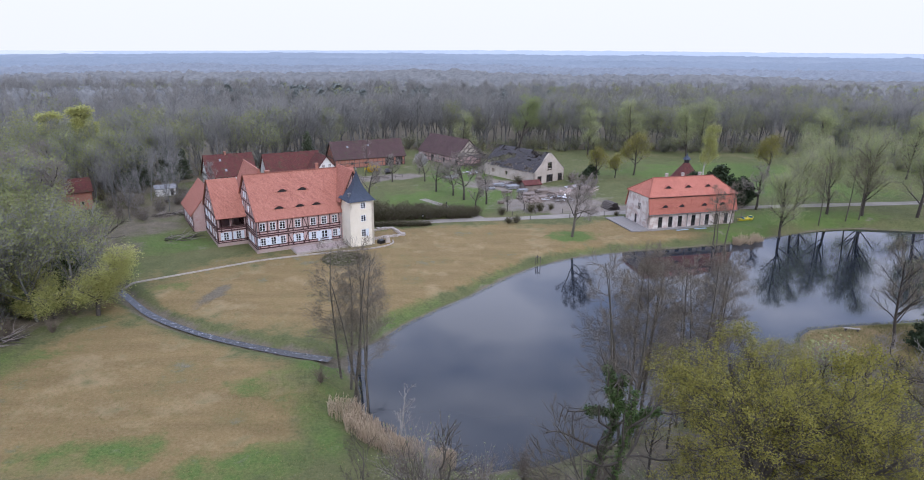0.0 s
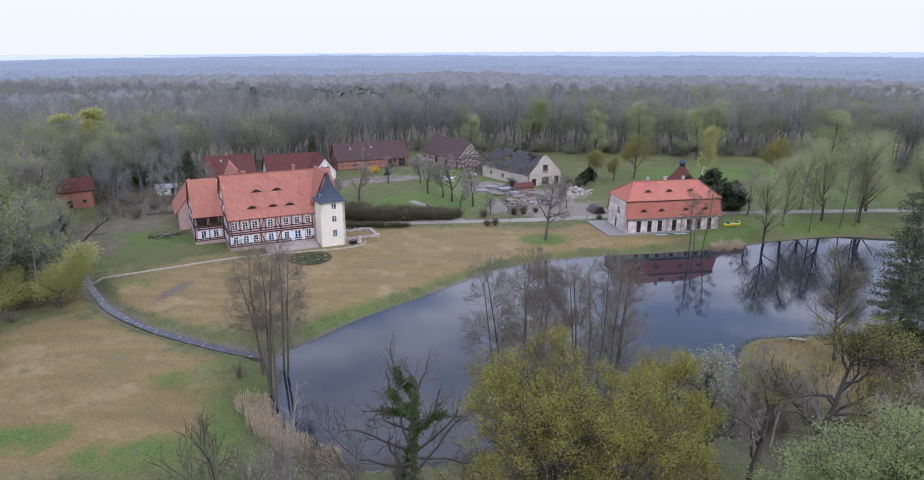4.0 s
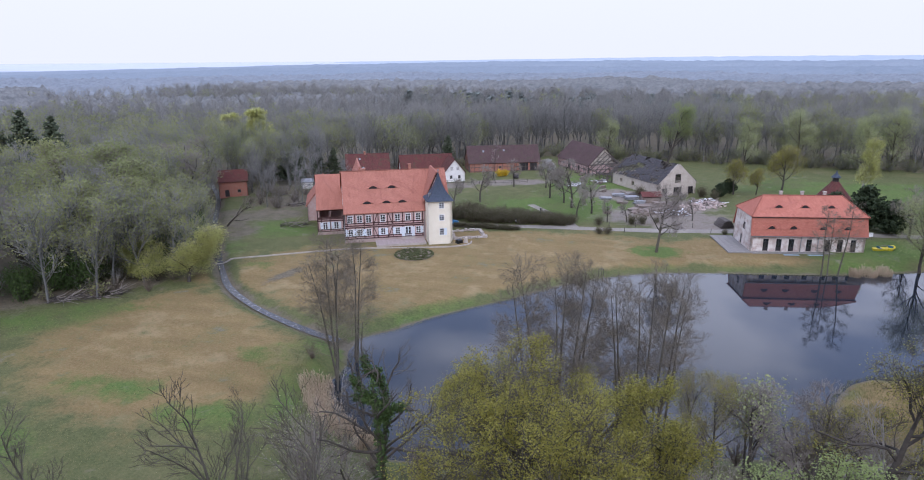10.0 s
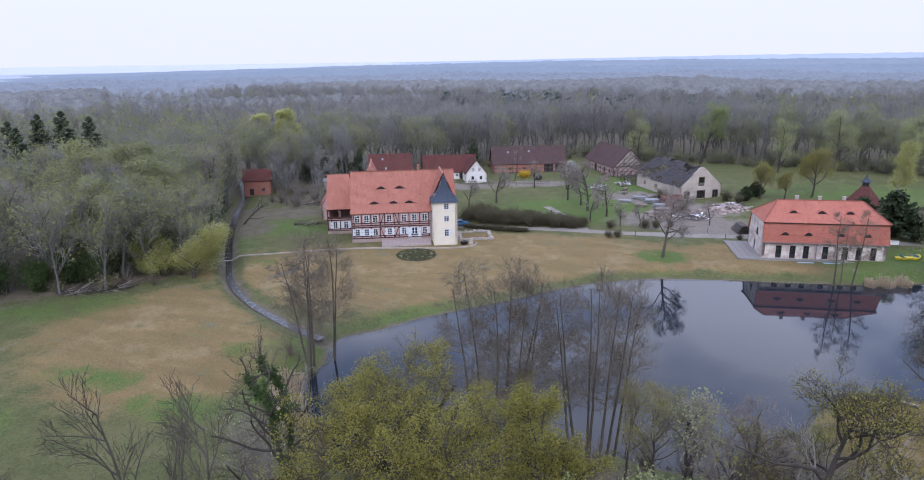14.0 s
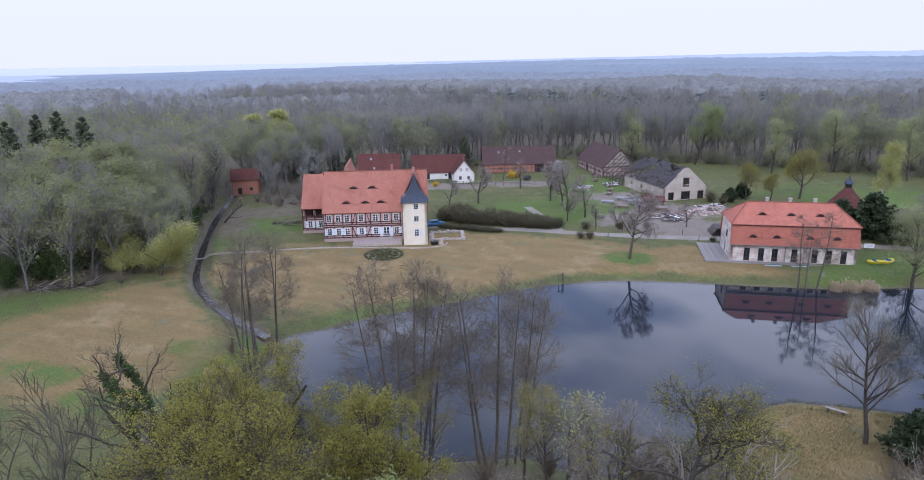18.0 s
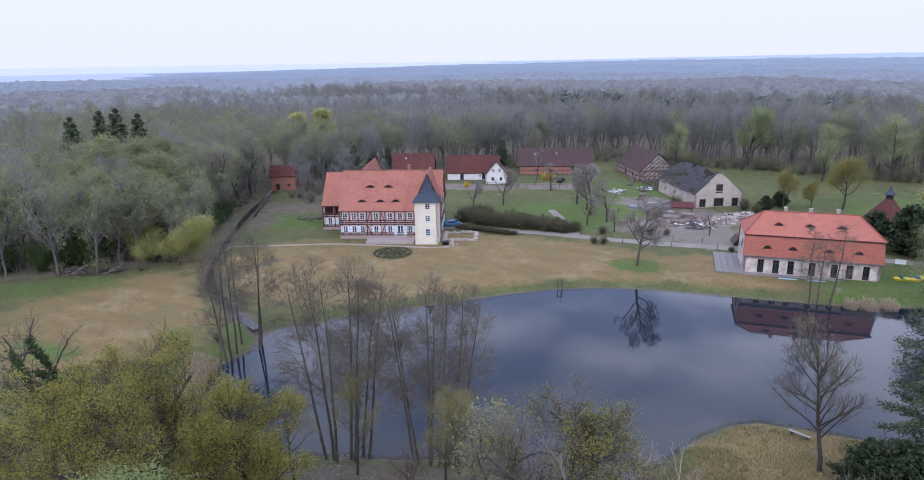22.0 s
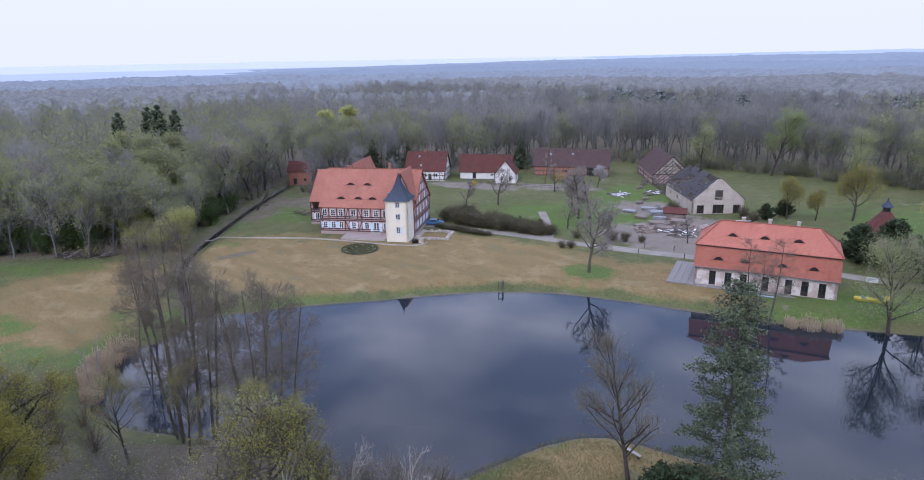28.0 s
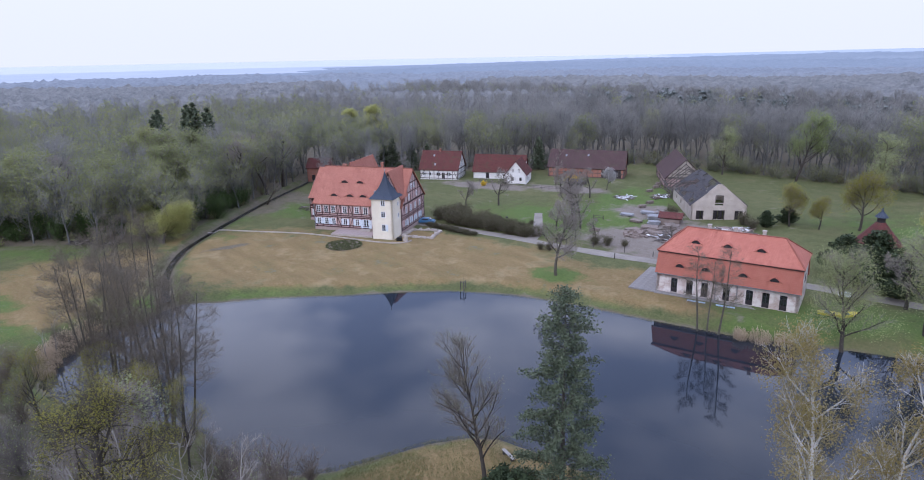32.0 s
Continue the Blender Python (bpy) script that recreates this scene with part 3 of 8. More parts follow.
def height(x, y):
    x, y = np.asarray(x, float), np.asarray(y, float)
    d = seg_distance(x, y, SHORE, True)
    d = np.where(inside(x, y, SHORE), -d, d)
    base = 0.25 * roll_noise(x, y) * soft(d, 2, 20)
    base += 0.45 * soft(x, 10, 60) * soft(y, 120, 150)  # the yard lies a little higher
    base += 0.5 * soft(y, 170, 230)
    base += 0.5 * soft(-y, -60, -20)
    house = np.hypot(x + 36, y - 138)
    base *= 1 - 0.9 * (1 - soft(house, 20, 32))
    z = np.where(d > 0, base + (WATER_Z - 0.1 - base) * (1 - soft(d, -0.3, 5.5)) ** 1.0, WATER_Z - 0.15 - 0.35 * np.clip(-d, 0, 6))
    sd = seg_distance(x, y, BROOK)
    z = z - (0.95 + 0.1 * roll_noise(x * 3, y * 3)) * (1 - soft(sd, 0.7, 2.4)) * (d > 1.5)
    return z


def at_ground(x, y):
    return float(height(np.array([x]), np.array([y]))[0])


def spaced(lo, hi, step, far):
    mid = list(np.arange(lo, hi + 1e-6, step))
    out_lo, out_hi, s, a, b = [], [], step, lo, hi
    while a > -far or b < far:
        s *= 1.25
        a, b = a - s, b + s
        out_lo.append(max(a, -far - 1) if a > -far * 1.5 else a)
        out_hi.append(b)
    return np.array(out_lo[::-1] + mid + out_hi)


def lies(x, y, spots):
    """Softly 1 inside any of the ellipses (cx, cy, rx, ry, turn)."""
    best = np.zeros(x.shape)
    for cx, cy, rx, ry, a in spots:
        c, s = math.cos(radians(a)), math.sin(radians(a))
        u, v = (x - cx) * c + (y - cy) * s, -(x - cx) * s + (y - cy) * c
        best = np.maximum(best, 1 - soft(np.hypot(u / rx, v / ry), 0.45, 1.5))
    return best


WOOD_LEFT = [(-400, 20), (-92, 58), (-80, 68), (-73, 77), (-66, 84), (-61, 92), (-64, 103), (-72, 113), (-80, 123), (-88, 133), (-97, 146), (-104, 157), (-99, 167), (-91, 173), (-87, 184), (-84, 196),
             (-64, 213), (-48, 232), (-33, 262), (-10, 268), (33, 266), (78, 262), (130, 262), (150, 230), (165, 190), (260, 180), (420, 420), (-400, 420)]


def ground():
    xs, ys = spaced(-135, 135, 1.0, 4200), spaced(-10, 262, 1.0, 4200)
    gx, gy = np.meshgrid(xs, ys)
    fx, fy = gx.ravel(), gy.ravel()
    z = height(fx, fy)
    nx, ny = len(xs), len(ys)
    idx = np.arange(nx * ny).reshape(ny, nx)
    quads = np.stack([idx[:-1, :-1], idx[:-1, 1:], idx[1:, 1:], idx[1:, :-1]], -1).reshape(-1, 4)
    me = bpy.data.meshes.new("ground")
    me.vertices.add(len(fx))
    me.vertices.foreach_set("co", np.stack([fx, fy, z], 1).ravel())
    me.loops.add(quads.size)
    me.loops.foreach_set("vertex_index", quads.ravel())
    me.polygons.add(len(quads))
    me.polygons.foreach_set("loop_start", np.arange(0, quads.size, 4))
    me.update(calc_edges=True)
    me.polygons.foreach_set("use_smooth", np.ones(len(quads), bool))
    me.materials.append(GROUND)
    shore = seg_distance(fx, fy, SHORE, True)
    brook = seg_distance(fx, fy, BROOK)
    wood = inside(fx, fy, WOOD_LEFT)
    wood_d = seg_distance(fx, fy, WOOD_LEFT, True)
    wood_w = np.where(wood, soft(wood_d, -2, 5), 0.5 * (1 - soft(wood_d, 0, 4)))
    dry = lies(fx, fy, [(12, 126, 15, 8, 30), (36, 139, 18, 6, 12), (-9, 108, 18, 11, 42), (22, 134, 16, 6, 20), (-24, 112, 36, 22, 26), (4, 128, 30, 22, 22), (-6, 140, 34, 9, 12), (25, 140, 22, 9, 12), (34, 146, 12, 8, 10), (-44, 104, 18, 12, 30),
                        (-46, 74, 18, 16, 20), (-34, 66, 16, 14, 60), (-52, 82, 10, 9, 0), (53, 84, 10, 12, 0), (60, 88, 12, 8, 0), (-40, 66, 18, 12, 0)])
    dry *= soft(shore, 0.8, 4.8) * soft(brook, 1.5, 3.5)
    dry = np.maximum(dry, 0.9 * lies(fx, fy, [(51, 88, 7, 8, -30), (60, 91, 10, 6, 0)]))
    lush = 0.85 * lies(fx, fy, [(21.6, 140.6, 6.4, 4.4, 10), (-6, 176, 26, 17, 30), (5, 190, 15, 20, 0), (-2, 208, 14, 18, 0), (66, 152, 18, 6, 20), (80, 158, 24, 7, 8), (62, 143, 10, 3, 14), (85, 215, 40, 22, 0), (100, 190, 30, 14, 0)])
    lush = np.maximum(lush, 0.62 * lies(fx, fy, [(-21, 77, 4, 7, 30), (-66, 134, 13, 11, 40), (-68, 74, 13, 6, 40), (-26, 74, 6, 4, 20), (-80, 62, 16, 8, 40), (-40, 59, 8, 3.5, 10), (-25, 57, 8, 3.5, 20), (-19, 66, 3, 9, 30), (-46, 44, 10, 6, 0)]))
    lush = np.maximum(lush, 0.55 * lies(fx, fy, [(-54, 106, 5, 3, 40), (-8, 180, 16, 10, 20), (-11, 98, 3, 12, -38), (-72, 118, 8, 12, 40)]))
    lush = np.maximum(lush, 0.3 * (1 - soft(np.abs(shore - 2.0), 0.5, 2.5)))
    earth = lies(fx, fy, [(22, 172, 16, 11, 10), (24, 186, 12, 10, 0), (8, 196, 10, 8, 0), (33, 165, 14, 5, 12), (-50, 193, 18, 5, 20), (-26, 206, 14, 5, 20)])
    litter = np.maximum(wood_w, lies(fx, fy, [(-84, 140, 8, 10, 0), (-44.4, 103.4, 1.5, 6.0, -8), (-76, 128, 7, 12, 40), (-80, 162, 14, 14, 0), (-74, 172, 14, 10, 0), (-76, 145, 10, 8, 0), (16, 40, 26, 14, 0), (20, 58, 14, 7, 20), (48, 60, 14, 12, 0)]) * 0.8)
    litter = np.maximum(litter, (1 - soft(brook, 1.2, 2.2)) * 0.9)
    litter = np.maximum(litter, (1 - soft(shore, 0.5, 1.6)) * 0.9)
    for name, w in (("dry", dry), ("lush", lush), ("earth", earth), ("litter", litter)):
        me.attributes.new(name, "FLOAT", "POINT").data.foreach_set("value", w.astype(np.float32))
    tagged(new("ground", me), "park ground with dry mown lawn, green grass and leaf litter", "ground", kind="structure")


ground()


def smooth_line(line, step):
    """Points along a rounded broken line."""
    p = np.array(line, float)
    for _ in range(2):
        q = np.empty((2 * len(p) - 2, 2))
        q[0::2], q[1::2] = 0.75 * p[:-1] + 0.25 * p[1:], 0.25 * p[:-1] + 0.75 * p[1:]
        p = np.vstack([p[:1], q, p[-1:]])
    s = np.r_[0, np.cumsum(np.hypot(*np.diff(p, axis=0).T))]
    t = np.arange(0, s[-1], step)
    return np.stack([np.interp(t, s, p[:, 0]), np.interp(t, s, p[:, 1])], 1)


def strip(name, line, width, lift, mat, label, category, level=None, cross=4):
    c = smooth_line(line, 1.0)
    d = np.gradient(c, axis=0)
    d /= np.hypot(d[:, 0], d[:, 1])[:, None]
    nrm = np.stack([-d[:, 1], d[:, 0]], 1)
    rng = np.random.default_rng(5)
    wob = np.interp(np.arange(len(c)), np.arange(0, len(c) + 6, 6), rng.uniform(0.85, 1.15, len(np.arange(0, len(c) + 6, 6))))
    rows = [c + nrm * (width * wob * (k / cross - 0.5))[:, None] for k in range(cross + 1)]
    v, f, n = [], [], len(c)
    for k, r in enumerate(rows):
        z = height(r[:, 0], r[:, 1]) + lift if level is None else np.full(n, level)
        v += [(a, b, h) for (a, b), h in zip(r, z)]
    for k in range(cross):
        for i in range(n - 1):
            f.append((k * n + i, k * n + i + 1, (k + 1) * n + i + 1, (k + 1) * n + i))
    return tagged(new(name, raw(name, v, f, mat, smooth=True)), label, category, kind="structure")


def flat_polygon(name, pts, z, mat, label, category):
    me = Mesh().quad(*[(x, y, z) for x, y in pts]).data(name, mat)
    return tagged(new(name, me), label, category, kind="structure")


def widened(poly, by):
    out = []
    for i, (x, y) in enumerate(poly):
        (ax, ay), (bx, by_) = poly[i - 1], poly[(i + 1) % len(poly)]
        dx, dy = bx - ax, by_ - ay
        ln = math.hypot(dx, dy)
        out.append((x - dy / ln * by, y + dx / ln * by))
    return out


flat_polygon("pond", widened(SHORE, 0.9), WATER_Z, WATER, "still dark pond mirroring the pale sky", "water")
strip("brook", BROOK[1:], 1.35, 0, STREAM, "narrow rippling brook that feeds the pond", "water", level=-0.72)
strip("gravel_road", TRACK, 3.4, 0.05, GRAVEL, "pale gravel drive past the manor and the coach house", "road")
strip("gravel_path", BRANCH, 2.4, 0.045, GRAVEL, "pale gravel path across the yard lawn", "path")

# ---- distance: canopies of the woods beyond, out to the horizon ----


def canopy(name, y0, y1, steps, base, rough, mat, label, seed, a0=-112, a1=62, fade=None, tufts=0.0, clearing=None):
    """A bumpy roof of treetops on an arc between two distances. clearing: bearings and the distance where an open field begins."""
    rng = np.random.default_rng(seed)
    az = np.radians(np.linspace(a0, a1, int(3 * (a1 - a0))))
    rr = np.geomspace(y0, y1, steps)
    a, r = np.meshgrid(az, rr)
    x, y = 40 + r * np.sin(a), 20 + r * np.cos(a)
    n = sum(np.sin(x * k * math.cos(b) + y * k * math.sin(b) + c) for k, b, c in [(rng.uniform(0.004, 0.05), rng.uniform(0, 6.28), rng.uniform(0, 6.28)) for _ in range(12)]) / 12
    z = base + n * rough + rng.normal(0, tufts or rough * 0.06, x.shape)
    if fade:
        z = 5 + (z - 5) * soft(np.degrees(a), *fade)
    z[0] = 0
    mats, slots = [mat], None
    idx = np.arange(x.size).reshape(x.shape)
    q = np.stack([idx[:-1, :-1], idx[:-1, 1:], idx[1:, 1:], idx[1:, :-1]], -1).reshape(-1, 4)
    if clearing:
        b0, b1, r0 = clearing
        deg = np.degrees(a) + 1.5 * n
        open_w = soft(deg, b0, b0 + 1.5) * (1 - soft(deg, b1 - 1.5, b1)) * soft(r, r0, r0 + 25)
        z = z * (1 - open_w) + 1.5 * open_w
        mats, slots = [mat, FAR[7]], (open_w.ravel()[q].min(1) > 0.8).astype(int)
    me = array_mesh(name, np.stack([x, y, z], -1).reshape(-1, 3), q[:, ::-1], mats, slots=slots)
    me.polygons.foreach_set("use_smooth", np.ones(len(q), bool))
    tagged(new(name, me), label, "woods", kind="stuff")


# ---- trees ----


def tubes(segs, sides):
    """Tapered tubes from rows of (p0, p1, r0, r1), as arrays of vertices and quads."""
    s = np.array([(*p, *q, a, b) for p, q, a, b in segs], float)
    p, q, ra, rb = s[:, :3], s[:, 3:6], s[:, 6], s[:, 7]
    ax = q - p
    ax /= np.linalg.norm(ax, axis=1)[:, None] + 1e-9
    ref = np.where(np.abs(ax[:, 2:3]) > 0.9, [[1.0, 0, 0]], [[0, 0, 1.0]])
    u = np.cross(ax, ref)
    u /= np.linalg.norm(u, axis=1)[:, None] + 1e-9
    w = np.cross(ax, u)
    ang = np.arange(sides) * 2 * math.pi / sides
    ring = np.cos(ang)[None, :, None] * u[:, None] + np.sin(ang)[None, :, None] * w[:, None]
    v = np.concatenate([p[:, None] + ring * ra[:, None, None], q[:, None] + ring * rb[:, None, None]], 1).reshape(-1, 3)
    k = np.arange(sides)
    face = np.stack([k, (k + 1) % sides, sides + (k + 1) % sides, sides + k], -1)
    f = (np.arange(len(s))[:, None, None] * 2 * sides + face[None]).reshape(-1, 4)
    return v, f


def blades(segs, rng):
    """Fine twigs far off: one narrow tapered strip each, turned at random."""
    s = np.array([(*p, *q, a, b) for p, q, a, b in segs], float)
    p, q, ra, rb = s[:, :3], s[:, 3:6], s[:, 6:7], s[:, 7:8]
    u = np.cross(q - p, rng.normal(0, 1, p.shape))
    u /= np.linalg.norm(u, axis=1)[:, None] + 1e-9
    v = np.stack([p - u * ra, p + u * ra, q + u * rb, q - u * rb], 1).reshape(-1, 3)
    return v, np.arange(len(v)).reshape(-1, 4)


def chain(segs, sides):
    """One unbroken tapered stem from consecutive segments."""
    p = np.array([s[0] for s in segs] + [segs[-1][1]], float)
    rad = np.array([s[2] for s in segs] + [segs[-1][3]])
    ang = np.arange(sides) * 2 * math.pi / sides
    v = (p[:, None] + rad[:, None, None] * np.stack([np.cos(ang), np.sin(ang), 0 * ang], -1)[None]).reshape(-1, 3)
    i, k = np.meshgrid(np.arange(len(segs)), np.arange(sides), indexing="ij")
    a, b = i * sides + k, i * sides + (k + 1) % sides
    return v, np.stack([a, b, b + sides, a + sides], -1).reshape(-1, 4)


def flakes(centres, size, rng, spread, droop=0.0):
    """Small leaf-shaped quads about the given centres."""
    c = np.asarray(centres, float)
    n = len(c)
    c = c + rng.normal(0, spread, (n, 3)) - np.array([0, 0, droop]) * rng.random((n, 1))
    a = rng.normal(0, 1, (n, 3))
    a[:, 2] *= 0.6
    a /= np.linalg.norm(a, axis=1)[:, None]
    b = np.cross(a, rng.normal(0, 1, (n, 3)))
    b /= np.linalg.norm(b, axis=1)[:, None] + 1e-9
    s = (size * rng.uniform(0.6, 1.3, n))[:, None]
    v = np.stack([c - a * s, c - b * s * 0.55, c + a * s, c + b * s * 0.55], 1).reshape(-1, 3)
    return v, np.arange(4 * n).reshape(n, 4)


def joined(pieces):
    vs, fs, o = [], [], 0
    for v, f in pieces:
        vs.append(v)
        fs.append(f + o)
        o += len(v)
    return np.concatenate(vs), np.concatenate(fs)


def array_mesh(name, v, f, mat, tone=None, slots=None):
    me = bpy.data.meshes.new(name)
    me.vertices.add(len(v))
    me.vertices.foreach_set("co", np.asarray(v, np.float32).ravel())
    me.loops.add(f.size)
    me.loops.foreach_set("vertex_index", f.astype(np.int32).ravel())
    me.polygons.add(len(f))
    me.polygons.foreach_set("loop_start", np.arange(0, f.size, 4, dtype=np.int32))
    for m in (mat if isinstance(mat, list) else [mat]):
        me.materials.append(m)
    if slots is not None:
        me.polygons.foreach_set("material_index", slots.astype(np.int32))
    me.update(calc_edges=True)
    if tone is not None:
        me.attributes.new("tone", "FLOAT", "POINT").data.foreach_set("value", tone.astype(np.float32))
    return me


# each band wears its own painted haze, whitest on the far plain
canopy("hazed_distant_woods", 395, 660, 60, 16, 5, FAR[0], "bare brown woods in the middle distance", 1, tufts=1.3, clearing=(-53, -40, 440))
canopy("hazed_distant_woods", 660, 900, 36, 17, 6, FAR[1], "bare woods in the distance, greyed by painted haze", 2, tufts=1.3)
canopy("hazed_distant_woods", 900, 1350, 26, 19, 6, FAR[2], "woods in the far distance with blue-grey painted haze", 3, fade=(-82, -28), tufts=1.2)
canopy("hazed_distant_woods", 1350, 2100, 16, 24, 7, FAR[3], "hazy blue woods in the far distance", 4, -66, 62, (-64, -10), 1.0)
canopy("hazed_distant_woods", 2100, 3000, 8, 29, 8, FAR[4], "pale hazy woods below the horizon", 5, -46, 62, (-46, 5))
canopy("hazed_distant_woods", 3000, 5300, 6, 33, 8, FAR[4], "pale hazy woods along the horizon", 6, -36, 62, (-36, 10))
canopy("hazed_distant_plain", 1350, 2300, 6, 6, 2, FAR[5], "open plain paled by painted haze", 7, -112, -5)
canopy("hazed_distant_plain", 2300, 5300, 6, 7, 2, FAR[6], "far plain whitened by painted haze", 8, -112, -5)


def unit(v):
    return v / (np.linalg.norm(v) + 1e-9)


def grow(rng, h, trunk_r, first, kids, spread, length, levels, lean=0.03, up=0.25, wander=0.12, crook=1.0, taper=0.55, kid_r=0.45):
    """A branching skeleton. Returns segments by level, and the ends of the finest shoots."""
    segs = [[] for _ in range(levels + 1)]
    ends = []

    def limb(p, d, ln, r, level):
        n = (9, 5, 3, 2, 2)[level]
        pts = [p]
        for k in range(n):
            d = unit(d + rng.normal(0, wander * (1 if level == 0 else 1.6 * crook), 3) + np.array([0, 0, up * 0.18 if level else 0.06]))
            q = p + d * ln / n
            r1 = r * (1 - (1 - taper * (0.35 if level == 0 else 0.8)) * (k + 1) / n)
            r0 = r * (1 - (1 - taper * (0.35 if level == 0 else 0.8)) * k / n)
            segs[level].append((p, q, r0, r1))
            p = q
            pts.append(p)
        if level == levels:
            ends.append(p)
            ends.append((pts[-2] + p) / 2)
            return
        m = kids[level]
        start = first if level == 0 else 0.25
        for k in range(m):
            f = start + (1 - start) * (k + rng.random()) / m
            i = min(int(f * n), n - 1)
            base = pts[i] + (pts[i + 1] - pts[i]) * (f * n - i)
            ax = unit(pts[i + 1] - pts[i])
            side_v = unit(np.cross(ax, rng.normal(0, 1, 3)))
            a = math.radians(spread[level]) * rng.uniform(0.75, 1.2)
            dd = unit(ax * math.cos(a) + side_v * math.sin(a) + np.array([0, 0, up]) * (0.5 if level else 0.3))
            ll = length[level] * (1 - 0.55 * (f - start) / (1 - start + 1e-6)) * rng.uniform(0.75, 1.2)
            limb(base, dd, ll, max(r * kid_r * (1 - 0.5 * f), 0.012), level + 1)
        ends.append(p)

    limb(np.zeros(3), unit(np.array([rng.normal(0, lean), rng.normal(0, lean), 1.0])), h, trunk_r, 0)
    return segs, ends


def tree_meshes(segs, ends, rng, bark, twig, leaf=None, leaves=0, size=0.2, scatter=0.35, droop=0.0, thick=0.02, split=2, clump=0, share=0.75):
    trunk = array_mesh("trunk", *chain(segs[0], 9), bark)
    pieces, mats, slots = [], [twig, bark], []
    if split > 1:
        pieces.append(tubes(segs[1], 6))
        slots.append(np.ones(len(pieces[0][1])))
    fine = [(p, q, max(a, thick), max(b, thick * 0.6)) for lv in segs[split:] for p, q, a, b in lv]
    pieces.append(tubes(fine, 3))
    slots.append(np.zeros(len(pieces[-1][1])))
    if leaf and leaves:
        tips = np.array(ends)
        if clump:  # leaves stand in tufts about the shoots, with gaps between them
            g = np.arange(len(tips)) // clump
            n = g[-1] + 1
            mid = np.stack([np.bincount(g, tips[:, k], n) for k in range(3)], 1) / np.bincount(g, minlength=n)[:, None]
            tips = mid[g] + (tips - mid[g]) * 0.78
            tips = tips[(rng.random(n) < share)[g]]
        e = tips[rng.integers(0, len(tips), leaves)]
        pieces.append(flakes(e, size, rng, scatter, droop))
        mats.append(leaf)
        slots.append(np.full(len(pieces[-1][1]), 2))
    v, f = joined(pieces)
    return trunk, array_mesh("crown", v, f, mats, slots=np.concatenate(slots))


def plant(name, meshes, x, y, label, category="tree", scale=1.0, turn=0.0, group="", z=None, wide=None, tilt=0.0):
    ob = thing(name, Matrix.Translation((x, y, (at_ground(x, y) if z is None else z) - 0.08)) @ Matrix.Rotation(turn, 4, "Z") @ Matrix.Rotation(radians(tilt), 4, "Y") @ Matrix.Diagonal((wide or scale, wide or scale, scale, 1)), label, category, group)
    for nm, me in zip(("trunk", "crown"), meshes):
        part(nm, me, ob)
    return ob


def R(seed):
    return np.random.default_rng(seed)


def alder(seed, h=18.0, kids=(36, 9, 4), reach=3.8):
    r = R(seed)
    s, e = grow(r, h, 0.16, 0.32, kids, (66, 46, 44), (reach, reach * 0.42, reach * 0.2), 3, lean=0.04, up=0.16, wander=0.026, kid_r=0.24)
    return tree_meshes(s, e, r, BARK_ALDER, TWIG_ALDER, thick=0.0125, split=1)


def broad(seed, h=10.0, r0=0.5, reach=8.0, leaf=None, leaves=0, size=0.2, bark=None, twig=None, kids=(11, 9, 7, 4), crook=1.5, thick=0.015, scatter=0.45, first=0.28, up=0.32, clump=0, share=0.75):
    r = R(seed)
    s, e = grow(r, h, r0, first, kids, (58, 50, 48, 45), (reach, reach * 0.42, reach * 0.2, reach * 0.1), 4, lean=0.05, up=up, wander=0.09, crook=crook)
    return tree_meshes(s, e, r, bark or BARK, twig or TWIG, leaf, leaves, size, scatter, thick=thick, clump=clump, share=share)


def light_tree(seed, h=12.0, r0=0.2, reach=4.0, leaf=None, leaves=0, size=0.2, bark=None, twig=None, kids=(14, 8, 5), up=0.4, first=0.3, droop=0.0, scatter=0.3, thick=0.014, clump=0, share=0.75):
    r = R(seed)
    s, e = grow(r, h, r0, first, kids, (45, 42, 40), (reach, reach * 0.45, reach * 0.2), 3, lean=0.06, up=up, wander=0.06)
    return tree_meshes(s, e, r, bark or BARK, twig or TWIG, leaf, leaves, size, scatter, droop, thick, clump=clump, share=share)


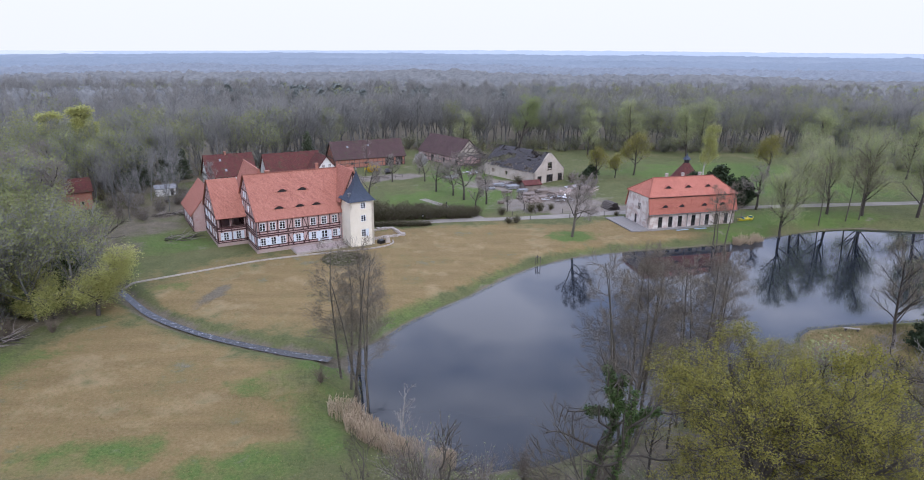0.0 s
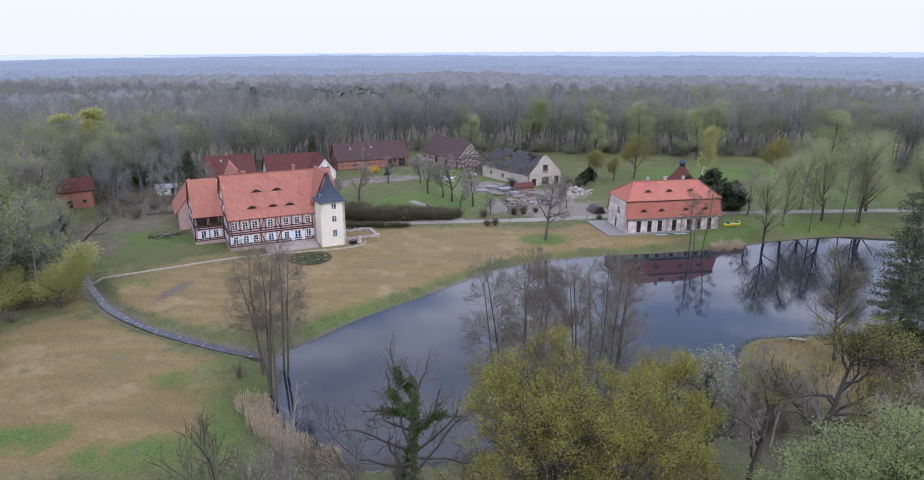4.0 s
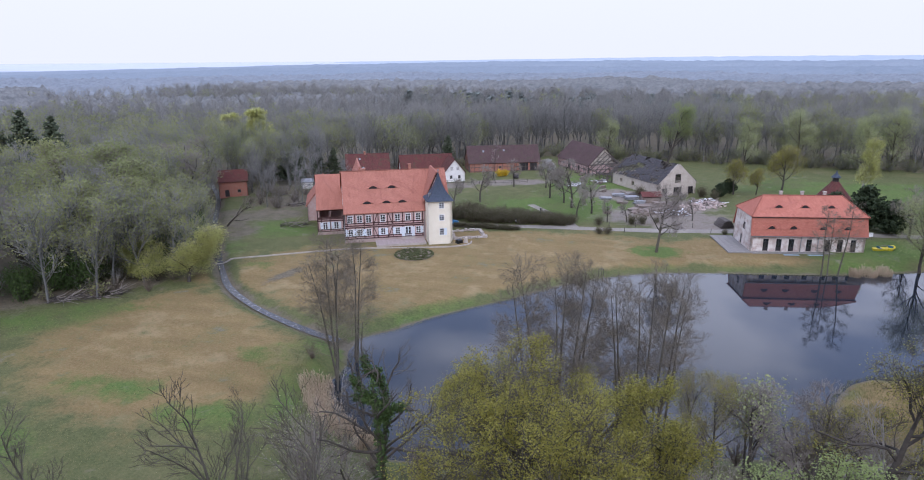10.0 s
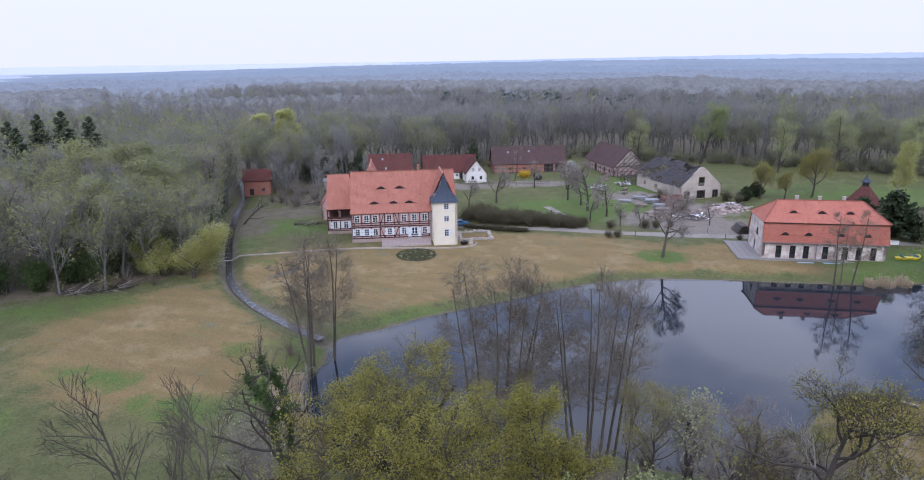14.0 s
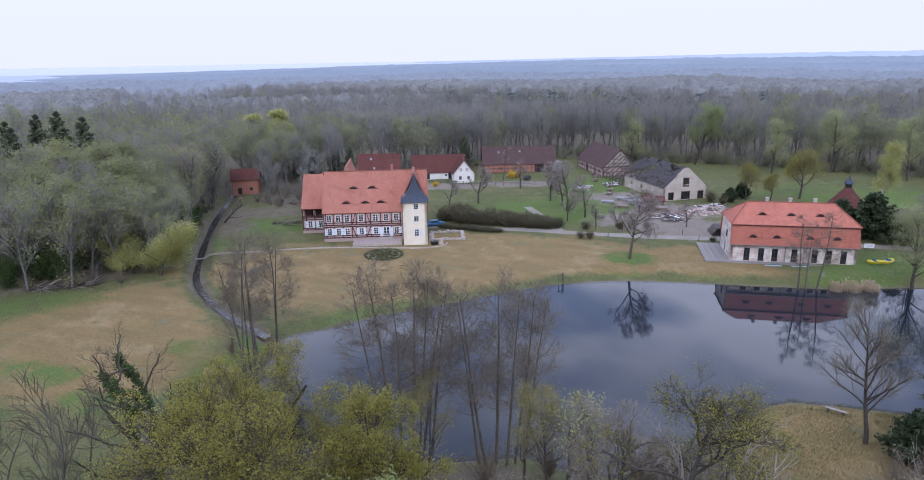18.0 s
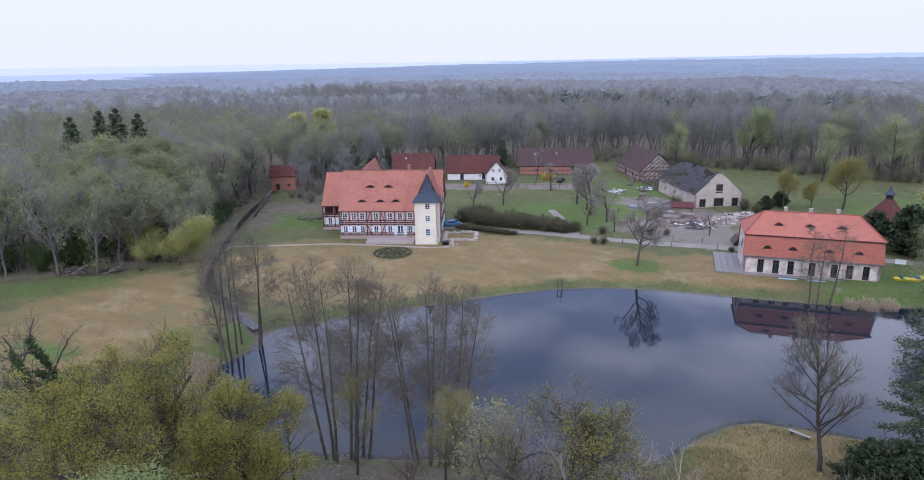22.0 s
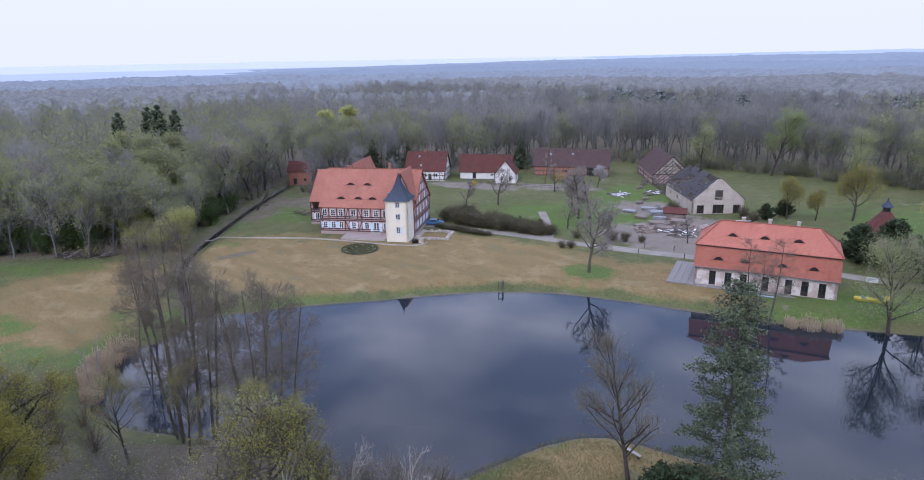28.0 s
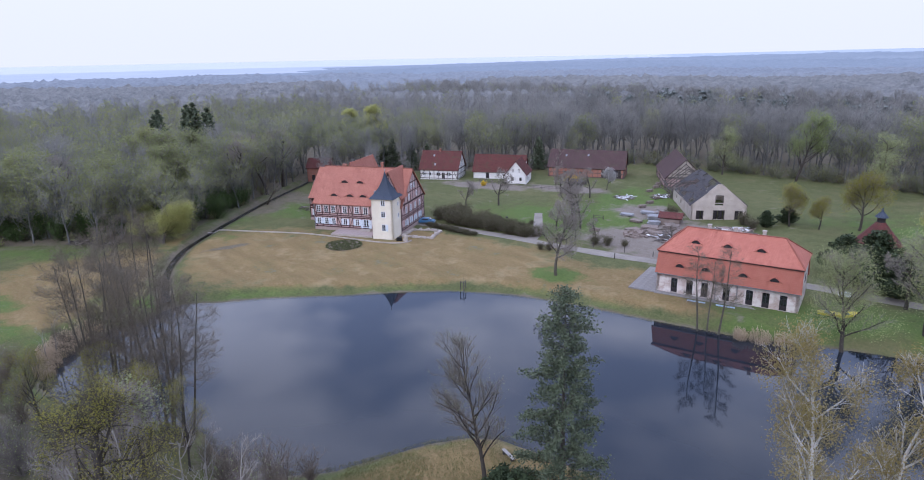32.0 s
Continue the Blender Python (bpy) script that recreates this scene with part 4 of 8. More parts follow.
def conifer(seed, h, reach, needles, r0=0.28, leaf=None, size=0.26, whorls=34, first=0.12, sag=-0.12, shape=0.75):
    r = R(seed)
    segs, ends = [[], []], []
    top = np.array([r.normal(0, 0.2), r.normal(0, 0.2), h])
    for k in range(10):
        segs[0].append((top * k / 10, top * (k + 1) / 10, r0 * (1 - k / 10.5), r0 * (1 - (k + 1) / 10.5)))
    for k in range(whorls):
        f = first + (1 - first) * (k + r.random()) / whorls
        n = 5
        a0 = r.random() * 6.28
        for j in range(n):
            ln = reach * (1 - f) ** shape * r.uniform(0.5, 1.2) + 0.25
            a = a0 + j * 6.28 / n + r.normal(0, 0.25)
            p = top * f
            d = np.array([math.cos(a), math.sin(a), sag])
            q = p + d * ln * 0.6
            e = q + (d + [0, 0, 0.3]) * ln * 0.4
            segs[1] += [(p, q, 0.045, 0.03), (q, e, 0.03, 0.012)]
            ends += [p + (e - p) * t for t in np.linspace(0.3, 1.0, max(2, int(ln * 3)))]
    trunk = array_mesh("trunk", *chain(segs[0], 7), BARK)
    e = np.array(ends)[r.integers(0, len(ends), needles)]
    w, l = tubes(segs[1], 3), flakes(e, size, r, 0.22, 0.25)
    v, f = joined([w, l])
    return trunk, array_mesh("crown", v, f, [BARK, leaf or NEEDLE], slots=np.r_[np.zeros(len(w[1])), np.ones(len(l[1]))])


def bush_mesh(seed, stems, h, reach, mat, leaf=None, leaves=0, size=0.1, thick=0.012):
    """A many-stemmed shrub in one mesh."""
    r = R(seed)
    segs, ends = [], []
    for _ in range(stems):
        a, out = r.random() * 6.28, r.random()
        p = np.array([math.cos(a), math.sin(a), 0]) * reach * 0.02 * out
        d = unit(np.array([math.cos(a) * out * reach / h, math.sin(a) * out * reach / h, 1.0]))
        ln = h * r.uniform(0.6, 1.1)
        for k in range(4):
            d = unit(d + r.normal(0, 0.16, 3))
            q = p + d * ln / 4
            segs.append((p, q, 0.035 * (1 - k / 5), 0.035 * (1 - (k + 1) / 5)))
            for _ in range(3):
                t = q + unit(d + r.normal(0, 0.7, 3)) * ln * 0.22
                segs.append((q, t, thick, thick * 0.5))
                ends.append(t)
            p = q
        ends.append(p)
    pieces, mats, slots = [tubes(segs, 3)], [mat], [np.zeros(len(segs) * 3)]
    if leaf:
        e = np.array(ends)[r.integers(0, len(ends), leaves)]
        pieces.append(flakes(e, size, r, 0.22))
        mats.append(leaf)
        slots.append(np.ones(leaves))
    v, f = joined(pieces)
    return array_mesh("shrub", v, f, mats, slots=np.concatenate(slots))


def shrub(name, me, x, y, label, category="shrub", scale=1.0, turn=0.0, group="", tall=None):
    ob = new(name, me)
    ob.matrix_world = Matrix.Translation((x, y, at_ground(x, y) - 0.06)) @ Matrix.Rotation(turn, 4, "Z") @ Matrix.Diagonal((scale, scale, tall or scale, 1))
    return tagged(ob, label, category, group)

# ---- the trees round the pond ----
ALDERS = [alder(11), alder(12), alder(13), alder(14)]
rnd = random.Random(7)
for x, y, s, tilt in ((-16.0, 72.8, 0.98, 3), (-15.2, 71.4, 0.92, 5), (-16.8, 74.4, 1.0, 2), (-18.4, 76.6, 0.95, 3), (-16.4, 78.6, 1.0, 1), (-15.4, 77.2, 0.94, 4), (-14.0, 69.2, 0.85, 5)):
    plant("alder", ALDERS[rnd.randrange(4)], x, y, "bare dark alder on the bank where the brook enters", scale=s, wide=1.12 * s, turn=rnd.random() * 6.28, tilt=tilt, group="alders by the brook")
# two stools of several stems, which lean apart from one root
for cx, cy, stems in ((14.6, 63.0, ((-1.6, -1.2, 1.12, 7), (-0.7, -1.0, 1.16, 3), (0.1, -1.4, 1.10, 2), (0.4, 0.4, 1.16, 2), (0.9, 1.8, 1.08, 4), (1.9, 1.6, 1.10, 6), (1.3, 0.0, 1.14, 4))),
                      (23.4, 66.8, ((-2.0, -0.6, 1.02, 6), (-1.1, -0.9, 1.06, 3), (-0.1, -0.4, 1.08, 1), (0.9, -0.2, 1.06, 3), (1.5, 0.6, 1.04, 5), (2.1, 1.6, 1.0, 8), (-0.5, 0.3, 1.03, 3)))):
    for dx, dy, s, tilt in stems:
        plant("alder", ALDERS[rnd.randrange(4)], cx + dx, cy + dy, "tall bare alder on the near bank of the pond", scale=s, turn=math.atan2(dy, dx) + rnd.uniform(-0.3, 0.3), tilt=tilt, group="alders on the near bank")

OAK = broad(21, h=14.5, r0=0.62, reach=11.0, leaf=LEAF_OAK, leaves=115000, size=0.056, kids=(22, 9, 7, 4), twig=TWIG_DARK, scatter=0.2, crook=2.0, first=0.22, up=0.40, clump=9, share=0.55)
plant("oak", OAK, 18.0, 37.4, "large oak in young yellow-green leaf by the pond", scale=1.12, wide=1.22)
OAK_B = light_tree(22, h=20, r0=0.4, reach=8.5, leaf=LEAF_GREEN, leaves=70000, size=0.066, kids=(24, 11, 8), twig=TWIG_DARK, scatter=0.26, up=0.35, clump=17, share=0.7)
plant("lime_tree", OAK_B, 34.0, 30.6, "broad tree in pale green young leaf", scale=0.92, wide=1.1)
MAPLE = light_tree(23, h=15, r0=0.26, reach=5.0, leaf=LEAF_OAK, leaves=34000, size=0.064, kids=(20, 10, 7), twig=TWIG_DARK, scatter=0.22, clump=15, share=0.75)
plant("field_maple", MAPLE, 26.6, 43.0, "smaller tree in yellow-green leaf beside the oak", scale=1.12)
BARE_OAK = broad(24, h=12.5, r0=0.36, reach=6.4, leaf=LEAF_OAK, leaves=14000, size=0.055, kids=(13, 8, 6, 4), twig=TWIG_DARK, crook=2.2, first=0.4, up=0.5, scatter=0.25, clump=9, share=0.6)
plant("oak", BARE_OAK, 41.8, 55.3, "crooked oak with few first leaves", scale=1.2, wide=1.35)
plant("oak", broad(25, h=11.0, r0=0.34, reach=5.2, kids=(12, 9, 6, 4), crook=1.7), 36.5, 56.0, "bare crooked tree beside the near bank", scale=1.1)


def ivy_tree(seed, h, x, y, turn):
    r = R(seed)
    s, e = grow(r, h, 0.36, 0.55, (9, 7, 5), (55, 48, 45), (6.5, 2.4, 0.9), 3, lean=0.05, up=0.35, wander=0.09, crook=1.8)
    trunk, crown = tree_meshes(s, e, r, BARK, TWIG_DARK, thick=0.012)
    stem = [p + (q - p) * t for p, q, a, b in s[0][2:9] + s[1][25:28] + s[1][35:38] for t in np.linspace(0, 1, 4)]
    c = np.array(stem)[r.integers(0, len(stem), 5200)]
    v, f = flakes(c, 0.10, r, 0.15)
    ob = plant("dead_tree", (trunk, crown), x, y, "dying tree with bare crooked limbs, its trunk wrapped in ivy", turn=turn, group="ivy-clad trees")
    part("ivy", array_mesh("ivy", v, f, IVY), ob, "dark green ivy")


ivy_tree(31, 20.0, 4.4, 41.6, 0.4)
ivy_tree(32, 20.0, 6.4, 42.4, 2.6)
DEAD = light_tree(33, h=11, r0=0.16, reach=4.4, kids=(11, 7, 4), bark=BARK_ALDER, twig=TWIG_DARK, up=0.25)
for x, y, s, a in ((-12.0, 46.5, 0.8, 0.5), (-2.0, 33.4, 1.5, 2.4), (-22.6, 36.1, 1.05, 4.0), (3.6, 33.0, 1.5, 1.0), (-14.5, 31.0, 1.0, 5.2), (-7.0, 40.5, 0.9, 0.2)):
    plant("dead_tree", DEAD, x, y, "small bare crooked tree in the rough grass", scale=s, turn=a, group="bare trees in the rough grass")
SNAG = light_tree(34, h=9, r0=0.14, reach=3.2, kids=(7, 4, 3), bark=DEADWOOD, twig=DEADWOOD, up=0.45)
for x, y, s, a in ((-9.6, 61.6, 0.75, 1.2), (-8.4, 60.4, 0.6, 4.0), (45.0, 61.0, 1.3, 0.2), (48.5, 63.5, 1.1, 2.0), (43.5, 57.0, 1.4, 3.6), (47.0, 54.5, 1.5, 5.0), (41.5, 63.5, 1.0, 1.0), (52.0, 57.5, 1.2, 4.2)):
    plant("dead_tree", SNAG, x, y, "bleached dead tree with broken limbs", scale=s, turn=a, group="dead trees on the near bank")
plant("oak", broad(35, h=9.0, r0=0.28, reach=5.0, kids=(11, 8, 6, 4), crook=1.8, leaf=LEAF_PALE, leaves=1500, size=0.12), 33.0, 58.5, "bare spreading tree with first buds", scale=1.15)
BUDDING = light_tree(36, h=12, r0=0.2, reach=5.2, leaf=LEAF_OAK, leaves=7000, size=0.06, kids=(16, 8, 6))
for x, y, s, a in ((30.5, 61.5, 0.85, 0.3), (27.5, 63.0, 0.8, 2.2), (18.5, 60.5, 0.75, 4.0), (15, 55.5, 0.8, 1.4), (33.5, 65.0, 0.7, 5.0)):
    plant("young_tree", BUDDING, x, y, "young tree with pale spring buds", scale=s, turn=a, group="budding trees on the near bank")

PEN = light_tree(37, h=13.2, r0=0.24, reach=5.4, kids=(24, 10, 6), leaf=LEAF_PALE, leaves=1500, size=0.045, up=0.4, first=0.26, twig=TWIG_ALDER)
plant("ash_tree", PEN, 57.8, 84.8, "slender bare tree with first buds on the grassy spit", scale=1.04, turn=3.9, tilt=6)
plant("fir_tree", conifer(41, 23.5, 4.6, 27000, 0.3, size=0.125, whorls=26, shape=0.42), 66.2, 86.0, "tall open fir on the spit of the pond")
YEW_ME = conifer(42, 6.5, 3.2, 11000, 0.2, YEW, 0.22, 26, 0.02, 0.35)
for x, y, s, a in ((61.6, 83.2, 0.85, 0.3), (64.6, 82.0, 1.05, 1.7), (66.8, 80.5, 0.95, 3.1)):
    plant("yew", YEW_ME, x, y, "dark green yew below the fir", category="tree", scale=s, turn=a, group="yews on the spit")


def birch(seed, h):
    r = R(seed)
    s, e = grow(r, h, 0.26, 0.22, (15, 7, 6), (40, 45, 40), (7.0, 2.6, 1.2), 3, lean=0.03, up=0.55, wander=0.06)
    trunk, crown = tree_meshes(s, e, r, BARK_BIRCH, BARK_BIRCH, LEAF_BIRCH, 17000, 0.085, 0.35, 1.8, 0.013)
    return trunk, crown


for seed, x, y, s in ((51, 84.8, 92.0, 0.98), (52, 88.4, 95.4, 0.95), (53, 92.5, 90.0, 0.9)):
    plant("birch", birch(seed, 22.0), x, y, "white-barked birch with hanging ochre catkins", scale=s, group="birches by the pond")

# ---- trees on the lawn and along the far shore ----
plant("oak", broad(61, h=10.0, r0=0.3, reach=5.6, kids=(14, 9, 7, 4), crook=1.6, bark=BARK_ALDER, twig=TWIG, first=0.26), 21.8, 140.0, "bare round-crowned tree alone on the lawn", scale=1.2, wide=1.1)
SLIM = alder(62, 13.0, (34, 9, 4), 2.6)
for x, y, s, a in ((52.4, 137.6, 1.05, 0.4), (55.4, 138.6, 1.1, 2.2), (53.6, 138.4, 0.9, 4.1)):
    plant("young_alder", SLIM, x, y, "slender bare tree on the shore before the coach house", scale=s, turn=a, group="slender shore trees")
WILLOW = light_tree(63, h=13, r0=0.3, reach=5.4, leaf=LEAF_WILLOW, leaves=22000, size=0.13, kids=(18, 9, 7), droop=3.6, scatter=0.5, first=0.15)
WILLOW_B = light_tree(64, h=14, r0=0.3, reach=6.6, leaf=LEAF_PALE, leaves=19000, size=0.075, kids=(22, 9, 6), droop=1.6, scatter=0.7, first=0.16)
plant("willow", WILLOW, -58.8, 94.4, "small weeping willow in yellow-green leaf by the brook", scale=0.66, wide=1.2)
plant("willow", WILLOW, -64.6, 93.0, "small weeping willow in yellow-green leaf by the brook", scale=0.56, turn=2.0, wide=1.0)
SHORE_BARE = alder(15, 16.0)
for x, y, s, a in ((70.8, 145.4, 0.95, 0.3), (78.6, 155.4, 1.0, 1.1), (90.0, 161.0, 1.05, 4.4), (98.0, 159.5, 1.25, 0.9), (111, 158, 1.2, 1.9), (90, 173, 1.1, 3.0), (106, 172, 1.2, 5.0), (122, 166, 1.25, 2.2)):
    plant("willow", WILLOW_B, x, y, "tall tree in pale green young leaf on the far shore", scale=s, wide=1.12 * s, turn=a, group="pale green shore trees")
for x, y, s, a in ((84.0, 153.4, 0.95, 0.3), (92.0, 156.0, 1.0, 2.2), (95.5, 156.4, 0.95, 3.1)):
    plant("alder", SHORE_BARE, x, y, "bare alder on the far shore beyond the coach house", scale=s, turn=a, group="alders on the far shore")
plant("oak", broad(65, h=9, r0=0.3, reach=4.6, kids=(11, 8, 6, 4), crook=1.7), 73.8, 165.2, "bare low-forked tree beside the drive", scale=1.1)
MEADOW = broad(66, h=8.0, r0=0.26, reach=5.4, leaf=LEAF_OAK, leaves=11000, size=0.10, kids=(12, 8, 6, 4), crook=1.7)
for x, y, s, a in ((40.3, 204.7, 0.95, 0.3), (53.6, 210.5, 1.25, 1.6), (46.5, 206.0, 0.7, 3.0), (98, 212, 1.2, 2.1)):
    plant("fruit_tree", MEADOW, x, y, "round tree in first green leaf on the meadow", scale=s, turn=a, group="meadow trees")
BARE_MID = broad(67, h=8.5, r0=0.26, reach=4.4, kids=(11, 8, 6, 4), crook=1.5)
for x, y, s, a in ((-2.0, 176.0, 1.35, 0.4), (4.0, 171.5, 1.1, 1.9), (-10, 186, 1.1, 3.0), (-5, 181, 1.0, 1.2), (1, 166, 0.8, 3.9), (-14, 200, 0.9, 0.9), (-24, 199, 0.9, 2.7), (29, 170.5, 0.6, 0.2), (-28, 176, 1.1, 4.1), (-33.0, 168.0, 0.8, 5.0), (9, 163, 0.6, 2.2), (13.5, 164.5, 0.55, 0.8)):
    plant("apple_tree", BARE_MID, x, y, "bare spreading fruit tree on the yard lawn", scale=s, turn=a, group="bare trees on the yard lawn")
plant("birch", light_tree(68, h=16, r0=0.14, reach=2.6, kids=(16, 7, 4), bark=BARK), -33.5, 208.0, "slim bare birch beside the white cottage")
plant("lime_tree", light_tree(69, h=17, r0=0.34, reach=6.4, leaf=LEAF_GREEN, leaves=15000, size=0.115, scatter=0.5, kids=(22, 9, 6), up=0.4, first=0.2), 20.3, 262.0, "tall rounded tree in fresh green leaf at the wood's edge", scale=1.12, wide=1.25)
plant("birch", light_tree(70, h=15, r0=0.2, reach=3.6, leaf=LEAF_WILLOW, leaves=12000, size=0.11, kids=(22, 9, 6), up=0.5, droop=1.2, bark=BARK_BIRCH), 70.5, 195.6, "slim birch in yellow-green leaf behind the pavilion", scale=1.15)
GREEN_EDGE = light_tree(74, h=15, r0=0.24, reach=5.2, leaf=LEAF_PALE, leaves=10000, size=0.105, kids=(20, 9, 6), first=0.12, scatter=0.5)
for x, y, s, a in ((46, 250, 1.0, 0.2), (64, 258, 1.15, 1.3), (84, 250, 1.1, 2.4), (122, 228, 1.15, 4.1), (140, 206, 1.1, 5.0), (94, 262, 1.2, 3.9), (-2, 258, 0.9, 5.1)):
    plant("lime_tree", GREEN_EDGE, x, y, "tree in sparse pale green leaf at the edge of the meadow", scale=s, wide=1.3 * s, turn=a, group="fresh green trees round the meadow")
MAPLE_Y = light_tree(71, h=18, r0=0.3, reach=4.4, leaf=LEAF_WILLOW, leaves=9000, size=0.2, kids=(20, 9, 6))
for x, y, s in ((-120.8, 189.6, 1.05), (-116, 197, 1.1)):
    plant("maple", MAPLE_Y, x, y, "maple in bright yellow-green blossom in the wood", scale=s, wide=1.5 * s, group="blossoming maples")
FIR_FAR = conifer(72, 26, 6.6, 6500, 0.3, NEEDLE, 0.45, 26, 0.3, -0.15, shape=0.8)
for x, y, s in ((-156.8, 142.4, 1.0), (-174.1, 146.4, 0.93), (-146.2, 143.4, 0.94), (-155.9, 127.5, 0.86), (-168, 133, 0.9)):
    plant("spruce", FIR_FAR, x, y, "dark spruce standing above the wood", scale=0.98 * s, wide=1.2 * s, group="spruces in the wood")
BIG_YEW = conifer(73, 8, 4.4, 6500, 0.3, YEW, 0.34, 24, 0.02, 0.4)
for x, y, s, a in ((67.0, 173.0, 1.25, 0.2), (61.0, 176.5, 0.95, 1.4), (71.5, 170.0, 0.95, 2.7), (36.5, 201.0, 0.5, 0.6), (39.0, 207.0, 0.55, 2.0)):
    plant("yew", BIG_YEW, x, y, "dark rounded yew behind the coach house", scale=s, turn=a, group="yews behind the coach house")

# ---- shrubs ----
BRUSH = [bush_mesh(81 + k, 46, 3.4, 2.6, DRYBUSH) for k in range(3)]
for x, y, s in ((-9, 56.0, 0.9), (-5, 54.8, 0.9), (-1, 53.5, 1.0), (3.0, 55.5, 1.0), (37.5, 68.0, 1.2), (40.5, 70.5, 1.3), (39.0, 66.5, 1.3), (43.5, 73.5, 1.0),
                (44.5, 70.0, 1.4), (29.0, 66.5, 1.1), (33.0, 67.0, 0.9), (63.0, 79.0, 1.1), (59.5, 76.5, 1.2), (68.0, 89.5, 0.7), (50.0, 66.0, 1.3), (56.5, 70.5, 1.2), (-20.5, 74.0, 0.7), (24.0, 62.0, 1.2), (5.0, 52.0, 1.2), (10.0, 54.0, 1.1),
                (64.0, 74.5, 1.5), (70.0, 79.0, 1.4), (74.0, 86.0, 1.2), (47.0, 68.0, 1.4), (42.0, 66.5, 1.5), (-67, 86, 0.8), (-62, 88, 0.7)):
    shrub("bare_shrub", BRUSH[rnd.randrange(3)], x, y, "bare brown shrub at the water's edge", scale=s, turn=rnd.random() * 6.28, group="bare shrubs round the pond")
BIG_BRUSH = bush_mesh(85, 90, 6.5, 4.5, TWIG, LEAF_PALE, 500, 0.1)
for x, y, s in ((-6.5, 50.0, 1.1), (44.0, 66.5, 0.9), (52.5, 62.0, 1.0), (30.0, 55.0, 1.0), (22, 52, 1.0), (12, 47, 0.9), (62.0, 70.0, 1.1), (74, 72, 1.2), (82, 80, 1.1), (78.0, 92.0, 0.8), (-2.0, 47.0, 1.0)):
    shrub("bare_shrub", BIG_BRUSH, x, y, "tall grey budding shrub on the near bank", scale=s, turn=rnd.random() * 6.28, group="tall shrubs on the near bank")
GREEN_BUSH = bush_mesh(86, 40, 2.6, 2.6, BARK, LEAF_GREEN, 2600, 0.12)
for x, y, s in ((55.0, 63.5, 1.0), (50.0, 57.5, 1.2), (35.0, 52.5, 1.0), (44.5, 53.0, 1.0)):
    shrub("green_shrub", GREEN_BUSH, x, y, "fresh green shrub in the undergrowth", scale=s, turn=rnd.random() * 6.28, group="green shrubs")
HEDGE_ME = [bush_mesh(87 + k, 70, 3.0, 2.8, DRYBUSH, HEDGE, 1500, 0.14) for k in range(2)]
for k in range(46):
    f = k / 45
    x, y = -27.5 + 28.5 * f + rnd.uniform(-1, 1), 155.4 + 2.6 * f + rnd.uniform(-3.8, 4.2) * (1 - 0.6 * f)
    shrub("shrubbery", HEDGE_ME[k % 2], x, y, "dense budding shrub in the shrubbery beside the drive", scale=1.1 - 0.35 * f, turn=rnd.random() * 6.28, group="shrubbery beside the drive")
for k in range(22):
    f = k / 21
    shrub("hedge_plant", HEDGE_ME[k % 2], -25 + 14.5 * f + rnd.uniform(-0.3, 0.3), 147.6 + 1.6 * f + rnd.uniform(-0.5, 0.5), "low untrimmed hedge plant beside the drive", scale=rnd.uniform(0.4, 0.6), turn=rnd.random() * 6.28, group="low hedge beside the drive", tall=rnd.uniform(0.26, 0.42))
for x, y, s in ((8.5, 151.2, 0.5), (10.5, 151.9, 0.55), (7.4, 159.5, 0.6), (15.0, 162.5, 0.75), (17.5, 163.5, 0.7), (20.5, 165.5, 0.5), (36.0, 158.6, 0.4), (-7.0, 166.0, 0.4), (46.5, 168.0, 0.7), (31.5, 199.5, 0.9), (35.0, 197.0, 0.8), (14.5, 196.0, 0.9)):
    shrub("shrub", HEDGE_ME[rnd.randrange(2)], x, y, "budding shrub beside the drive", scale=s, turn=rnd.random() * 6.28, group="shrubs in the yard")
FORS = bush_mesh(89, 40, 2.2, 2.4, DRYBUSH, FORSYTHIA, 2200, 0.13)
for x, y, s in ((-32.8, 214.5, 0.9), (-31.5, 216.2, 0.8), (-50.5, 192.5, 0.6)):
    shrub("forsythia", FORS, x, y, "forsythia in full yellow bloom", scale=s, group="forsythias")
BLOS = light_tree(90, h=4.6, r0=0.14, reach=2.8, leaf=BLOSSOM, leaves=4200, size=0.12, kids=(12, 7, 5))
plant("cherry_tree", BLOS, -16.5, 212.0, "small cherry tree in white blossom", scale=1.1)


def reeds(name, spots, count, label, h=1.7, head=True, mat=None):
    r = R(95)
    segs = []
    for x, y, rad in spots:
        for _ in range(count):
            a, d = r.random() * 6.28, rad * math.sqrt(r.random())
            px, py = x + d * math.cos(a), y + d * math.sin(a)
            p = np.array([px, py, 0.0])
            hh = h * r.uniform(0.6, 1.2)
            q = p + [r.normal(0, 0.12), r.normal(0, 0.12), hh]
            segs.append((p, q, 0.022, 0.012))
            if head:
                segs.append((q, q + [r.normal(0, 0.1), r.normal(0, 0.1), 0.28], 0.05, 0.015))
    v, f = tubes(segs, 3)
    base = np.repeat([s[0] for s in segs], 6, axis=0)
    z = np.maximum(height(base[:, 0], base[:, 1]), WATER_Z - 0.3)
    v[:, 2] += z - 0.1
    tagged(new(name, array_mesh(name, v, f, mat or REED)), label, "reeds", kind="stuff")


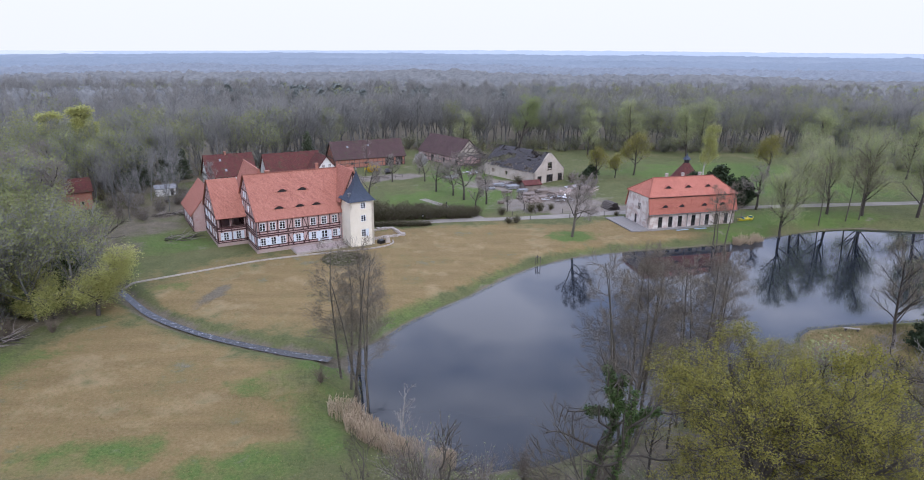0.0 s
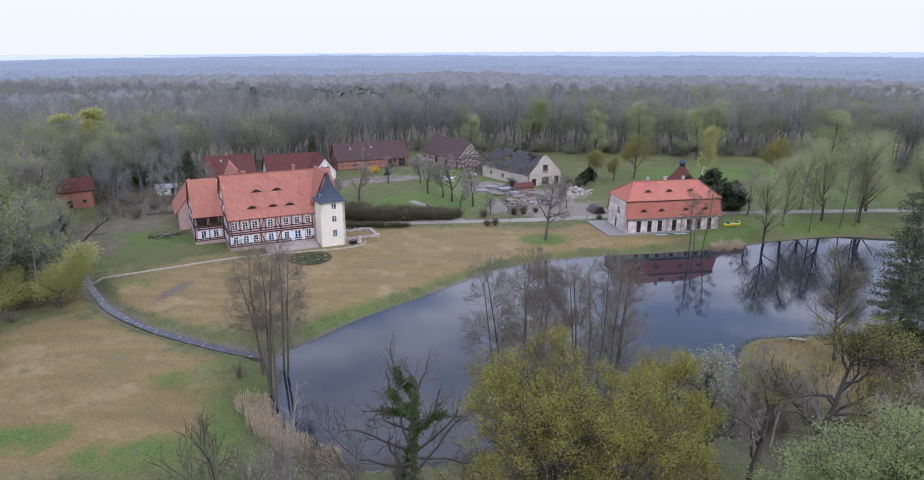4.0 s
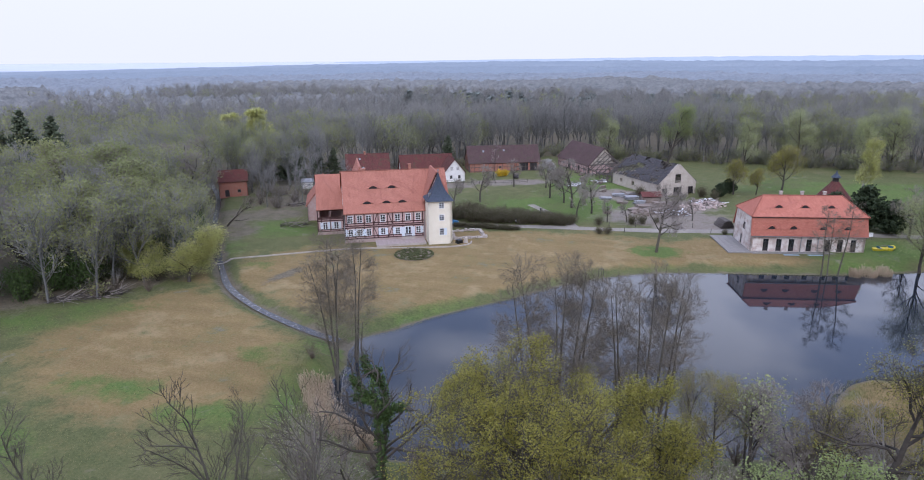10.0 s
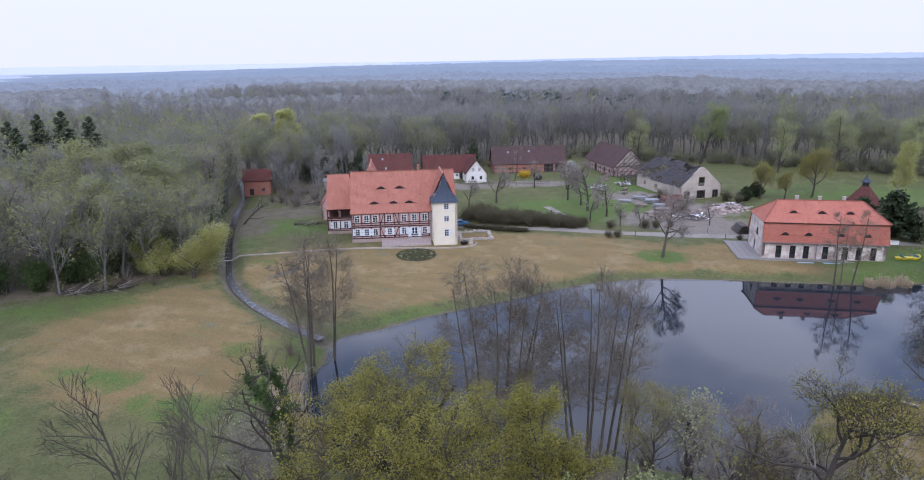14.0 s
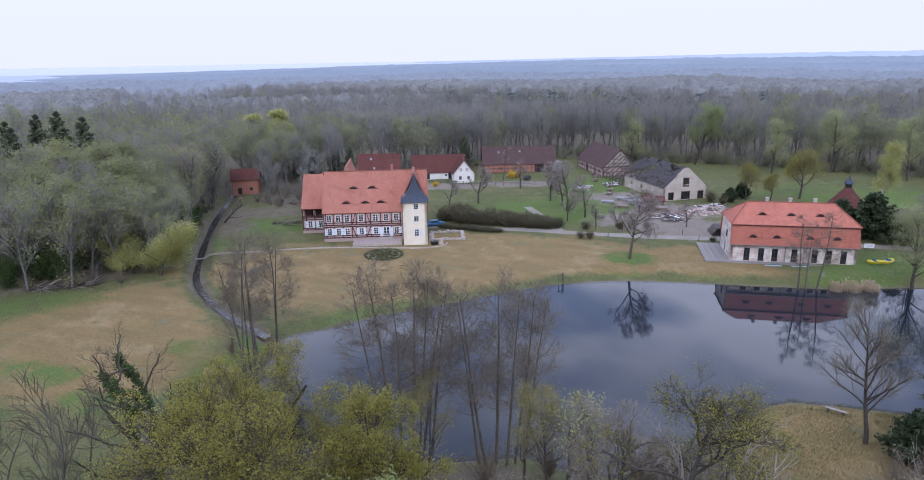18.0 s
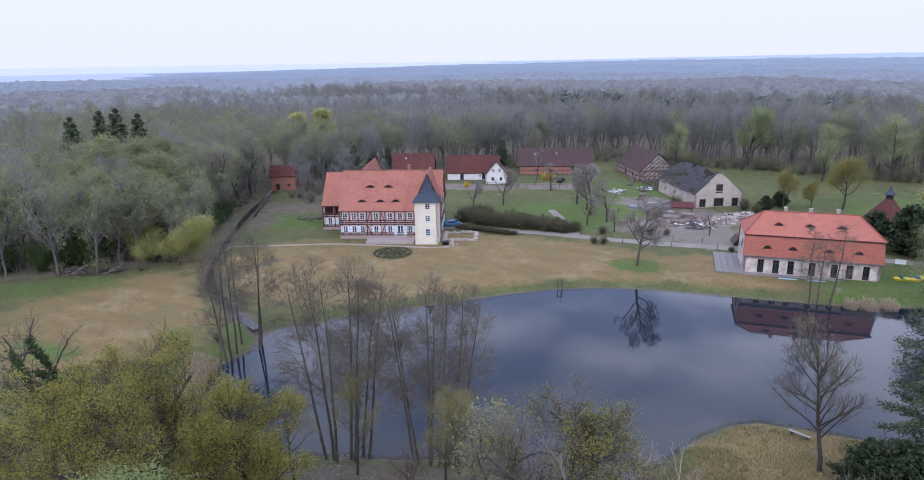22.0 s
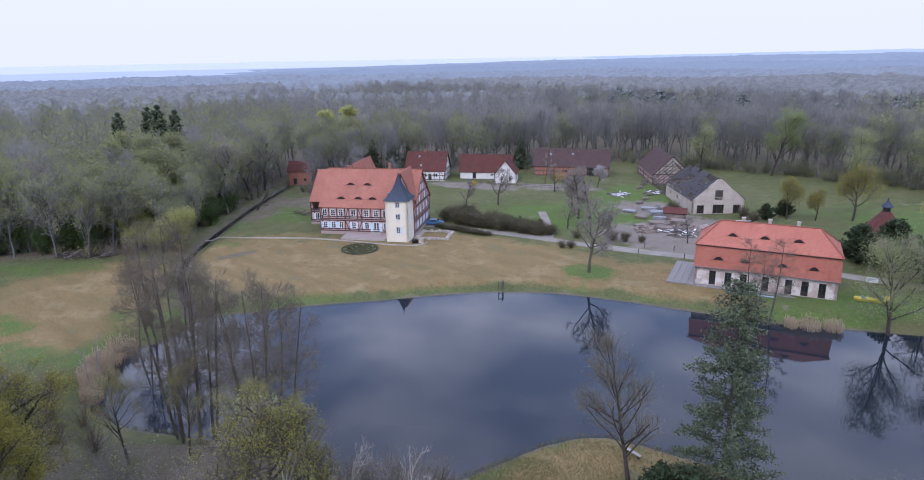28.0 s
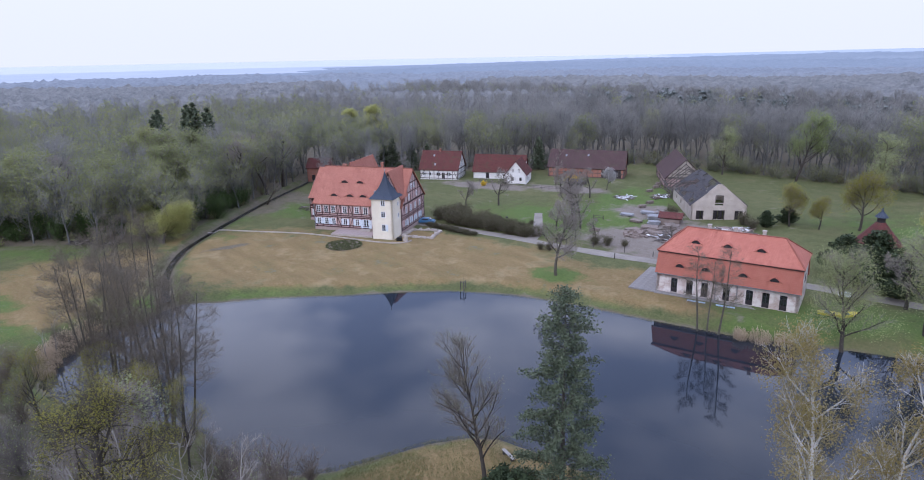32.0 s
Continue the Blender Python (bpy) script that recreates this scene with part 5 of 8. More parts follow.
reeds("reed_bed", [(-16.2, 68.0, 2.2), (-14.0, 65.0, 2.0), (-11.5, 62.6, 2.0), (-8.5, 60.6, 1.6), (-5, 59.2, 1.4), (-13, 63.2, 1.4), (-10, 60.8, 1.4)], 330, "dry pale reeds along the near bank", 1.6)
reeds("reed_bed", [(61.0, 140.6, 1.6), (64.0, 142.0, 1.4), (58.5, 139.4, 1.0)], 240, "dry pale reeds before the coach house", 1.4)
reeds("grass_fringe", [(a + (c - a) * t, b + (d - b) * t, 0.55) for (a, b), (c, d) in zip(SHORE[:17], SHORE[1:18]) for t in np.arange(0, 1, 1.0 / max(1, math.hypot(c - a, d - b)))], 40, "rough grass along the far shore", 0.3, False, GRASS)
reeds("grass_fringe", [(a + (c - a) * t, b + (d - b) * t, 0.6) for (a, b), (c, d) in zip(SHORE[22:45], SHORE[23:46]) for t in np.arange(0, 1, 1.0 / max(1, math.hypot(c - a, d - b)))], 40, "rough grass along the near shore", 0.35, False, GRASS)

reeds("grass_tufts", [(52, 86, 6.5), (60, 88, 8), (47.5, 80, 4.5), (56, 80, 7), (64, 91, 5), (50, 74, 6)], 2600, "rough tufted grass on the spit", 0.3, False, GRASS)
reeds("grass_tufts", [(-34, 62, 15), (-46, 74, 14), (-26, 46, 14), (-14, 54, 8), (-24, 70, 7), (-60, 70, 12), (-36, 38, 12), (-18, 36, 10)], 2200, "rough tufted grass on the near meadow", 0.22, False, GRASS)

# ---- the woods ----


def wood_proto(seed, n_leaf=0, h=17.0, spread=8.0, first=0.3, kids=(24, 12, 2), thin=0.03, leaf_size=0.19):
    """A lighter tree for the woods: stem and limbs, twigs, young leaves."""
    r = R(seed)
    s, e = grow(r, h, 0.24, first, kids, (46, 46, 44), (spread, spread * 0.40, spread * 0.2), 3, lean=0.05, up=0.5, wander=0.07, crook=1.4)
    limbs = joined([chain(s[0], 6), tubes(s[1], 3)])
    fine = [(p, q, max(a, thin), thin * 0.6) for p, q, a, b in s[2]]
    fine += [(a[0], b[1], thin, thin * 0.4) for a, b in zip(s[3][0::2], s[3][1::2])]
    twigs = blades(fine, r)
    lv = flakes(np.array(e)[r.integers(0, len(e), n_leaf)], leaf_size, r, 0.32) if n_leaf else None
    return limbs, twigs, lv


PROTO = [wood_proto(100 + k) for k in range(5)] + [wood_proto(110 + k, 1500 + 300 * k, 14.5, 8.0, 0.22) for k in range(3)]
PROTO_FAR = [wood_proto(140 + k, 0, 17.0, 8.0, 0.3, (14, 8, 2), 0.055) for k in range(4)] + [wood_proto(146 + k, 420, 15.0, 8.0, 0.25, (12, 7, 2), 0.055, 0.27) for k in range(2)]
WOOD_TWIG = varied("woodland_twigs", [(0.0, (0.205, 0.198, 0.178)), (0.5, (0.265, 0.255, 0.23)), (1.0, (0.33, 0.318, 0.29))], amount=0.3, thin=0.45)
WOOD_BARK = varied("woodland_bark", [(0.0, (0.115, 0.111, 0.102)), (0.5, (0.15, 0.146, 0.135)), (1.0, (0.20, 0.195, 0.18))], amount=0.3)
WOOD_LEAF = varied("woodland_young_leaves", [(0.0, (0.20, 0.23, 0.11)), (0.5, (0.27, 0.29, 0.125)), (1.0, (0.35, 0.345, 0.14))], amount=0.5, thin=0.4)
TREE_ME = []
for tr, tw, lf in PROTO:
    a = array_mesh("trunk", *tr, WOOD_BARK)
    if lf is None:
        b = array_mesh("crown", *tw, WOOD_TWIG)
    else:
        v, f = joined([tw, lf])
        b = array_mesh("crown", v, f, [WOOD_TWIG, WOOD_LEAF], slots=np.r_[np.zeros(len(tw[1])), np.ones(len(lf[1]))])
    TREE_ME.append((a, b))

wr = np.random.default_rng(77)
cand = np.stack([wr.uniform(-330, 330, 16000), wr.uniform(20, 415, 16000)], 1)
cand = cand[inside(cand[:, 0], cand[:, 1], WOOD_LEFT)]
cand = cand[seg_distance(cand[:, 0], cand[:, 1], BROOK) > 3.0]
bear = np.degrees(np.arctan2(cand[:, 0] - 40, cand[:, 1] - 20))
cand = cand[(bear > -92) & (bear < 42)]
chosen, cell = [], {}
for x, y in cand:
    edge = float(seg_distance(np.array([x]), np.array([y]), WOOD_LEFT, True)[0])
    gap = 3.8 if edge < 25 else 5.6 if edge < 60 else 8.4
    k = (int(x // 9), int(y // 9))
    if all(math.hypot(x - a, y - b) > gap for i in (-1, 0, 1) for j in (-1, 0, 1) for a, b in cell.get((k[0] + i, k[1] + j), ())):
        cell.setdefault(k, []).append((x, y))
        chosen.append((edge, x, y))
chosen.sort()
single, massed = chosen[:230], chosen[230:3000]
for edge, x, y in single:
    left = x < -50 and y < 175
    kind = wr.integers(5, 8) if wr.random() < (0.95 if left else 0.5 if x > 25 else 0.16) else wr.integers(0, 5)
    s = wr.uniform(0.78, 1.15)
    plant("wood_tree", TREE_ME[kind], x, y, "tree with first yellow-green leaves at the wood's edge" if kind > 4 else "bare grey tree at the wood's edge", scale=s, wide=s * wr.uniform(0.85, 1.15), turn=wr.random() * 6.28, group="trees at the wood's edge")


def mass(name, rows, label):
    out, tones, slots = [], [], []
    for edge, x, y in rows:
        left = x < -40 and y < 230
        kind = int(wr.integers(5, 8)) if wr.random() < (0.88 if left else 0.45 if x > 25 else 0.13) else int(wr.integers(0, 5))
        tr, tw, lf = PROTO[kind] if edge < 40 else PROTO_FAR[kind % 4 if kind < 5 else 4 + kind % 2]
        a, s, w = wr.random() * 6.28, wr.uniform(0.8, 1.12), wr.uniform(0.9, 1.2)
        rot = np.array([[math.cos(a) * w, -math.sin(a) * w, 0], [math.sin(a) * w, math.cos(a) * w, 0], [0, 0, 1]]) * s
        z = at_ground(x, y)
        tone = wr.random()
        for j, piece in enumerate((tr, tw, lf)):
            if piece is not None:
                out.append((piece[0] @ rot.T + [x, y, z - 0.1], piece[1]))
                tones.append(np.full(len(piece[0]), tone))
                slots.append(np.full(len(piece[1]), j))
    v, f = joined(out)
    tagged(new(name, array_mesh(name, v, f, [WOOD_BARK, WOOD_TWIG, WOOD_LEAF], np.concatenate(tones), np.concatenate(slots))), label, "woods", kind="stuff")


def thicket(rows, label):
    """Low brushwood under the trees, joined."""
    r = R(160)
    protos = []
    for k in range(3):
        segs = []
        for _ in range(12):
            a = r.random() * 6.28
            p = np.array([0.15 * math.cos(a), 0.15 * math.sin(a), 0.0])
            d = unit(np.array([math.cos(a) * r.random(), math.sin(a) * r.random(), 1.0]))
            q = p + d * r.uniform(1.2, 2.6)
            segs.append((p, q, 0.04, 0.025))
            segs += [(q, q + unit(d + r.normal(0, 0.6, 3)) * r.uniform(0.6, 1.4), 0.028, 0.014) for _ in range(5)]
        protos.append(blades(segs, r))
    out, tones = [], []
    for edge, x, y in rows:
        for _ in range(2):
            v, f = protos[int(wr.integers(0, 3))]
            a, s = wr.random() * 6.28, wr.uniform(0.7, 1.5)
            c, n = math.cos(a), math.sin(a)
            px, py = x + wr.uniform(-3, 3), y + wr.uniform(-3, 3)
            out.append((v @ (np.array([[c, -n, 0], [n, c, 0], [0, 0, 1]]) * s).T + [px, py, at_ground(px, py) - 0.1], f))
            tones.append(np.full(len(v), wr.random()))
    v, f = joined(out)
    tagged(new("thicket", array_mesh("thicket", v, f, WOOD_TWIG, np.concatenate(tones))), label, "undergrowth", kind="stuff")


thicket(chosen[100:700], "brown leafless thicket under the trees of the wood")
mass("woods", massed, "bare mixed wood with a few trees in first leaf")
# old oaks beside the brook and at the edge of the wood
BROOK_OAK = broad(131, h=13, r0=0.55, reach=7.6, leaf=WOOD_LEAF, leaves=7500, size=0.17, kids=(14, 8, 6, 3), crook=1.8, thick=0.022)
BROOK_BARE = broad(132, h=14, r0=0.5, reach=6.6, kids=(13, 8, 6, 3), crook=1.7, thick=0.022)
for x, y, s, a, me in ((-85.6, 107.2, 1.35, 0.2, BROOK_OAK), (-79.6, 104.5, 1.2, 1.5, BROOK_OAK), (-92.7, 137.8, 1.25, 2.0, BROOK_BARE), (-100.5, 147.7, 1.25, 3.1, BROOK_BARE), (-74.5, 99.0, 1.05, 4.2, BROOK_OAK),
                       (-92, 98, 1.3, 5.0, BROOK_OAK), (-84, 84, 1.2, 0.9, BROOK_BARE), (-96.5, 118, 1.3, 2.6, BROOK_OAK), (-87.5, 124, 1.2, 3.7, BROOK_BARE), (-104, 110, 1.35, 1.1, BROOK_OAK), (-78, 90, 1.1, 2.9, BROOK_OAK), (-90, 74, 1.2, 0.1, BROOK_OAK)):
    plant("oak", me, x, y, "old spreading oak with first leaves at the wood's edge" if me is BROOK_OAK else "old bare spreading oak beside the brook", scale=s, turn=a, group="old oaks by the brook")
lean_tree = plant("leaning_tree", light_tree(133, h=9, r0=0.28, reach=4.5, kids=(8, 6, 4), bark=BARK_ALDER), -79.0, 131.0, "bare forked tree leaning over the grass by the brook")
lean_tree.matrix_world = lean_tree.matrix_world @ Matrix.Rotation(radians(52), 4, "Y")
DARK_FIR = conifer(134, 12, 3.2, 2200, 0.2, NEEDLE, 0.34, 24, 0.04, 0.0)
for x, y, s in ((-92, 196, 0.9), (-89, 201, 0.8), (-97, 191, 1.0), (-100, 188, 1.0), (-56, 226, 1.0), (-88, 104, 0.9), (-93, 92, 1.0), (-102, 101, 1.1)):
    plant("spruce", DARK_FIR, x, y, "small dark spruce under the bare trees", scale=s, group="dark spruces under the trees")
BRUSH_MID = bush_mesh(119, 34, 3.6, 3.0, TWIG, HEDGE, 200, 0.14, 0.016)
for k in range(34):
    a, d = wr.random() * 6.28, math.sqrt(wr.random())
    x, y = -82 + 12 * d * math.cos(a), 165 + 14 * d * math.sin(a)
    if math.hypot(x + 102, y - 160) > 9:
        shrub("brushwood", BRUSH_MID, x, y, "tangled bare shrub between the manor and the wood", scale=wr.uniform(0.5, 1.2), turn=wr.random() * 6.28, group="bare shrubs behind the manor")
for x, y, s in ((-82, 152, 0.6), (-78, 170, 0.65), (-88, 158, 0.7), (-71, 178, 0.5), (-76, 160, 0.5), (-93, 166, 0.75), (-86, 172, 0.7)):
    plant("wood_tree", TREE_ME[int(wr.integers(0, 5))], x, y, "bare grey tree behind the manor", scale=s, turn=wr.random() * 6.28, group="bare trees behind the manor")
UNDER = bush_mesh(120, 26, 2.6, 2.4, DRYBUSH, WOOD_LEAF, 130, 0.2, 0.02)
for edge, x, y in chosen[3:420:2]:
    shrub("undergrowth", UNDER, x + wr.uniform(-2, 2), y + wr.uniform(-2, 2), "brown undergrowth shrub at the wood's edge", scale=wr.uniform(0.6, 1.3), turn=wr.random() * 6.28, group="undergrowth at the wood's edge")
EDGE_BUSH = [bush_mesh(150 + k, 40, 4.6, 4.2, WOOD_TWIG, WOOD_LEAF, 900, 0.13, 0.022) for k in range(2)]
DARK_BUSH = bush_mesh(153, 34, 4.2, 3.6, BARK, IVY, 2600, 0.15, 0.02)
edge_line = smooth_line([(-36, 262), (-10, 268), (33, 266), (78, 262), (128, 261), (147, 230), (161, 192)], 4.2)
for x, y in edge_line:
    sc = wr.uniform(0.7, 1.25)
    shrub("budding_shrub", EDGE_BUSH[int(wr.integers(0, 2))], x + wr.uniform(-2, 2), y + wr.uniform(-4, 1), "pale budding shrub along the edge of the wood", scale=sc, turn=wr.random() * 6.28, group="shrubs along the meadow's edge")
for x, y in smooth_line([(-98, 58), (-82, 71), (-75.5, 78.5), (-69.5, 86.5), (-64, 95), (-70, 106), (-78, 117), (-86, 127)], 2.3):
    sc, dark = wr.uniform(0.6, 1.2), wr.random() < 0.55
    shrub("ivy_shrub" if dark else "budding_shrub", DARK_BUSH if dark else EDGE_BUSH[int(wr.integers(0, 2))], x - wr.uniform(0, 5), y + wr.uniform(0, 4), "dark ivy-grown shrub at the wood's edge" if dark else "pale budding shrub at the wood's edge",
          scale=sc, tall=sc * wr.uniform(0.9, 1.7), turn=wr.random() * 6.28, group="undergrowth of the near wood")
# pine needles lightened and greyed in their base colour to imitate haze
PINE_HAZED = varied("hazed_grey_green_needles", [(0.0, (0.16, 0.18, 0.165)), (1.0, (0.22, 0.24, 0.22))], amount=0.5)
PINE_FAR = conifer(121, 20, 4.2, 700, 0.2, PINE_HAZED, 0.7, 8, 0.66, 0.15, shape=0.4)
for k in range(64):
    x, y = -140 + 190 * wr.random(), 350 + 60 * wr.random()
    plant("pine", PINE_FAR, x, y, "pine standing above the bare wood, paled by painted haze", scale=wr.uniform(0.78, 1.0), wide=wr.uniform(1.0, 1.5), turn=wr.random() * 6.28, group="pines in the wood")

# ---- the manor ----
IDENT = Matrix.Identity(4)


def roof_part(parent, pts, mat, thick=0.22, name="roof", label=""):
    return part(name, Mesh().slab(pts, thick).data("roof", mat, True), parent, label)


def timber_wall(parent, fm, length, z0, z1, rails, posts, braces=(), w=0.2, mat=None):
    for z in rails:
        timber(parent, fm, 0, z, length, z, w + 0.04, mat)
    for x in posts:
        timber(parent, fm, x, z0, x, z1, w, mat)
    for x0, za, x1, zb in braces:
        timber(parent, fm, x0, za, x1, zb, w * 0.85, mat)


def chimney(parent, x, y, z0, z1, w=0.6, mat=None):
    m = Mesh().box(x - w / 2, x + w / 2, y - w / 2, y + w / 2, z0, z1 - 0.16)
    m.box(x - w / 2 - 0.07, x + w / 2 + 0.07, y - w / 2 - 0.07, y + w / 2 + 0.07, z1 - 0.16, z1)
    part("chimney", m.data("chimney", mat or BRICK_RED, True), parent, "brick chimney")


def manor():
    L, D, E, RZ, PL = 23.4, 15.6, 6.9, 14.5, 0.8
    ob = thing("manor_house", pose(-43.8, 126.2, 0, 0, 0, 30.0), "half-timbered manor house with red tiled roof and cream tower", "house")
    front, right = side((0, 0, 0), 0), side((L, 0, 0), math.pi / 2)
    left, back = side((0, D, 0), -math.pi / 2), side((L, D, 0), math.pi)
    cols = [1.3, 3.35, 5.3, 8.45, 11.7, 14.05, 16.35]
    up = [(x - 0.6, x + 0.6, 4.5, 6.15) for x in cols]
    low = [(x - 0.55, x + 0.55, 1.5, 3.1) for x in cols if x != 14.05]
    door = (14.05 - 0.75, 14.05 + 0.75, 0.85, 3.15)
    part("wall", wall_mesh("wall", L, PL, E, up + low + [door], BRICK), ob, "pale brick infill of the front wall")
    for x in cols:
        window(ob, front, x, 4.5, 1.2, 1.65)
        if x != 14.05:
            sh = (-1, 1) if x not in (5.3, 16.35) else (-1,) if x == 5.3 else (1,)
            window(ob, front, x, 1.5, 1.1, 1.6, 2, sh)
    d = Mesh().box(-0.75, 0.75, 0.02, 0.1, 0, 0.75).box(-0.75, -0.55, 0.02, 0.1, 0.75, 2.3).box(0.55, 0.75, 0.02, 0.1, 0.75, 2.3)
    d.box(-0.1, 0.1, 0.02, 0.1, 0.75, 2.3).box(-0.55, 0.55, 0.02, 0.1, 2.14, 2.3).box(-0.55, 0.55, 0.03, 0.08, 1.4, 1.48)
    dob = part("door", d.data("door", SHUTTER), ob, "pale blue double garden door with glass")
    dob.matrix_basis = Matrix.Translation((14.05, 0, 0.85))
    part("pane", Mesh().box(-0.55, 0.55, 0.1, 0.115, 0.75, 2.14).data("pane", GLASS), dob)
    for s in (-1, 1):
        sh = part("shutter", shutter_data(0.7, 2.2), dob)
        sh.matrix_basis = Matrix.Translation((0.77 if s > 0 else -1.47, 0, 0.05))
    rails = [PL + 0.12, 1.4, 3.45, 3.85, 4.4, E - 0.12]
    posts = [0.12, 0.62, 2.3, 4.35, 6.35, 7.4, 9.5, 10.6, 12.85, 15.25, 17.3]
    timber_wall(ob, front, 17.6, 3.85, E, rails[3:], posts, [(6.45, 4.0, 7.3, 6.7), (9.6, 6.7, 10.5, 4.0)])
    timber_wall(ob, front, 17.6, PL, 3.45, rails[:3], posts, [(6.45, 3.3, 7.3, 0.95), (9.6, 0.95, 10.5, 3.3)])
    # plinth all round
    part("plinth", Mesh().box(-0.06, L + 0.06, -0.06, D + 0.06, -0.4, PL).data("plinth", PLINTH, True), ob, "fieldstone plinth")
    # left gable
    gl = [(v - 0.5, v + 0.5, z, z + 1.5) for v, z in ((9.9, 4.5), (12.6, 4.5), (9.9, 1.5), (12.6, 1.5))]
    part("wall", wall_mesh("wall", D, PL, E, gl, BRICK), ob).matrix_basis = left
    for v, z in ((9.9, 4.5), (12.6, 4.5), (9.9, 1.5), (12.6, 1.5)):
        window(ob, left, v, z, 1.0, 1.5, 2, (-1, 1) if z < 2 else ())
    timber_wall(ob, left, D, PL, E, rails, [0.12, 1.9, 3.8, 5.7, 7.8, 8.8, 11.2, 13.6, D - 0.12], [(0.2, 4.0, 1.8, 6.7), (D - 0.2, 4.0, D - 1.9, 6.7), (0.2, 1.0, 1.8, 3.3)])
    # right gable, three rows of windows
    gr = [(v - 0.5, v + 0.5, z, z + 1.6) for v in (3.2, 6.2, 9.2, 12.4) for z in (1.3, 4.5)]
    part("wall", wall_mesh("wall", D, PL, E, gr, BRICK), ob).matrix_basis = right
    for v in (3.2, 6.2, 9.2, 12.4):
        for z in (1.3, 4.5):
            window(ob, right, v, z, 1.0, 1.6, 2, (-1, 1) if z < 2 else ())
    timber_wall(ob, right, D, PL, E, rails, [0.12, 2.2, 4.7, 7.7, 10.8, 13.7, D - 0.12], [(0.2, 4.0, 2.0, 6.7), (D - 0.2, 4.0, D - 1.9, 6.7)])
    part("wall", wall_mesh("wall", L, PL, E, [], BRICK), ob).matrix_basis = back
    mid = D / 2
    for fm, lab in ((left, "left"), (right, "right")):
        g = Mesh().slab([(0, 0, E), (D, 0, E), (mid, 0, RZ - 0.25)], 0.3)
        part("gable", g.data("gable", BRICK, True), ob, "brick-filled timber gable").matrix_basis = fm
        k = (RZ - 0.25 - E) / mid
        for z in (E + 0.1, E + 2.4, E + 4.6):
            a = (z - E) / k
            timber(ob, fm, a, z, D - a, z, 0.22)
        for v in (2.4, 4.3, 6.2, mid, D - 6.2, D - 4.3, D - 2.4):
            timber(ob, fm, v, E, v, E + k * min(v, D - v), 0.18)
        timber(ob, fm, 0, E, mid, RZ - 0.3, 0.24)
        timber(ob, fm, D, E, mid, RZ - 0.3, 0.24)
        for v, z in ((5.25, E + 0.6), (D - 5.25, E + 0.6), (7.0, E + 3.0), (D - 7.0, E + 3.0)):
            window(ob, Matrix.Translation(fm.to_3x3() @ Vector((0, -0.06, 0))) @ fm, v, z, 0.85, 1.3, 2)
    # main roof
    o, s = 0.45, (RZ - E) / mid
    ez = E - o * s
    roof_part(ob, [(-0.08, -o, ez + 0.2), (L + 0.35, -o, ez + 0.2), (L + 0.35, mid, RZ + 0.2), (-0.08, mid, RZ + 0.2)], ROOF)
    roof_part(ob, [(L + 0.35, D + o, ez + 0.2), (-0.35, D + o, ez + 0.2), (-0.35, mid, RZ + 0.2), (L + 0.35, mid, RZ + 0.2)], ROOF)
    ridge = Mesh()
    for k in range(58):
        ridge.beam((-0.35 + k * 0.415, mid, RZ + 0.25), (0.07 + k * 0.415, mid, RZ + 0.27), 0.24, 0.16)
    part("ridge_tiles", ridge.data("ridge", ROOF), ob)
    part("eaves_board", Mesh().box(-0.3, L + 0.3, -0.12, 0.1, E - 0.25, E + 0.02).data("eaves", TIMBER), ob)
    for x, y in ((5.2, 1.3), (9.5, 1.3), (13.0, 1.3), (6.8, 4.2), (11.0, 4.2)):
        eyebrow(ob, IDENT, x, y, E + y * s + 0.2, 3.0, 0.62, s, ROOF)
    # front cross gable over the tower
    c0, c1, cz = 17.9, 23.3, 15.1
    cm = (c0 + c1) / 2
    part("gable", Mesh().slab([(c0 + 0.1, -0.25, E), (c1, -0.25, E), (c1, -0.25, E + 2.2), (cm, -0.25, cz - 0.2), (c0 + 0.1, -0.25, E + 2.2)], 0.3).data("gable", BRICK, True), ob, "brick-filled front gable")
    fg = side((0, -0.25, 0), 0)
    for a in (c0 + 0.4, cm - 1.4, cm, cm + 1.4, c1 - 0.3):
        timber(ob, fg, a, E, a, cz - 0.5 - abs(a - cm) * 2.2, 0.18)
    for z in (E + 2.3, E + 4.4):
        timber(ob, fg, c0 + 0.5 + (z - E - 2.3) * 0.45, z, c1 - 0.4 - (z - E - 2.3) * 0.45, z, 0.2)
    timber(ob, fg, c0 + 0.1, E + 2.0, cm, cz - 0.2, 0.26)
    timber(ob, fg, c1, E + 2.0, cm, cz - 0.2, 0.26)
    roof_part(ob, [(c0 - 0.3, -0.6, E + 1.75), (cm, -0.6, cz + 0.15), (cm, mid + 1.0, cz + 0.15), (c0 - 0.3, mid - 4.0, E + 1.75)][::-1], ROOF, 0.2)
    roof_part(ob, [(c1 + 0.3, -0.6, E + 1.75), (cm, -0.6, cz + 0.15), (cm, mid + 1.0, cz + 0.15), (c1 + 0.3, mid - 4.0, E + 1.75)], ROOF, 0.2)
    chimney(ob, 15.6, mid + 0.1, 13.2, 16.0, 0.55)
    chimney(ob, 5.0, mid + 0.6, 13.2, 15.2, 0.9)
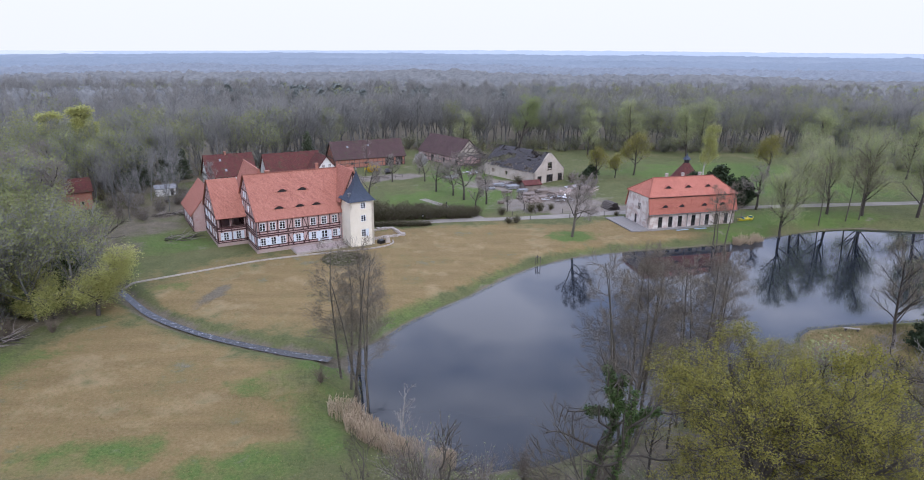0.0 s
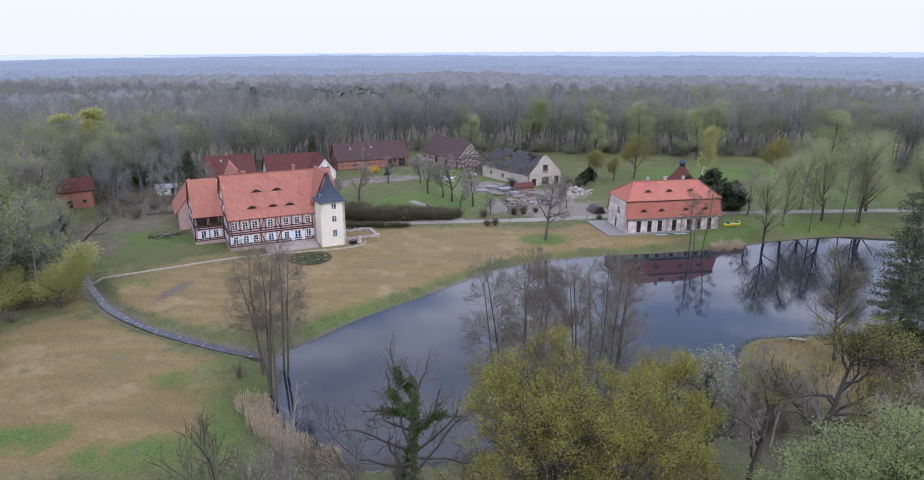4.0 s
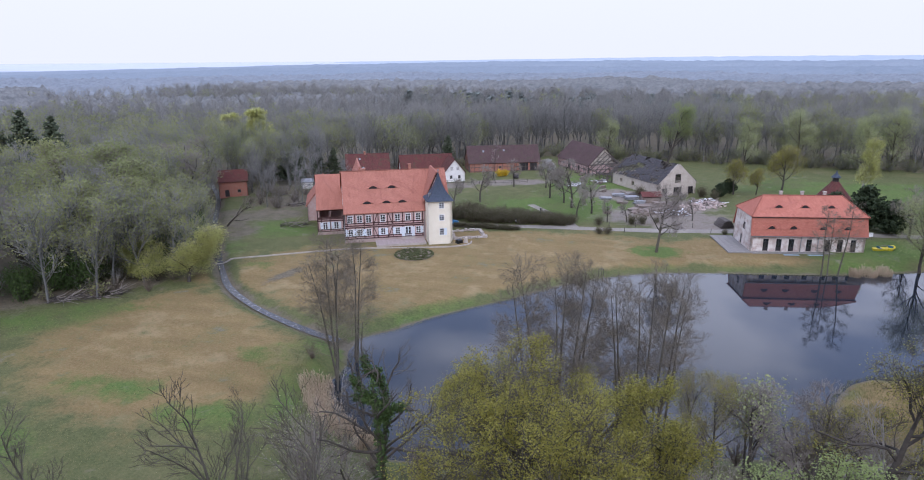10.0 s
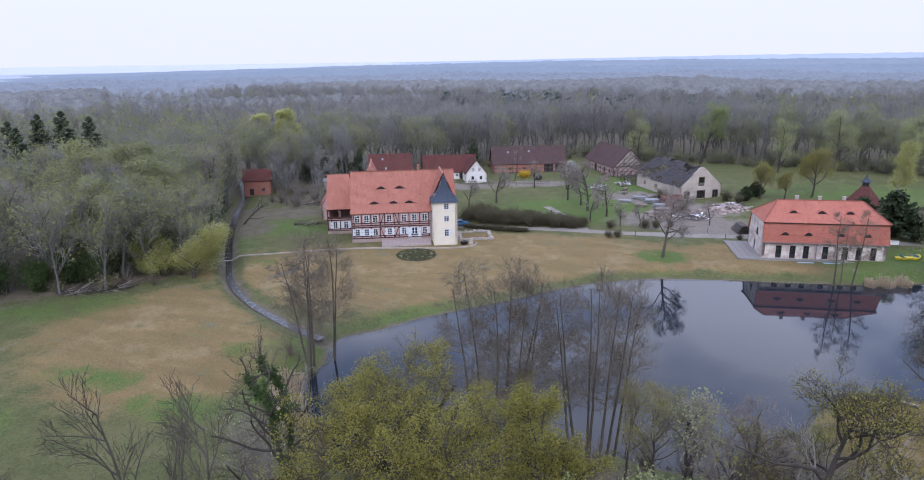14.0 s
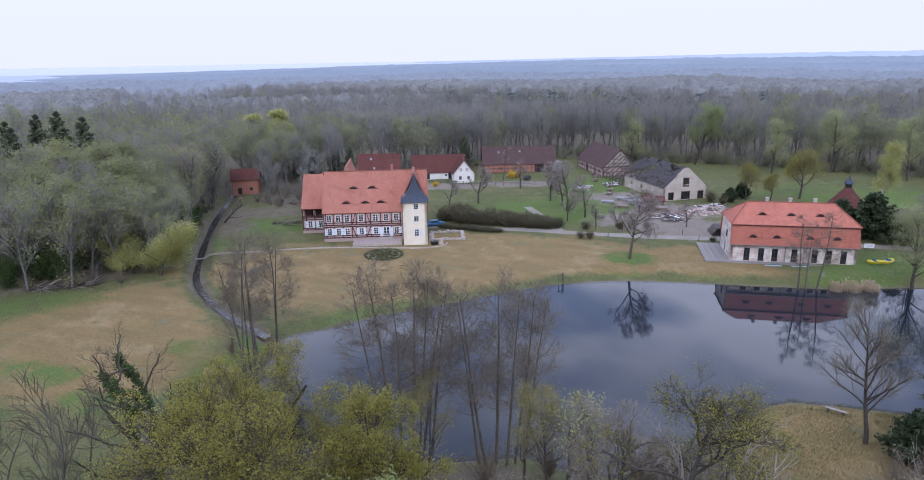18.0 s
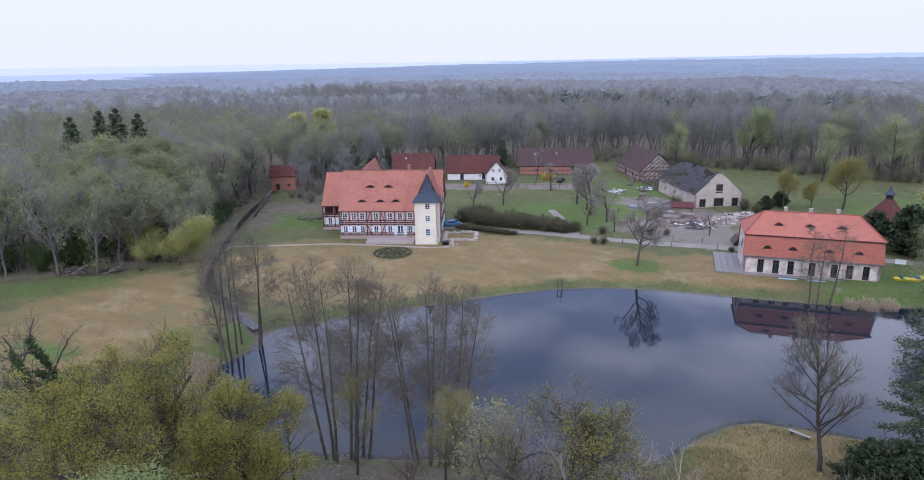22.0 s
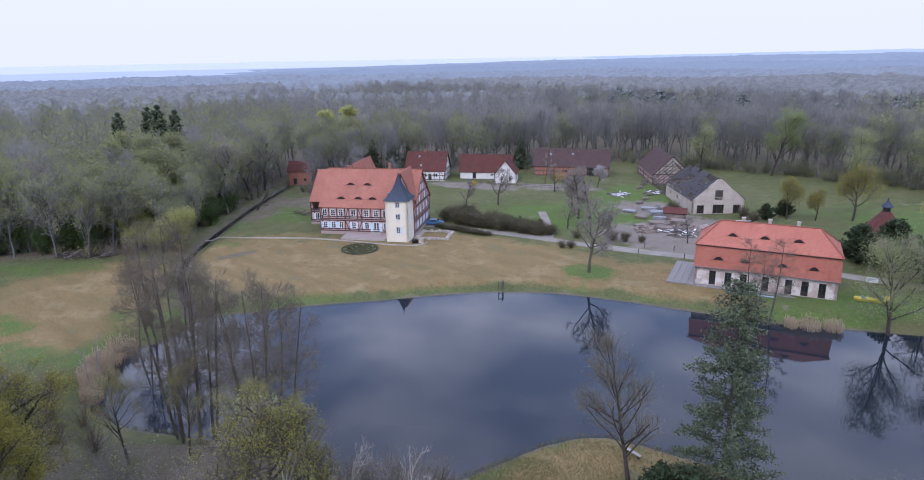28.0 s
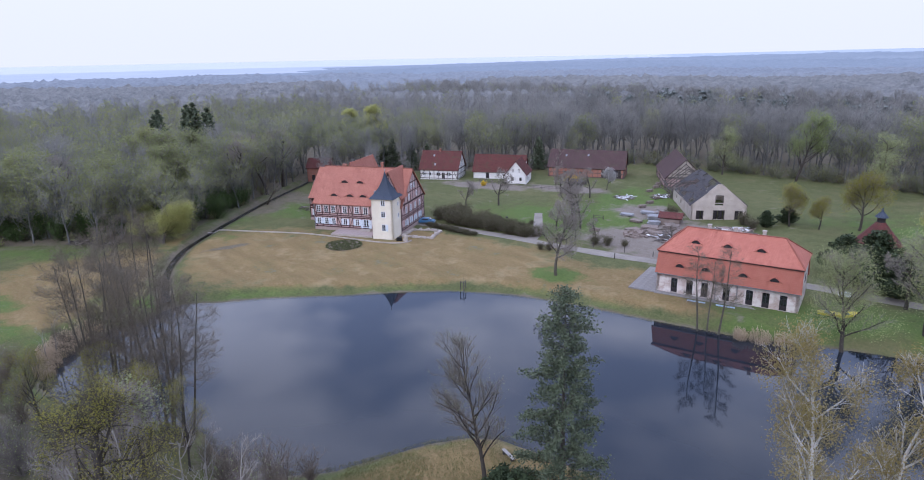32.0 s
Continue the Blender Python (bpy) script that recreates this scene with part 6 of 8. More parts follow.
    # rear wings seen over the ridge
    for u0, u1, v1, rz in ((0.8, 7.8, 27.0, 14.9),):
        um, k = (u0 + u1) / 2, (rz - E) / ((u1 - u0) / 2)
        part("wall", Mesh().box(u0, u1, D, v1, 0, E).data("wall", BRICK, True), ob)
        roof_part(ob, [(u0 - 0.4, v1, E - 0.4 * k), (u0 - 0.4, 12, E - 0.4 * k), (um, mid + 4.6, rz), (um, v1, rz)], ROOF)
        roof_part(ob, [(u1 + 0.4, 12, E - 0.4 * k), (u1 + 0.4, v1, E - 0.4 * k), (um, v1, rz), (um, mid + 4.6, rz)], ROOF)
        roof_part(ob, [(u0 - 0.4, 12, E - 0.4 * k), (u1 + 0.4, 12, E - 0.4 * k), (um, mid + 4.6, rz)], ROOF)
        part("gable", Mesh().slab([(u1, v1, E), (u0, v1, E), (um, v1, rz - 0.2)], 0.25).data("gable", BRICK, True), ob)
    # left wing with the open loggia
    a, v0, v1, e2, r2 = -6.0, 8.4, 22.5, 6.3, 12.8
    vm = (v0 + v1) / 2
    k2 = (r2 - e2) / (vm - v0)
    lw = side((a, v0, 0), 0)
    holes = [(1.2, 2.3, 1.3, 3.0), (3.7, 4.8, 1.3, 3.0), (0.5, 2.7, 4.1, 5.7), (3.1, 5.6, 4.1, 5.7)]
    part("wall", wall_mesh("wall", 6.0, 0.7, e2, holes, BRICK), ob, "wing wall with an open timber loggia").matrix_basis = lw
    window(ob, lw, 1.75, 1.3, 1.1, 1.7, 2, (-1, 1))
    window(ob, lw, 4.25, 1.3, 1.1, 1.7, 2, (-1, 1))
    timber_wall(ob, lw, 6.0, 0.7, e2, [0.8, 1.2, 3.3, 3.75, 4.05, 5.8, e2 - 0.1], [0.12, 0.9, 2.9, 5.85])
    lg = side((a, v1, 0), -math.pi / 2)
    lh = [(x - 0.5, x + 0.5, z, z + 1.5) for x in (3.0, 6.4, 10.0, 12.6) for z in (1.4, 4.3)]
    part("wall", wall_mesh("wall", v1 - v0, 0.7, e2, lh, BRICK), ob).matrix_basis = lg
    for x in (3.0, 6.4, 10.0, 12.6):
        for z in (1.4, 4.3):
            window(ob, lg, x, z, 1.0, 1.5, 2, (-1, 1) if x < 7 else ())
    timber_wall(ob, lg, v1 - v0, 0.7, e2, [0.8, 1.2, 3.3, 3.75, 4.15, e2 - 0.1], [0.12, 1.8, 4.6, 8.2, 11.3, v1 - v0 - 0.12], [(0.2, 4.0, 1.7, 6.1), (13.9, 4.0, 12.4, 6.1)])
    part("gable", Mesh().slab([(0, 0, e2), (v1 - v0, 0, e2), (vm - v0, 0, r2 - 0.2)], 0.3).data("gable", BRICK, True), ob).matrix_basis = lg
    for z in (e2 + 0.1, e2 + 2.2, e2 + 4.3):
        q = (z - e2) / k2
        timber(ob, lg, q, z, v1 - v0 - q, z, 0.2)
    for v in (2.4, 4.7, vm - v0, 9.4, 11.7):
        timber(ob, lg, v, e2, v, e2 + k2 * min(v, v1 - v0 - v), 0.18)
    for v in (5.8, 8.3):
        window(ob, Matrix.Translation((-0.06, 0, 0)) @ lg, v, e2 + 0.6, 0.85, 1.3, 2)
    part("plinth", Mesh().box(a - 0.06, 0, v0 - 0.06, v1, -0.4, 0.72).data("plinth", PLINTH, True), ob)
    part("wall", Mesh().box(a, 0, v1 - 0.35, v1, 0.7, e2).data("wall", BRICK, True), ob)
    roof_part(ob, [(a - 0.1, v0 - 0.5, e2 - 0.3), (0, v0 - 0.5, e2 - 0.3), (0, vm, r2 + 0.2), (a - 0.1, vm, r2 + 0.2)], ROOF)
    roof_part(ob, [(0, v1 + 0.5, e2 - 0.3), (a - 0.3, v1 + 0.5, e2 - 0.3), (a - 0.3, vm, r2 + 0.2), (0, vm, r2 + 0.2)], ROOF)
    # low rear wing with its ridge running back
    b0, b1, w0, w1, e3, r3 = -8.6, -0.6, 22.6, 37.0, 4.4, 9.6
    bm, k3 = (b0 + b1) / 2, (r3 - e3) / 4.0
    bl = side((b0, w1, 0), -math.pi / 2)
    bh = [(x - 0.55, x + 0.55, 1.2, 2.7) for x in (2.4, 5.2, 8.0, 10.6, 12.8)]
    part("wall", wall_mesh("wall", w1 - w0, -0.2, e3, bh, BRICK), ob).matrix_basis = bl
    for x in (2.4, 5.2, 8.0, 10.6, 12.8):
        window(ob, bl, x, 1.2, 1.1, 1.5, 2)
    timber_wall(ob, bl, w1 - w0, 0, e3, [0.3, 1.1, 2.9, e3 - 0.1], [0.12, 1.2, 3.8, 6.6, 9.3, 11.7, w1 - w0 - 0.12])
    part("wall", Mesh().box(b0, b1, w1 - 0.3, w1, -0.2, e3).box(b0, b1, w0, w0 + 0.3, -0.2, e3).data("wall", BRICK, True), ob)
    for v in (w0, w1):
        part("gable", Mesh().slab([(b0, v, e3), (b1, v, e3), (bm, v, r3 - 0.2)], 0.2).data("gable", BRICK, True), ob)
    roof_part(ob, [(b0 - 0.5, w1 + 0.3, e3 - 0.6), (b0 - 0.5, w0 - 0.1, e3 - 0.6), (bm, w0 - 0.1, r3), (bm, w1 + 0.3, r3)], ROOF)
    roof_part(ob, [(b1 + 0.5, w0 - 0.1, e3 - 0.6), (b1 + 0.5, w1 + 0.3, e3 - 0.6), (bm, w1 + 0.3, r3), (bm, w0 - 0.1, r3)], ROOF)
    # tower
    t0, t1, s0, s1, th = 18.0, 23.25, -4.9, 0.3, 9.6
    tf, tr = side((t0, s0, 0), 0), side((t1, s0, 0), math.pi / 2)
    tl = side((t0, s1, 0), -math.pi / 2)
    wins = [(1.15, 8.0, 1.35, False), (1.15, 5.25, 1.4, False), (1.05, 2.0, 1.6, True)]
    tw, td = t1 - t0, s1 - s0
    part("wall", wall_mesh("wall", tw, -0.3, th, [(tw * 0.55 - w / 2, tw * 0.55 + w / 2, z, z + h) for w, z, h, _ in wins], CREAM, 0.5), ob, "cream rendered tower wall").matrix_basis = tf
    for w, z, h, sh in wins:
        window(ob, tf, tw * 0.55, z, w, h, 2, (1,) if sh else ())
    part("wall", wall_mesh("wall", td, -0.3, th, [(3.0, 3.8, 7.6, 8.5), (3.0, 3.8, 4.6, 5.8)], CREAM, 0.5), ob, "cream rendered tower wall").matrix_basis = tr
    for z, h in ((7.6, 0.9), (4.6, 1.2)):
        window(ob, tr, 3.4, z, 0.8, h, 1)
    part("wall", wall_mesh("wall", td, -0.3, th, [], CREAM, 0.5), ob).matrix_basis = tl
    part("cornice", Mesh().box(t0 - 0.12, t1 + 0.12, s0 - 0.12, s1 + 0.12, th - 0.25, th).data("cornice", CREAM), ob)
    cx, cy, rows = (t0 + t1) / 2, (s0 + s1) / 2, []
    for q in np.linspace(0, 1, 9):
        half = (tw / 2 + 0.42) * ((1 - q) ** 3.2 * 0.5 + 0.5 * (1 - q)) + 0.02
        rows.append((half, th + 0.02 + q * 6.1))
    m = Mesh()
    for (ha, za), (hb, zb) in zip(rows, rows[1:]):
        for sx, sy, ex, ey in ((-1, -1, 1, -1), (1, -1, 1, 1), (1, 1, -1, 1), (-1, 1, -1, -1)):
            m.quad((cx + sx * ha, cy + sy * ha, za), (cx + ex * ha, cy + ey * ha, za), (cx + ex * hb, cy + ey * hb, zb), (cx + sx * hb, cy + sy * hb, zb))
    m.quad((cx - rows[0][0], cy + rows[0][0], th), (cx + rows[0][0], cy + rows[0][0], th), (cx + rows[0][0], cy - rows[0][0], th), (cx - rows[0][0], cy - rows[0][0], th))
    part("tower_roof", m.data("tower_roof", SLATE, True), ob, "swept pyramid roof of grey slate")
    part("finial", Mesh().beam((cx, cy, 15.5), (cx, cy, 16.3), 0.08, 0.08).box(cx - 0.13, cx + 0.13, cy - 0.13, cy + 0.13, 15.85, 16.1).data("finial", LEAD), ob, "lead finial")
    part("chimney", Mesh().box(t0 + 0.3, t0 + 0.75, s0 + 1.2, s0 + 1.65, th, th + 1.5).box(t0 + 0.24, t0 + 0.81, s0 + 1.14, s0 + 1.71, th + 1.5, th + 1.62).data("chimney", LEAD), ob, "grey metal-clad flue")
    # downpipes
    part("downpipe", Mesh().beam((0.05, -0.1, 0.3), (0.05, -0.1, E - 0.2), 0.1, 0.1).data("downpipe", LEAD), ob)
    part("downpipe", Mesh().beam((17.7, -0.12, 0.3), (17.7, -0.12, E - 0.2), 0.1, 0.1).data("downpipe", LEAD), ob)


manor()

# terrace, kerb walls, parterre
MAN = pose(-43.8, 126.2, 0, 0, 0, 30.0)


def placed(name, me, m, label, category, group="", kind=""):
    ob = new(name, me)
    ob.matrix_world = m
    return tagged(ob, label, category, group, kind)


terrace = thing("terrace", MAN, "raised pinkish stone terrace before the garden door", "terrace", kind="structure")
tm = {}
for i in range(11):
    for j in range(4):
        slab_key = (i + j) % 3
        if slab_key not in tm:
            tm[slab_key] = Mesh().box(-0.48, 0.48, -0.5, 0.5, 0, 0.06 + 0.004 * slab_key).data("slab", TERRACE_STONE)
        part("slab", tm[slab_key], terrace).matrix_basis = Matrix.Translation((7.2 + i * 0.97, -3.9 + j * 1.02, 0.42))
part("edge", Mesh().box(6.65, 17.5, -4.5, -0.1, -0.3, 0.415).data("edge", SANDSTONE, True), terrace, "stone edge of the terrace")
part("step", Mesh().box(12.6, 15.6, -1.2, -0.08, 0.4, 0.62).box(12.9, 15.3, -0.7, -0.08, 0.62, 0.82).data("step", SANDSTONE), terrace)
garden_wall = [(-63, 106.6), (-52.5, 114.0), (-43, 121.2), (-36, 124.5), (-30.6, 126.6), (-25, 128.6), (-20.2, 130.6), (-17.4, 133.2), (-17.2, 135.6), (-18.6, 137.2)]


def kerb_wall():
    c = smooth_line(garden_wall, 1.6)
    ob = thing("garden_kerb", IDENT, "low pale stone kerb that curves round the house garden", "kerb", kind="structure")
    for (ax, ay), (bx, by) in zip(c, c[1:]):
        za, zb = at_ground(ax, ay), at_ground(bx, by)
        part("kerbstone", Mesh().beam((ax, ay, za + 0.1), (ax + (bx - ax) * 0.985, ay + (by - ay) * 0.985, zb + 0.1), 0.22, 0.3).data("kerbstone", SANDSTONE), ob)


kerb_wall()


def knot_garden():
    cx, cy = -26.0, 123.0
    ob = thing("knot_garden", Matrix.Translation((cx, cy, at_ground(cx, cy))), "round knot garden of clipped box hedges on the lawn", "flower bed")
    r = R(140)
    rings = [(3.9, 0, 6.283), (2.7, 0, 6.283), (1.3, 0, 6.283)]
    for rad, a0, a1 in rings:
        n = int(rad * 95)
        c = [(rad * math.cos(a), rad * math.sin(a), 0.18) for a in r.uniform(a0, a1, n * 3)]
        part("box_hedge", array_mesh("box_hedge", *flakes(c, 0.16, r, 0.11), BOX), ob)
    for k in range(8):
        a = k * math.pi / 4 + 0.2
        c = [(q * math.cos(a + 0.25 * math.sin(q * 2)), q * math.sin(a + 0.25 * math.sin(q * 2)), 0.16) for q in r.uniform(0.4, 3.8, 260)]
        part("box_hedge", array_mesh("box_hedge", *flakes(c, 0.15, r, 0.1), BOX), ob)
    bed = [(4.2 * math.cos(a), 4.2 * math.sin(a), 0.05) for a in np.linspace(0, 6.283, 41)[:-1]]
    part("bed", raw("bed", bed, [tuple(range(40))], DRYBUSH), ob, "brown planting bed")


knot_garden()


def parterre():
    ob = thing("stone_parterre", pose(-20.5, 141.5, 0, 0, 0, 30), "rectangular garden bed edged with broken pale stones beside the manor", "flower bed")
    r = random.Random(4)
    pts = [(-3.6 + 7.2 * t, -3.2) for t in np.arange(0, 1, 0.07)] + [(-3.6 + 7.2 * t, 3.2) for t in np.arange(0, 1, 0.07)] + [(3.6, -3.2 + 6.4 * t) for t in np.arange(0, 1, 0.08)] + [(-3.6, -3.2 + 6.4 * t) for t in np.arange(0, 1, 0.08)]
    for x, y in pts:
        w, d, h = r.uniform(0.25, 0.5), r.uniform(0.25, 0.45), r.uniform(0.25, 0.6)
        part("stone", Mesh().slab([(-w, -d, h), (w * 0.8, -d, h * 0.8), (w, d * 0.8, h * 0.9), (-w * 0.7, d, h)], h + 0.1).data("stone", SANDSTONE), ob).matrix_basis = pose(x + r.uniform(-0.2, 0.2), y + r.uniform(-0.2, 0.2), 0, 0, 0, r.uniform(0, 360))


parterre()


def statue_and_stones():
    m = Mesh()
    r = random.Random(9)
    for k in range(7):
        a, z = k * 0.9, 0.25 + 0.16 * k
        m.slab([(-0.5 + 0.05 * k, -0.4, z), (0.5 - 0.04 * k, -0.42, z), (0.45 - 0.03 * k, 0.4, z + 0.05), (-0.5 + 0.05 * k, 0.35, z)], 0.5)
    placed("boulder", m.data("boulder", GREY_WALL), pose(-18.6, 135.0, 0, 0, 0, 20), "rough grey boulder at the garden corner", "boulder")
    placed("boulder", Mesh().slab([(-0.7, -0.5, 0.8), (0.6, -0.6, 0.7), (0.7, 0.5, 0.85), (-0.5, 0.6, 0.75)], 0.9).data("boulder", IRON), pose(-19.9, 134.2, 0, 0, 0, 60), "dark rounded stone beside the boulder", "boulder")


statue_and_stones()


# ---- the coach house ----
def coach_house():
    L, D, E, K, RZ = 22.8, 10.6, 3.7, 7.4, 10.8
    ob = thing("coach_house", pose(40.2, 145.6, 0.45, 0, 0, 14.3), "long coach house with red mansard roof and patchy plaster walls", "house")
    front, right = side((0, 0, 0), 0), side((L, 0, 0), math.pi / 2)
    left, back = side((0, D, 0), -math.pi / 2), side((L, D, 0), math.pi)
    xs = [L * f for f in (0.135, 0.25, 0.36, 0.515, 0.675, 0.785, 0.9)]
    doors = [(x - 0.55, x + 0.55, 0.05, 2.65) for x in xs]
    part("wall", wall_mesh("wall", L, -0.5, E, doors, STONE_PLASTER, 0.5), ob, "brick front wall with patches of pale plaster")
    for x in xs:
        d = Mesh().box(-0.55, 0.55, 0.14, 0.2, 0, 0.12).box(-0.55, -0.45, 0.14, 0.2, 0.12, 2.6).box(0.45, 0.55, 0.14, 0.2, 0.12, 2.6).box(-0.05, 0.05, 0.14, 0.2, 0.12, 2.6)
        d.box(-0.45, 0.45, 0.14, 0.2, 2.48, 2.6).box(-0.45, 0.45, 0.15, 0.19, 1.9, 1.98).box(-0.45, 0.45, 0.15, 0.19, 0.12, 0.8)
        dob = part("door", d.data("door", DARK_DOOR), ob, "dark brown glazed garden door")
        dob.matrix_basis = Matrix.Translation((x, 0, 0.05))
        part("pane", Mesh().box(-0.45, 0.45, 0.2, 0.215, 0.8, 2.48).data("pane", GLASS), dob)
        part("sill", Mesh().box(-0.65, 0.65, -0.12, 0.14, -0.12, 0.02).data("sill", SANDSTONE), dob)
    for fm, hs in ((left, [(4.2, 5.2, 0.1, 2.2), (5.6, 6.5, 3.6, 5.2), (8.4, 8.9, 1.4, 1.9)]), (right, [(4.2, 5.2, 0.1, 2.2), (5.6, 6.5, 3.6, 5.2)])):
        part("wall", wall_mesh("wall", D, -0.5, E, hs[:1] + hs[2:], STONE_PLASTER, 0.5), ob, "patchy plastered end wall").matrix_basis = fm
        k = 0.95 / (K - E)
        g = Mesh().slab([(0.02, 0, E), (D - 0.02, 0, E), (D - 0.95, 0, K), (0.95, 0, K)], 0.4)
        part("gable", g.data("gable", STONE_PLASTER, True), ob).matrix_basis = fm
        x0, x1, z0, z1 = hs[1]
        window(ob, Matrix.Translation(fm.to_3x3() @ Vector((0, -0.04, 0))) @ fm, (x0 + x1) / 2, z0, 0.9, 1.5, 1, mat=DARK_DOOR)
        x0, x1, z0, z1 = hs[0]
        dd = part("door", Mesh().box(-0.5, 0.5, 0.1, 0.2, 0, 2.1).box(-0.03, 0.03, 0.06, 0.1, 0, 2.1).data("door", DARK_DOOR), ob, "dark plank door")
        dd.matrix_basis = fm @ Matrix.Translation(((x0 + x1) / 2, 0, z0))
    part("wall", wall_mesh("wall", L, -0.5, E, [], STONE_PLASTER, 0.5), ob).matrix_basis = back
    part("floor", Mesh().box(0.3, L - 0.3, 0.3, D - 0.3, -0.3, 0.0).data("floor", PAVING), ob)
    # mansard: steep lower slopes, hipped upper slopes
    o, a = 0.55, 1.0
    roof_part(ob, [(-0.25, -o, E - 0.35), (L + 0.25, -o, E - 0.35), (L + 0.1, a - 0.35, K), (-0.1, a - 0.35, K)], ROOF_NEW, 0.2)
    roof_part(ob, [(L + 0.25, D + o, E - 0.35), (-0.25, D + o, E - 0.35), (-0.1, D - a + 0.35, K), (L + 0.1, D - a + 0.35, K)], ROOF_NEW, 0.2)
    h = 3.4
    c = [(-0.3, a - 0.8, K - 0.1), (L + 0.3, a - 0.8, K - 0.1), (L + 0.3, D - a + 0.8, K - 0.1), (-0.3, D - a + 0.8, K - 0.1)]
    r0, r1 = (h, D / 2, RZ), (L - h, D / 2, RZ)
    roof_part(ob, [c[0], c[1], r1, r0], ROOF_NEW, 0.2)
    roof_part(ob, [c[2], c[3], r0, r1], ROOF_NEW, 0.2)
    roof_part(ob, [c[1], c[2], r1], ROOF_NEW, 0.2)
    roof_part(ob, [c[3], c[0], r0], ROOF_NEW, 0.2)
    for nm, (p, q) in zip(("ridge_tiles", "hip_tiles", "hip_tiles", "hip_tiles", "hip_tiles"), ((r0, r1), (c[0], r0), (c[1], r1), (c[2], r1), (c[3], r0))):
        m, n = Mesh(), int((Vector(q) - Vector(p)).length / 0.4)
        for k in range(n):
            u, v = Vector(p).lerp(Vector(q), k / n), Vector(p).lerp(Vector(q), (k + 1.05) / n)
            m.beam(u + Vector((0, 0, 0.04)), v + Vector((0, 0, 0.06)), 0.22, 0.14)
        part(nm, m.data(nm, ROOF_NEW), ob)
    part("knee_board", Mesh().box(-0.2, L + 0.2, a - 0.72, a - 0.5, K - 0.34, K - 0.2).data("knee", DARK_DOOR), ob)
    part("gutter", Mesh().box(-0.2, L + 0.2, -o - 0.12, -o + 0.02, E - 0.42, E - 0.3).data("gutter", LEAD), ob, "metal gutter")
    su, sl = (RZ - K) / (D / 2 - a + 0.8), (K - E + 0.35) / (a - 0.35 + o)
    for f in (0.25, 0.48, 0.71):
        y = 2.3
        eyebrow(ob, IDENT, L * f, y, K - 0.1 + (y - a + 0.8) * su, 2.4, 0.62, su, ROOF_NEW)
    for f in (0.17, 0.36, 0.62, 0.83):
        y = -o + 0.42
        eyebrow(ob, IDENT, L * f, y, E - 0.35 + (y + o) * sl, 2.4, 0.68, sl, ROOF_NEW)
    for f in (0.31, 0.5, 0.7):
        chimney(ob, L * f, D / 2 + 0.3, RZ - 0.6, RZ + 0.85, 0.55, SANDSTONE)
    for x in (L * 0.44, L * 0.59):
        part("downpipe", Mesh().beam((x, -0.12, -0.3), (x, -0.12, E - 0.4), 0.11, 0.11).data("downpipe", LEAD), ob)


coach_house()
CH = pose(40.2, 145.6, 0.45, 0, 0, 14.3)
fore = thing("forecourt", CH, "grey paved strip along the coach house", "pavement", kind="structure")
fk = Mesh().box(-0.58, 0.58, -0.58, 0.58, -0.2, 0.06).data("flag", PAVING)
for i in range(4):
    for j in range(11):
        part("flagstone", fk, fore).matrix_basis = Matrix.Translation((-4.1 + i * 1.2, -0.6 + j * 1.2, 0.0))
for i in range(19):
    part("flagstone", fk, fore).matrix_basis = Matrix.Translation((0.7 + i * 1.2, -0.85, -0.06))


def boards(x, y, turn, n, mat, label, name="plank_stack", ln=3.0):
    ob = thing(name, pose(x, y, at_ground(x, y) + 0.02, 0, 0, turn), label, "planks")
    r = random.Random(int(x * 10))
    for k in range(n):
        part("plank", Mesh().box(-ln / 2, ln / 2, -0.11, 0.11, 0, 0.06).data("plank", mat), ob).matrix_basis = pose(r.uniform(-0.2, 0.2), (k % 5) * 0.25 - 0.5, 0.065 * (k // 5), 0, 0, r.uniform(-4, 4))


for u, w in ((7.6, 2), (12.2, 2)):
    p = CH @ Vector((u, -2.0, 0))
    boards(p.x, p.y, 14, w, BLUE_PLANK, "pale blue boards lying before the coach house")


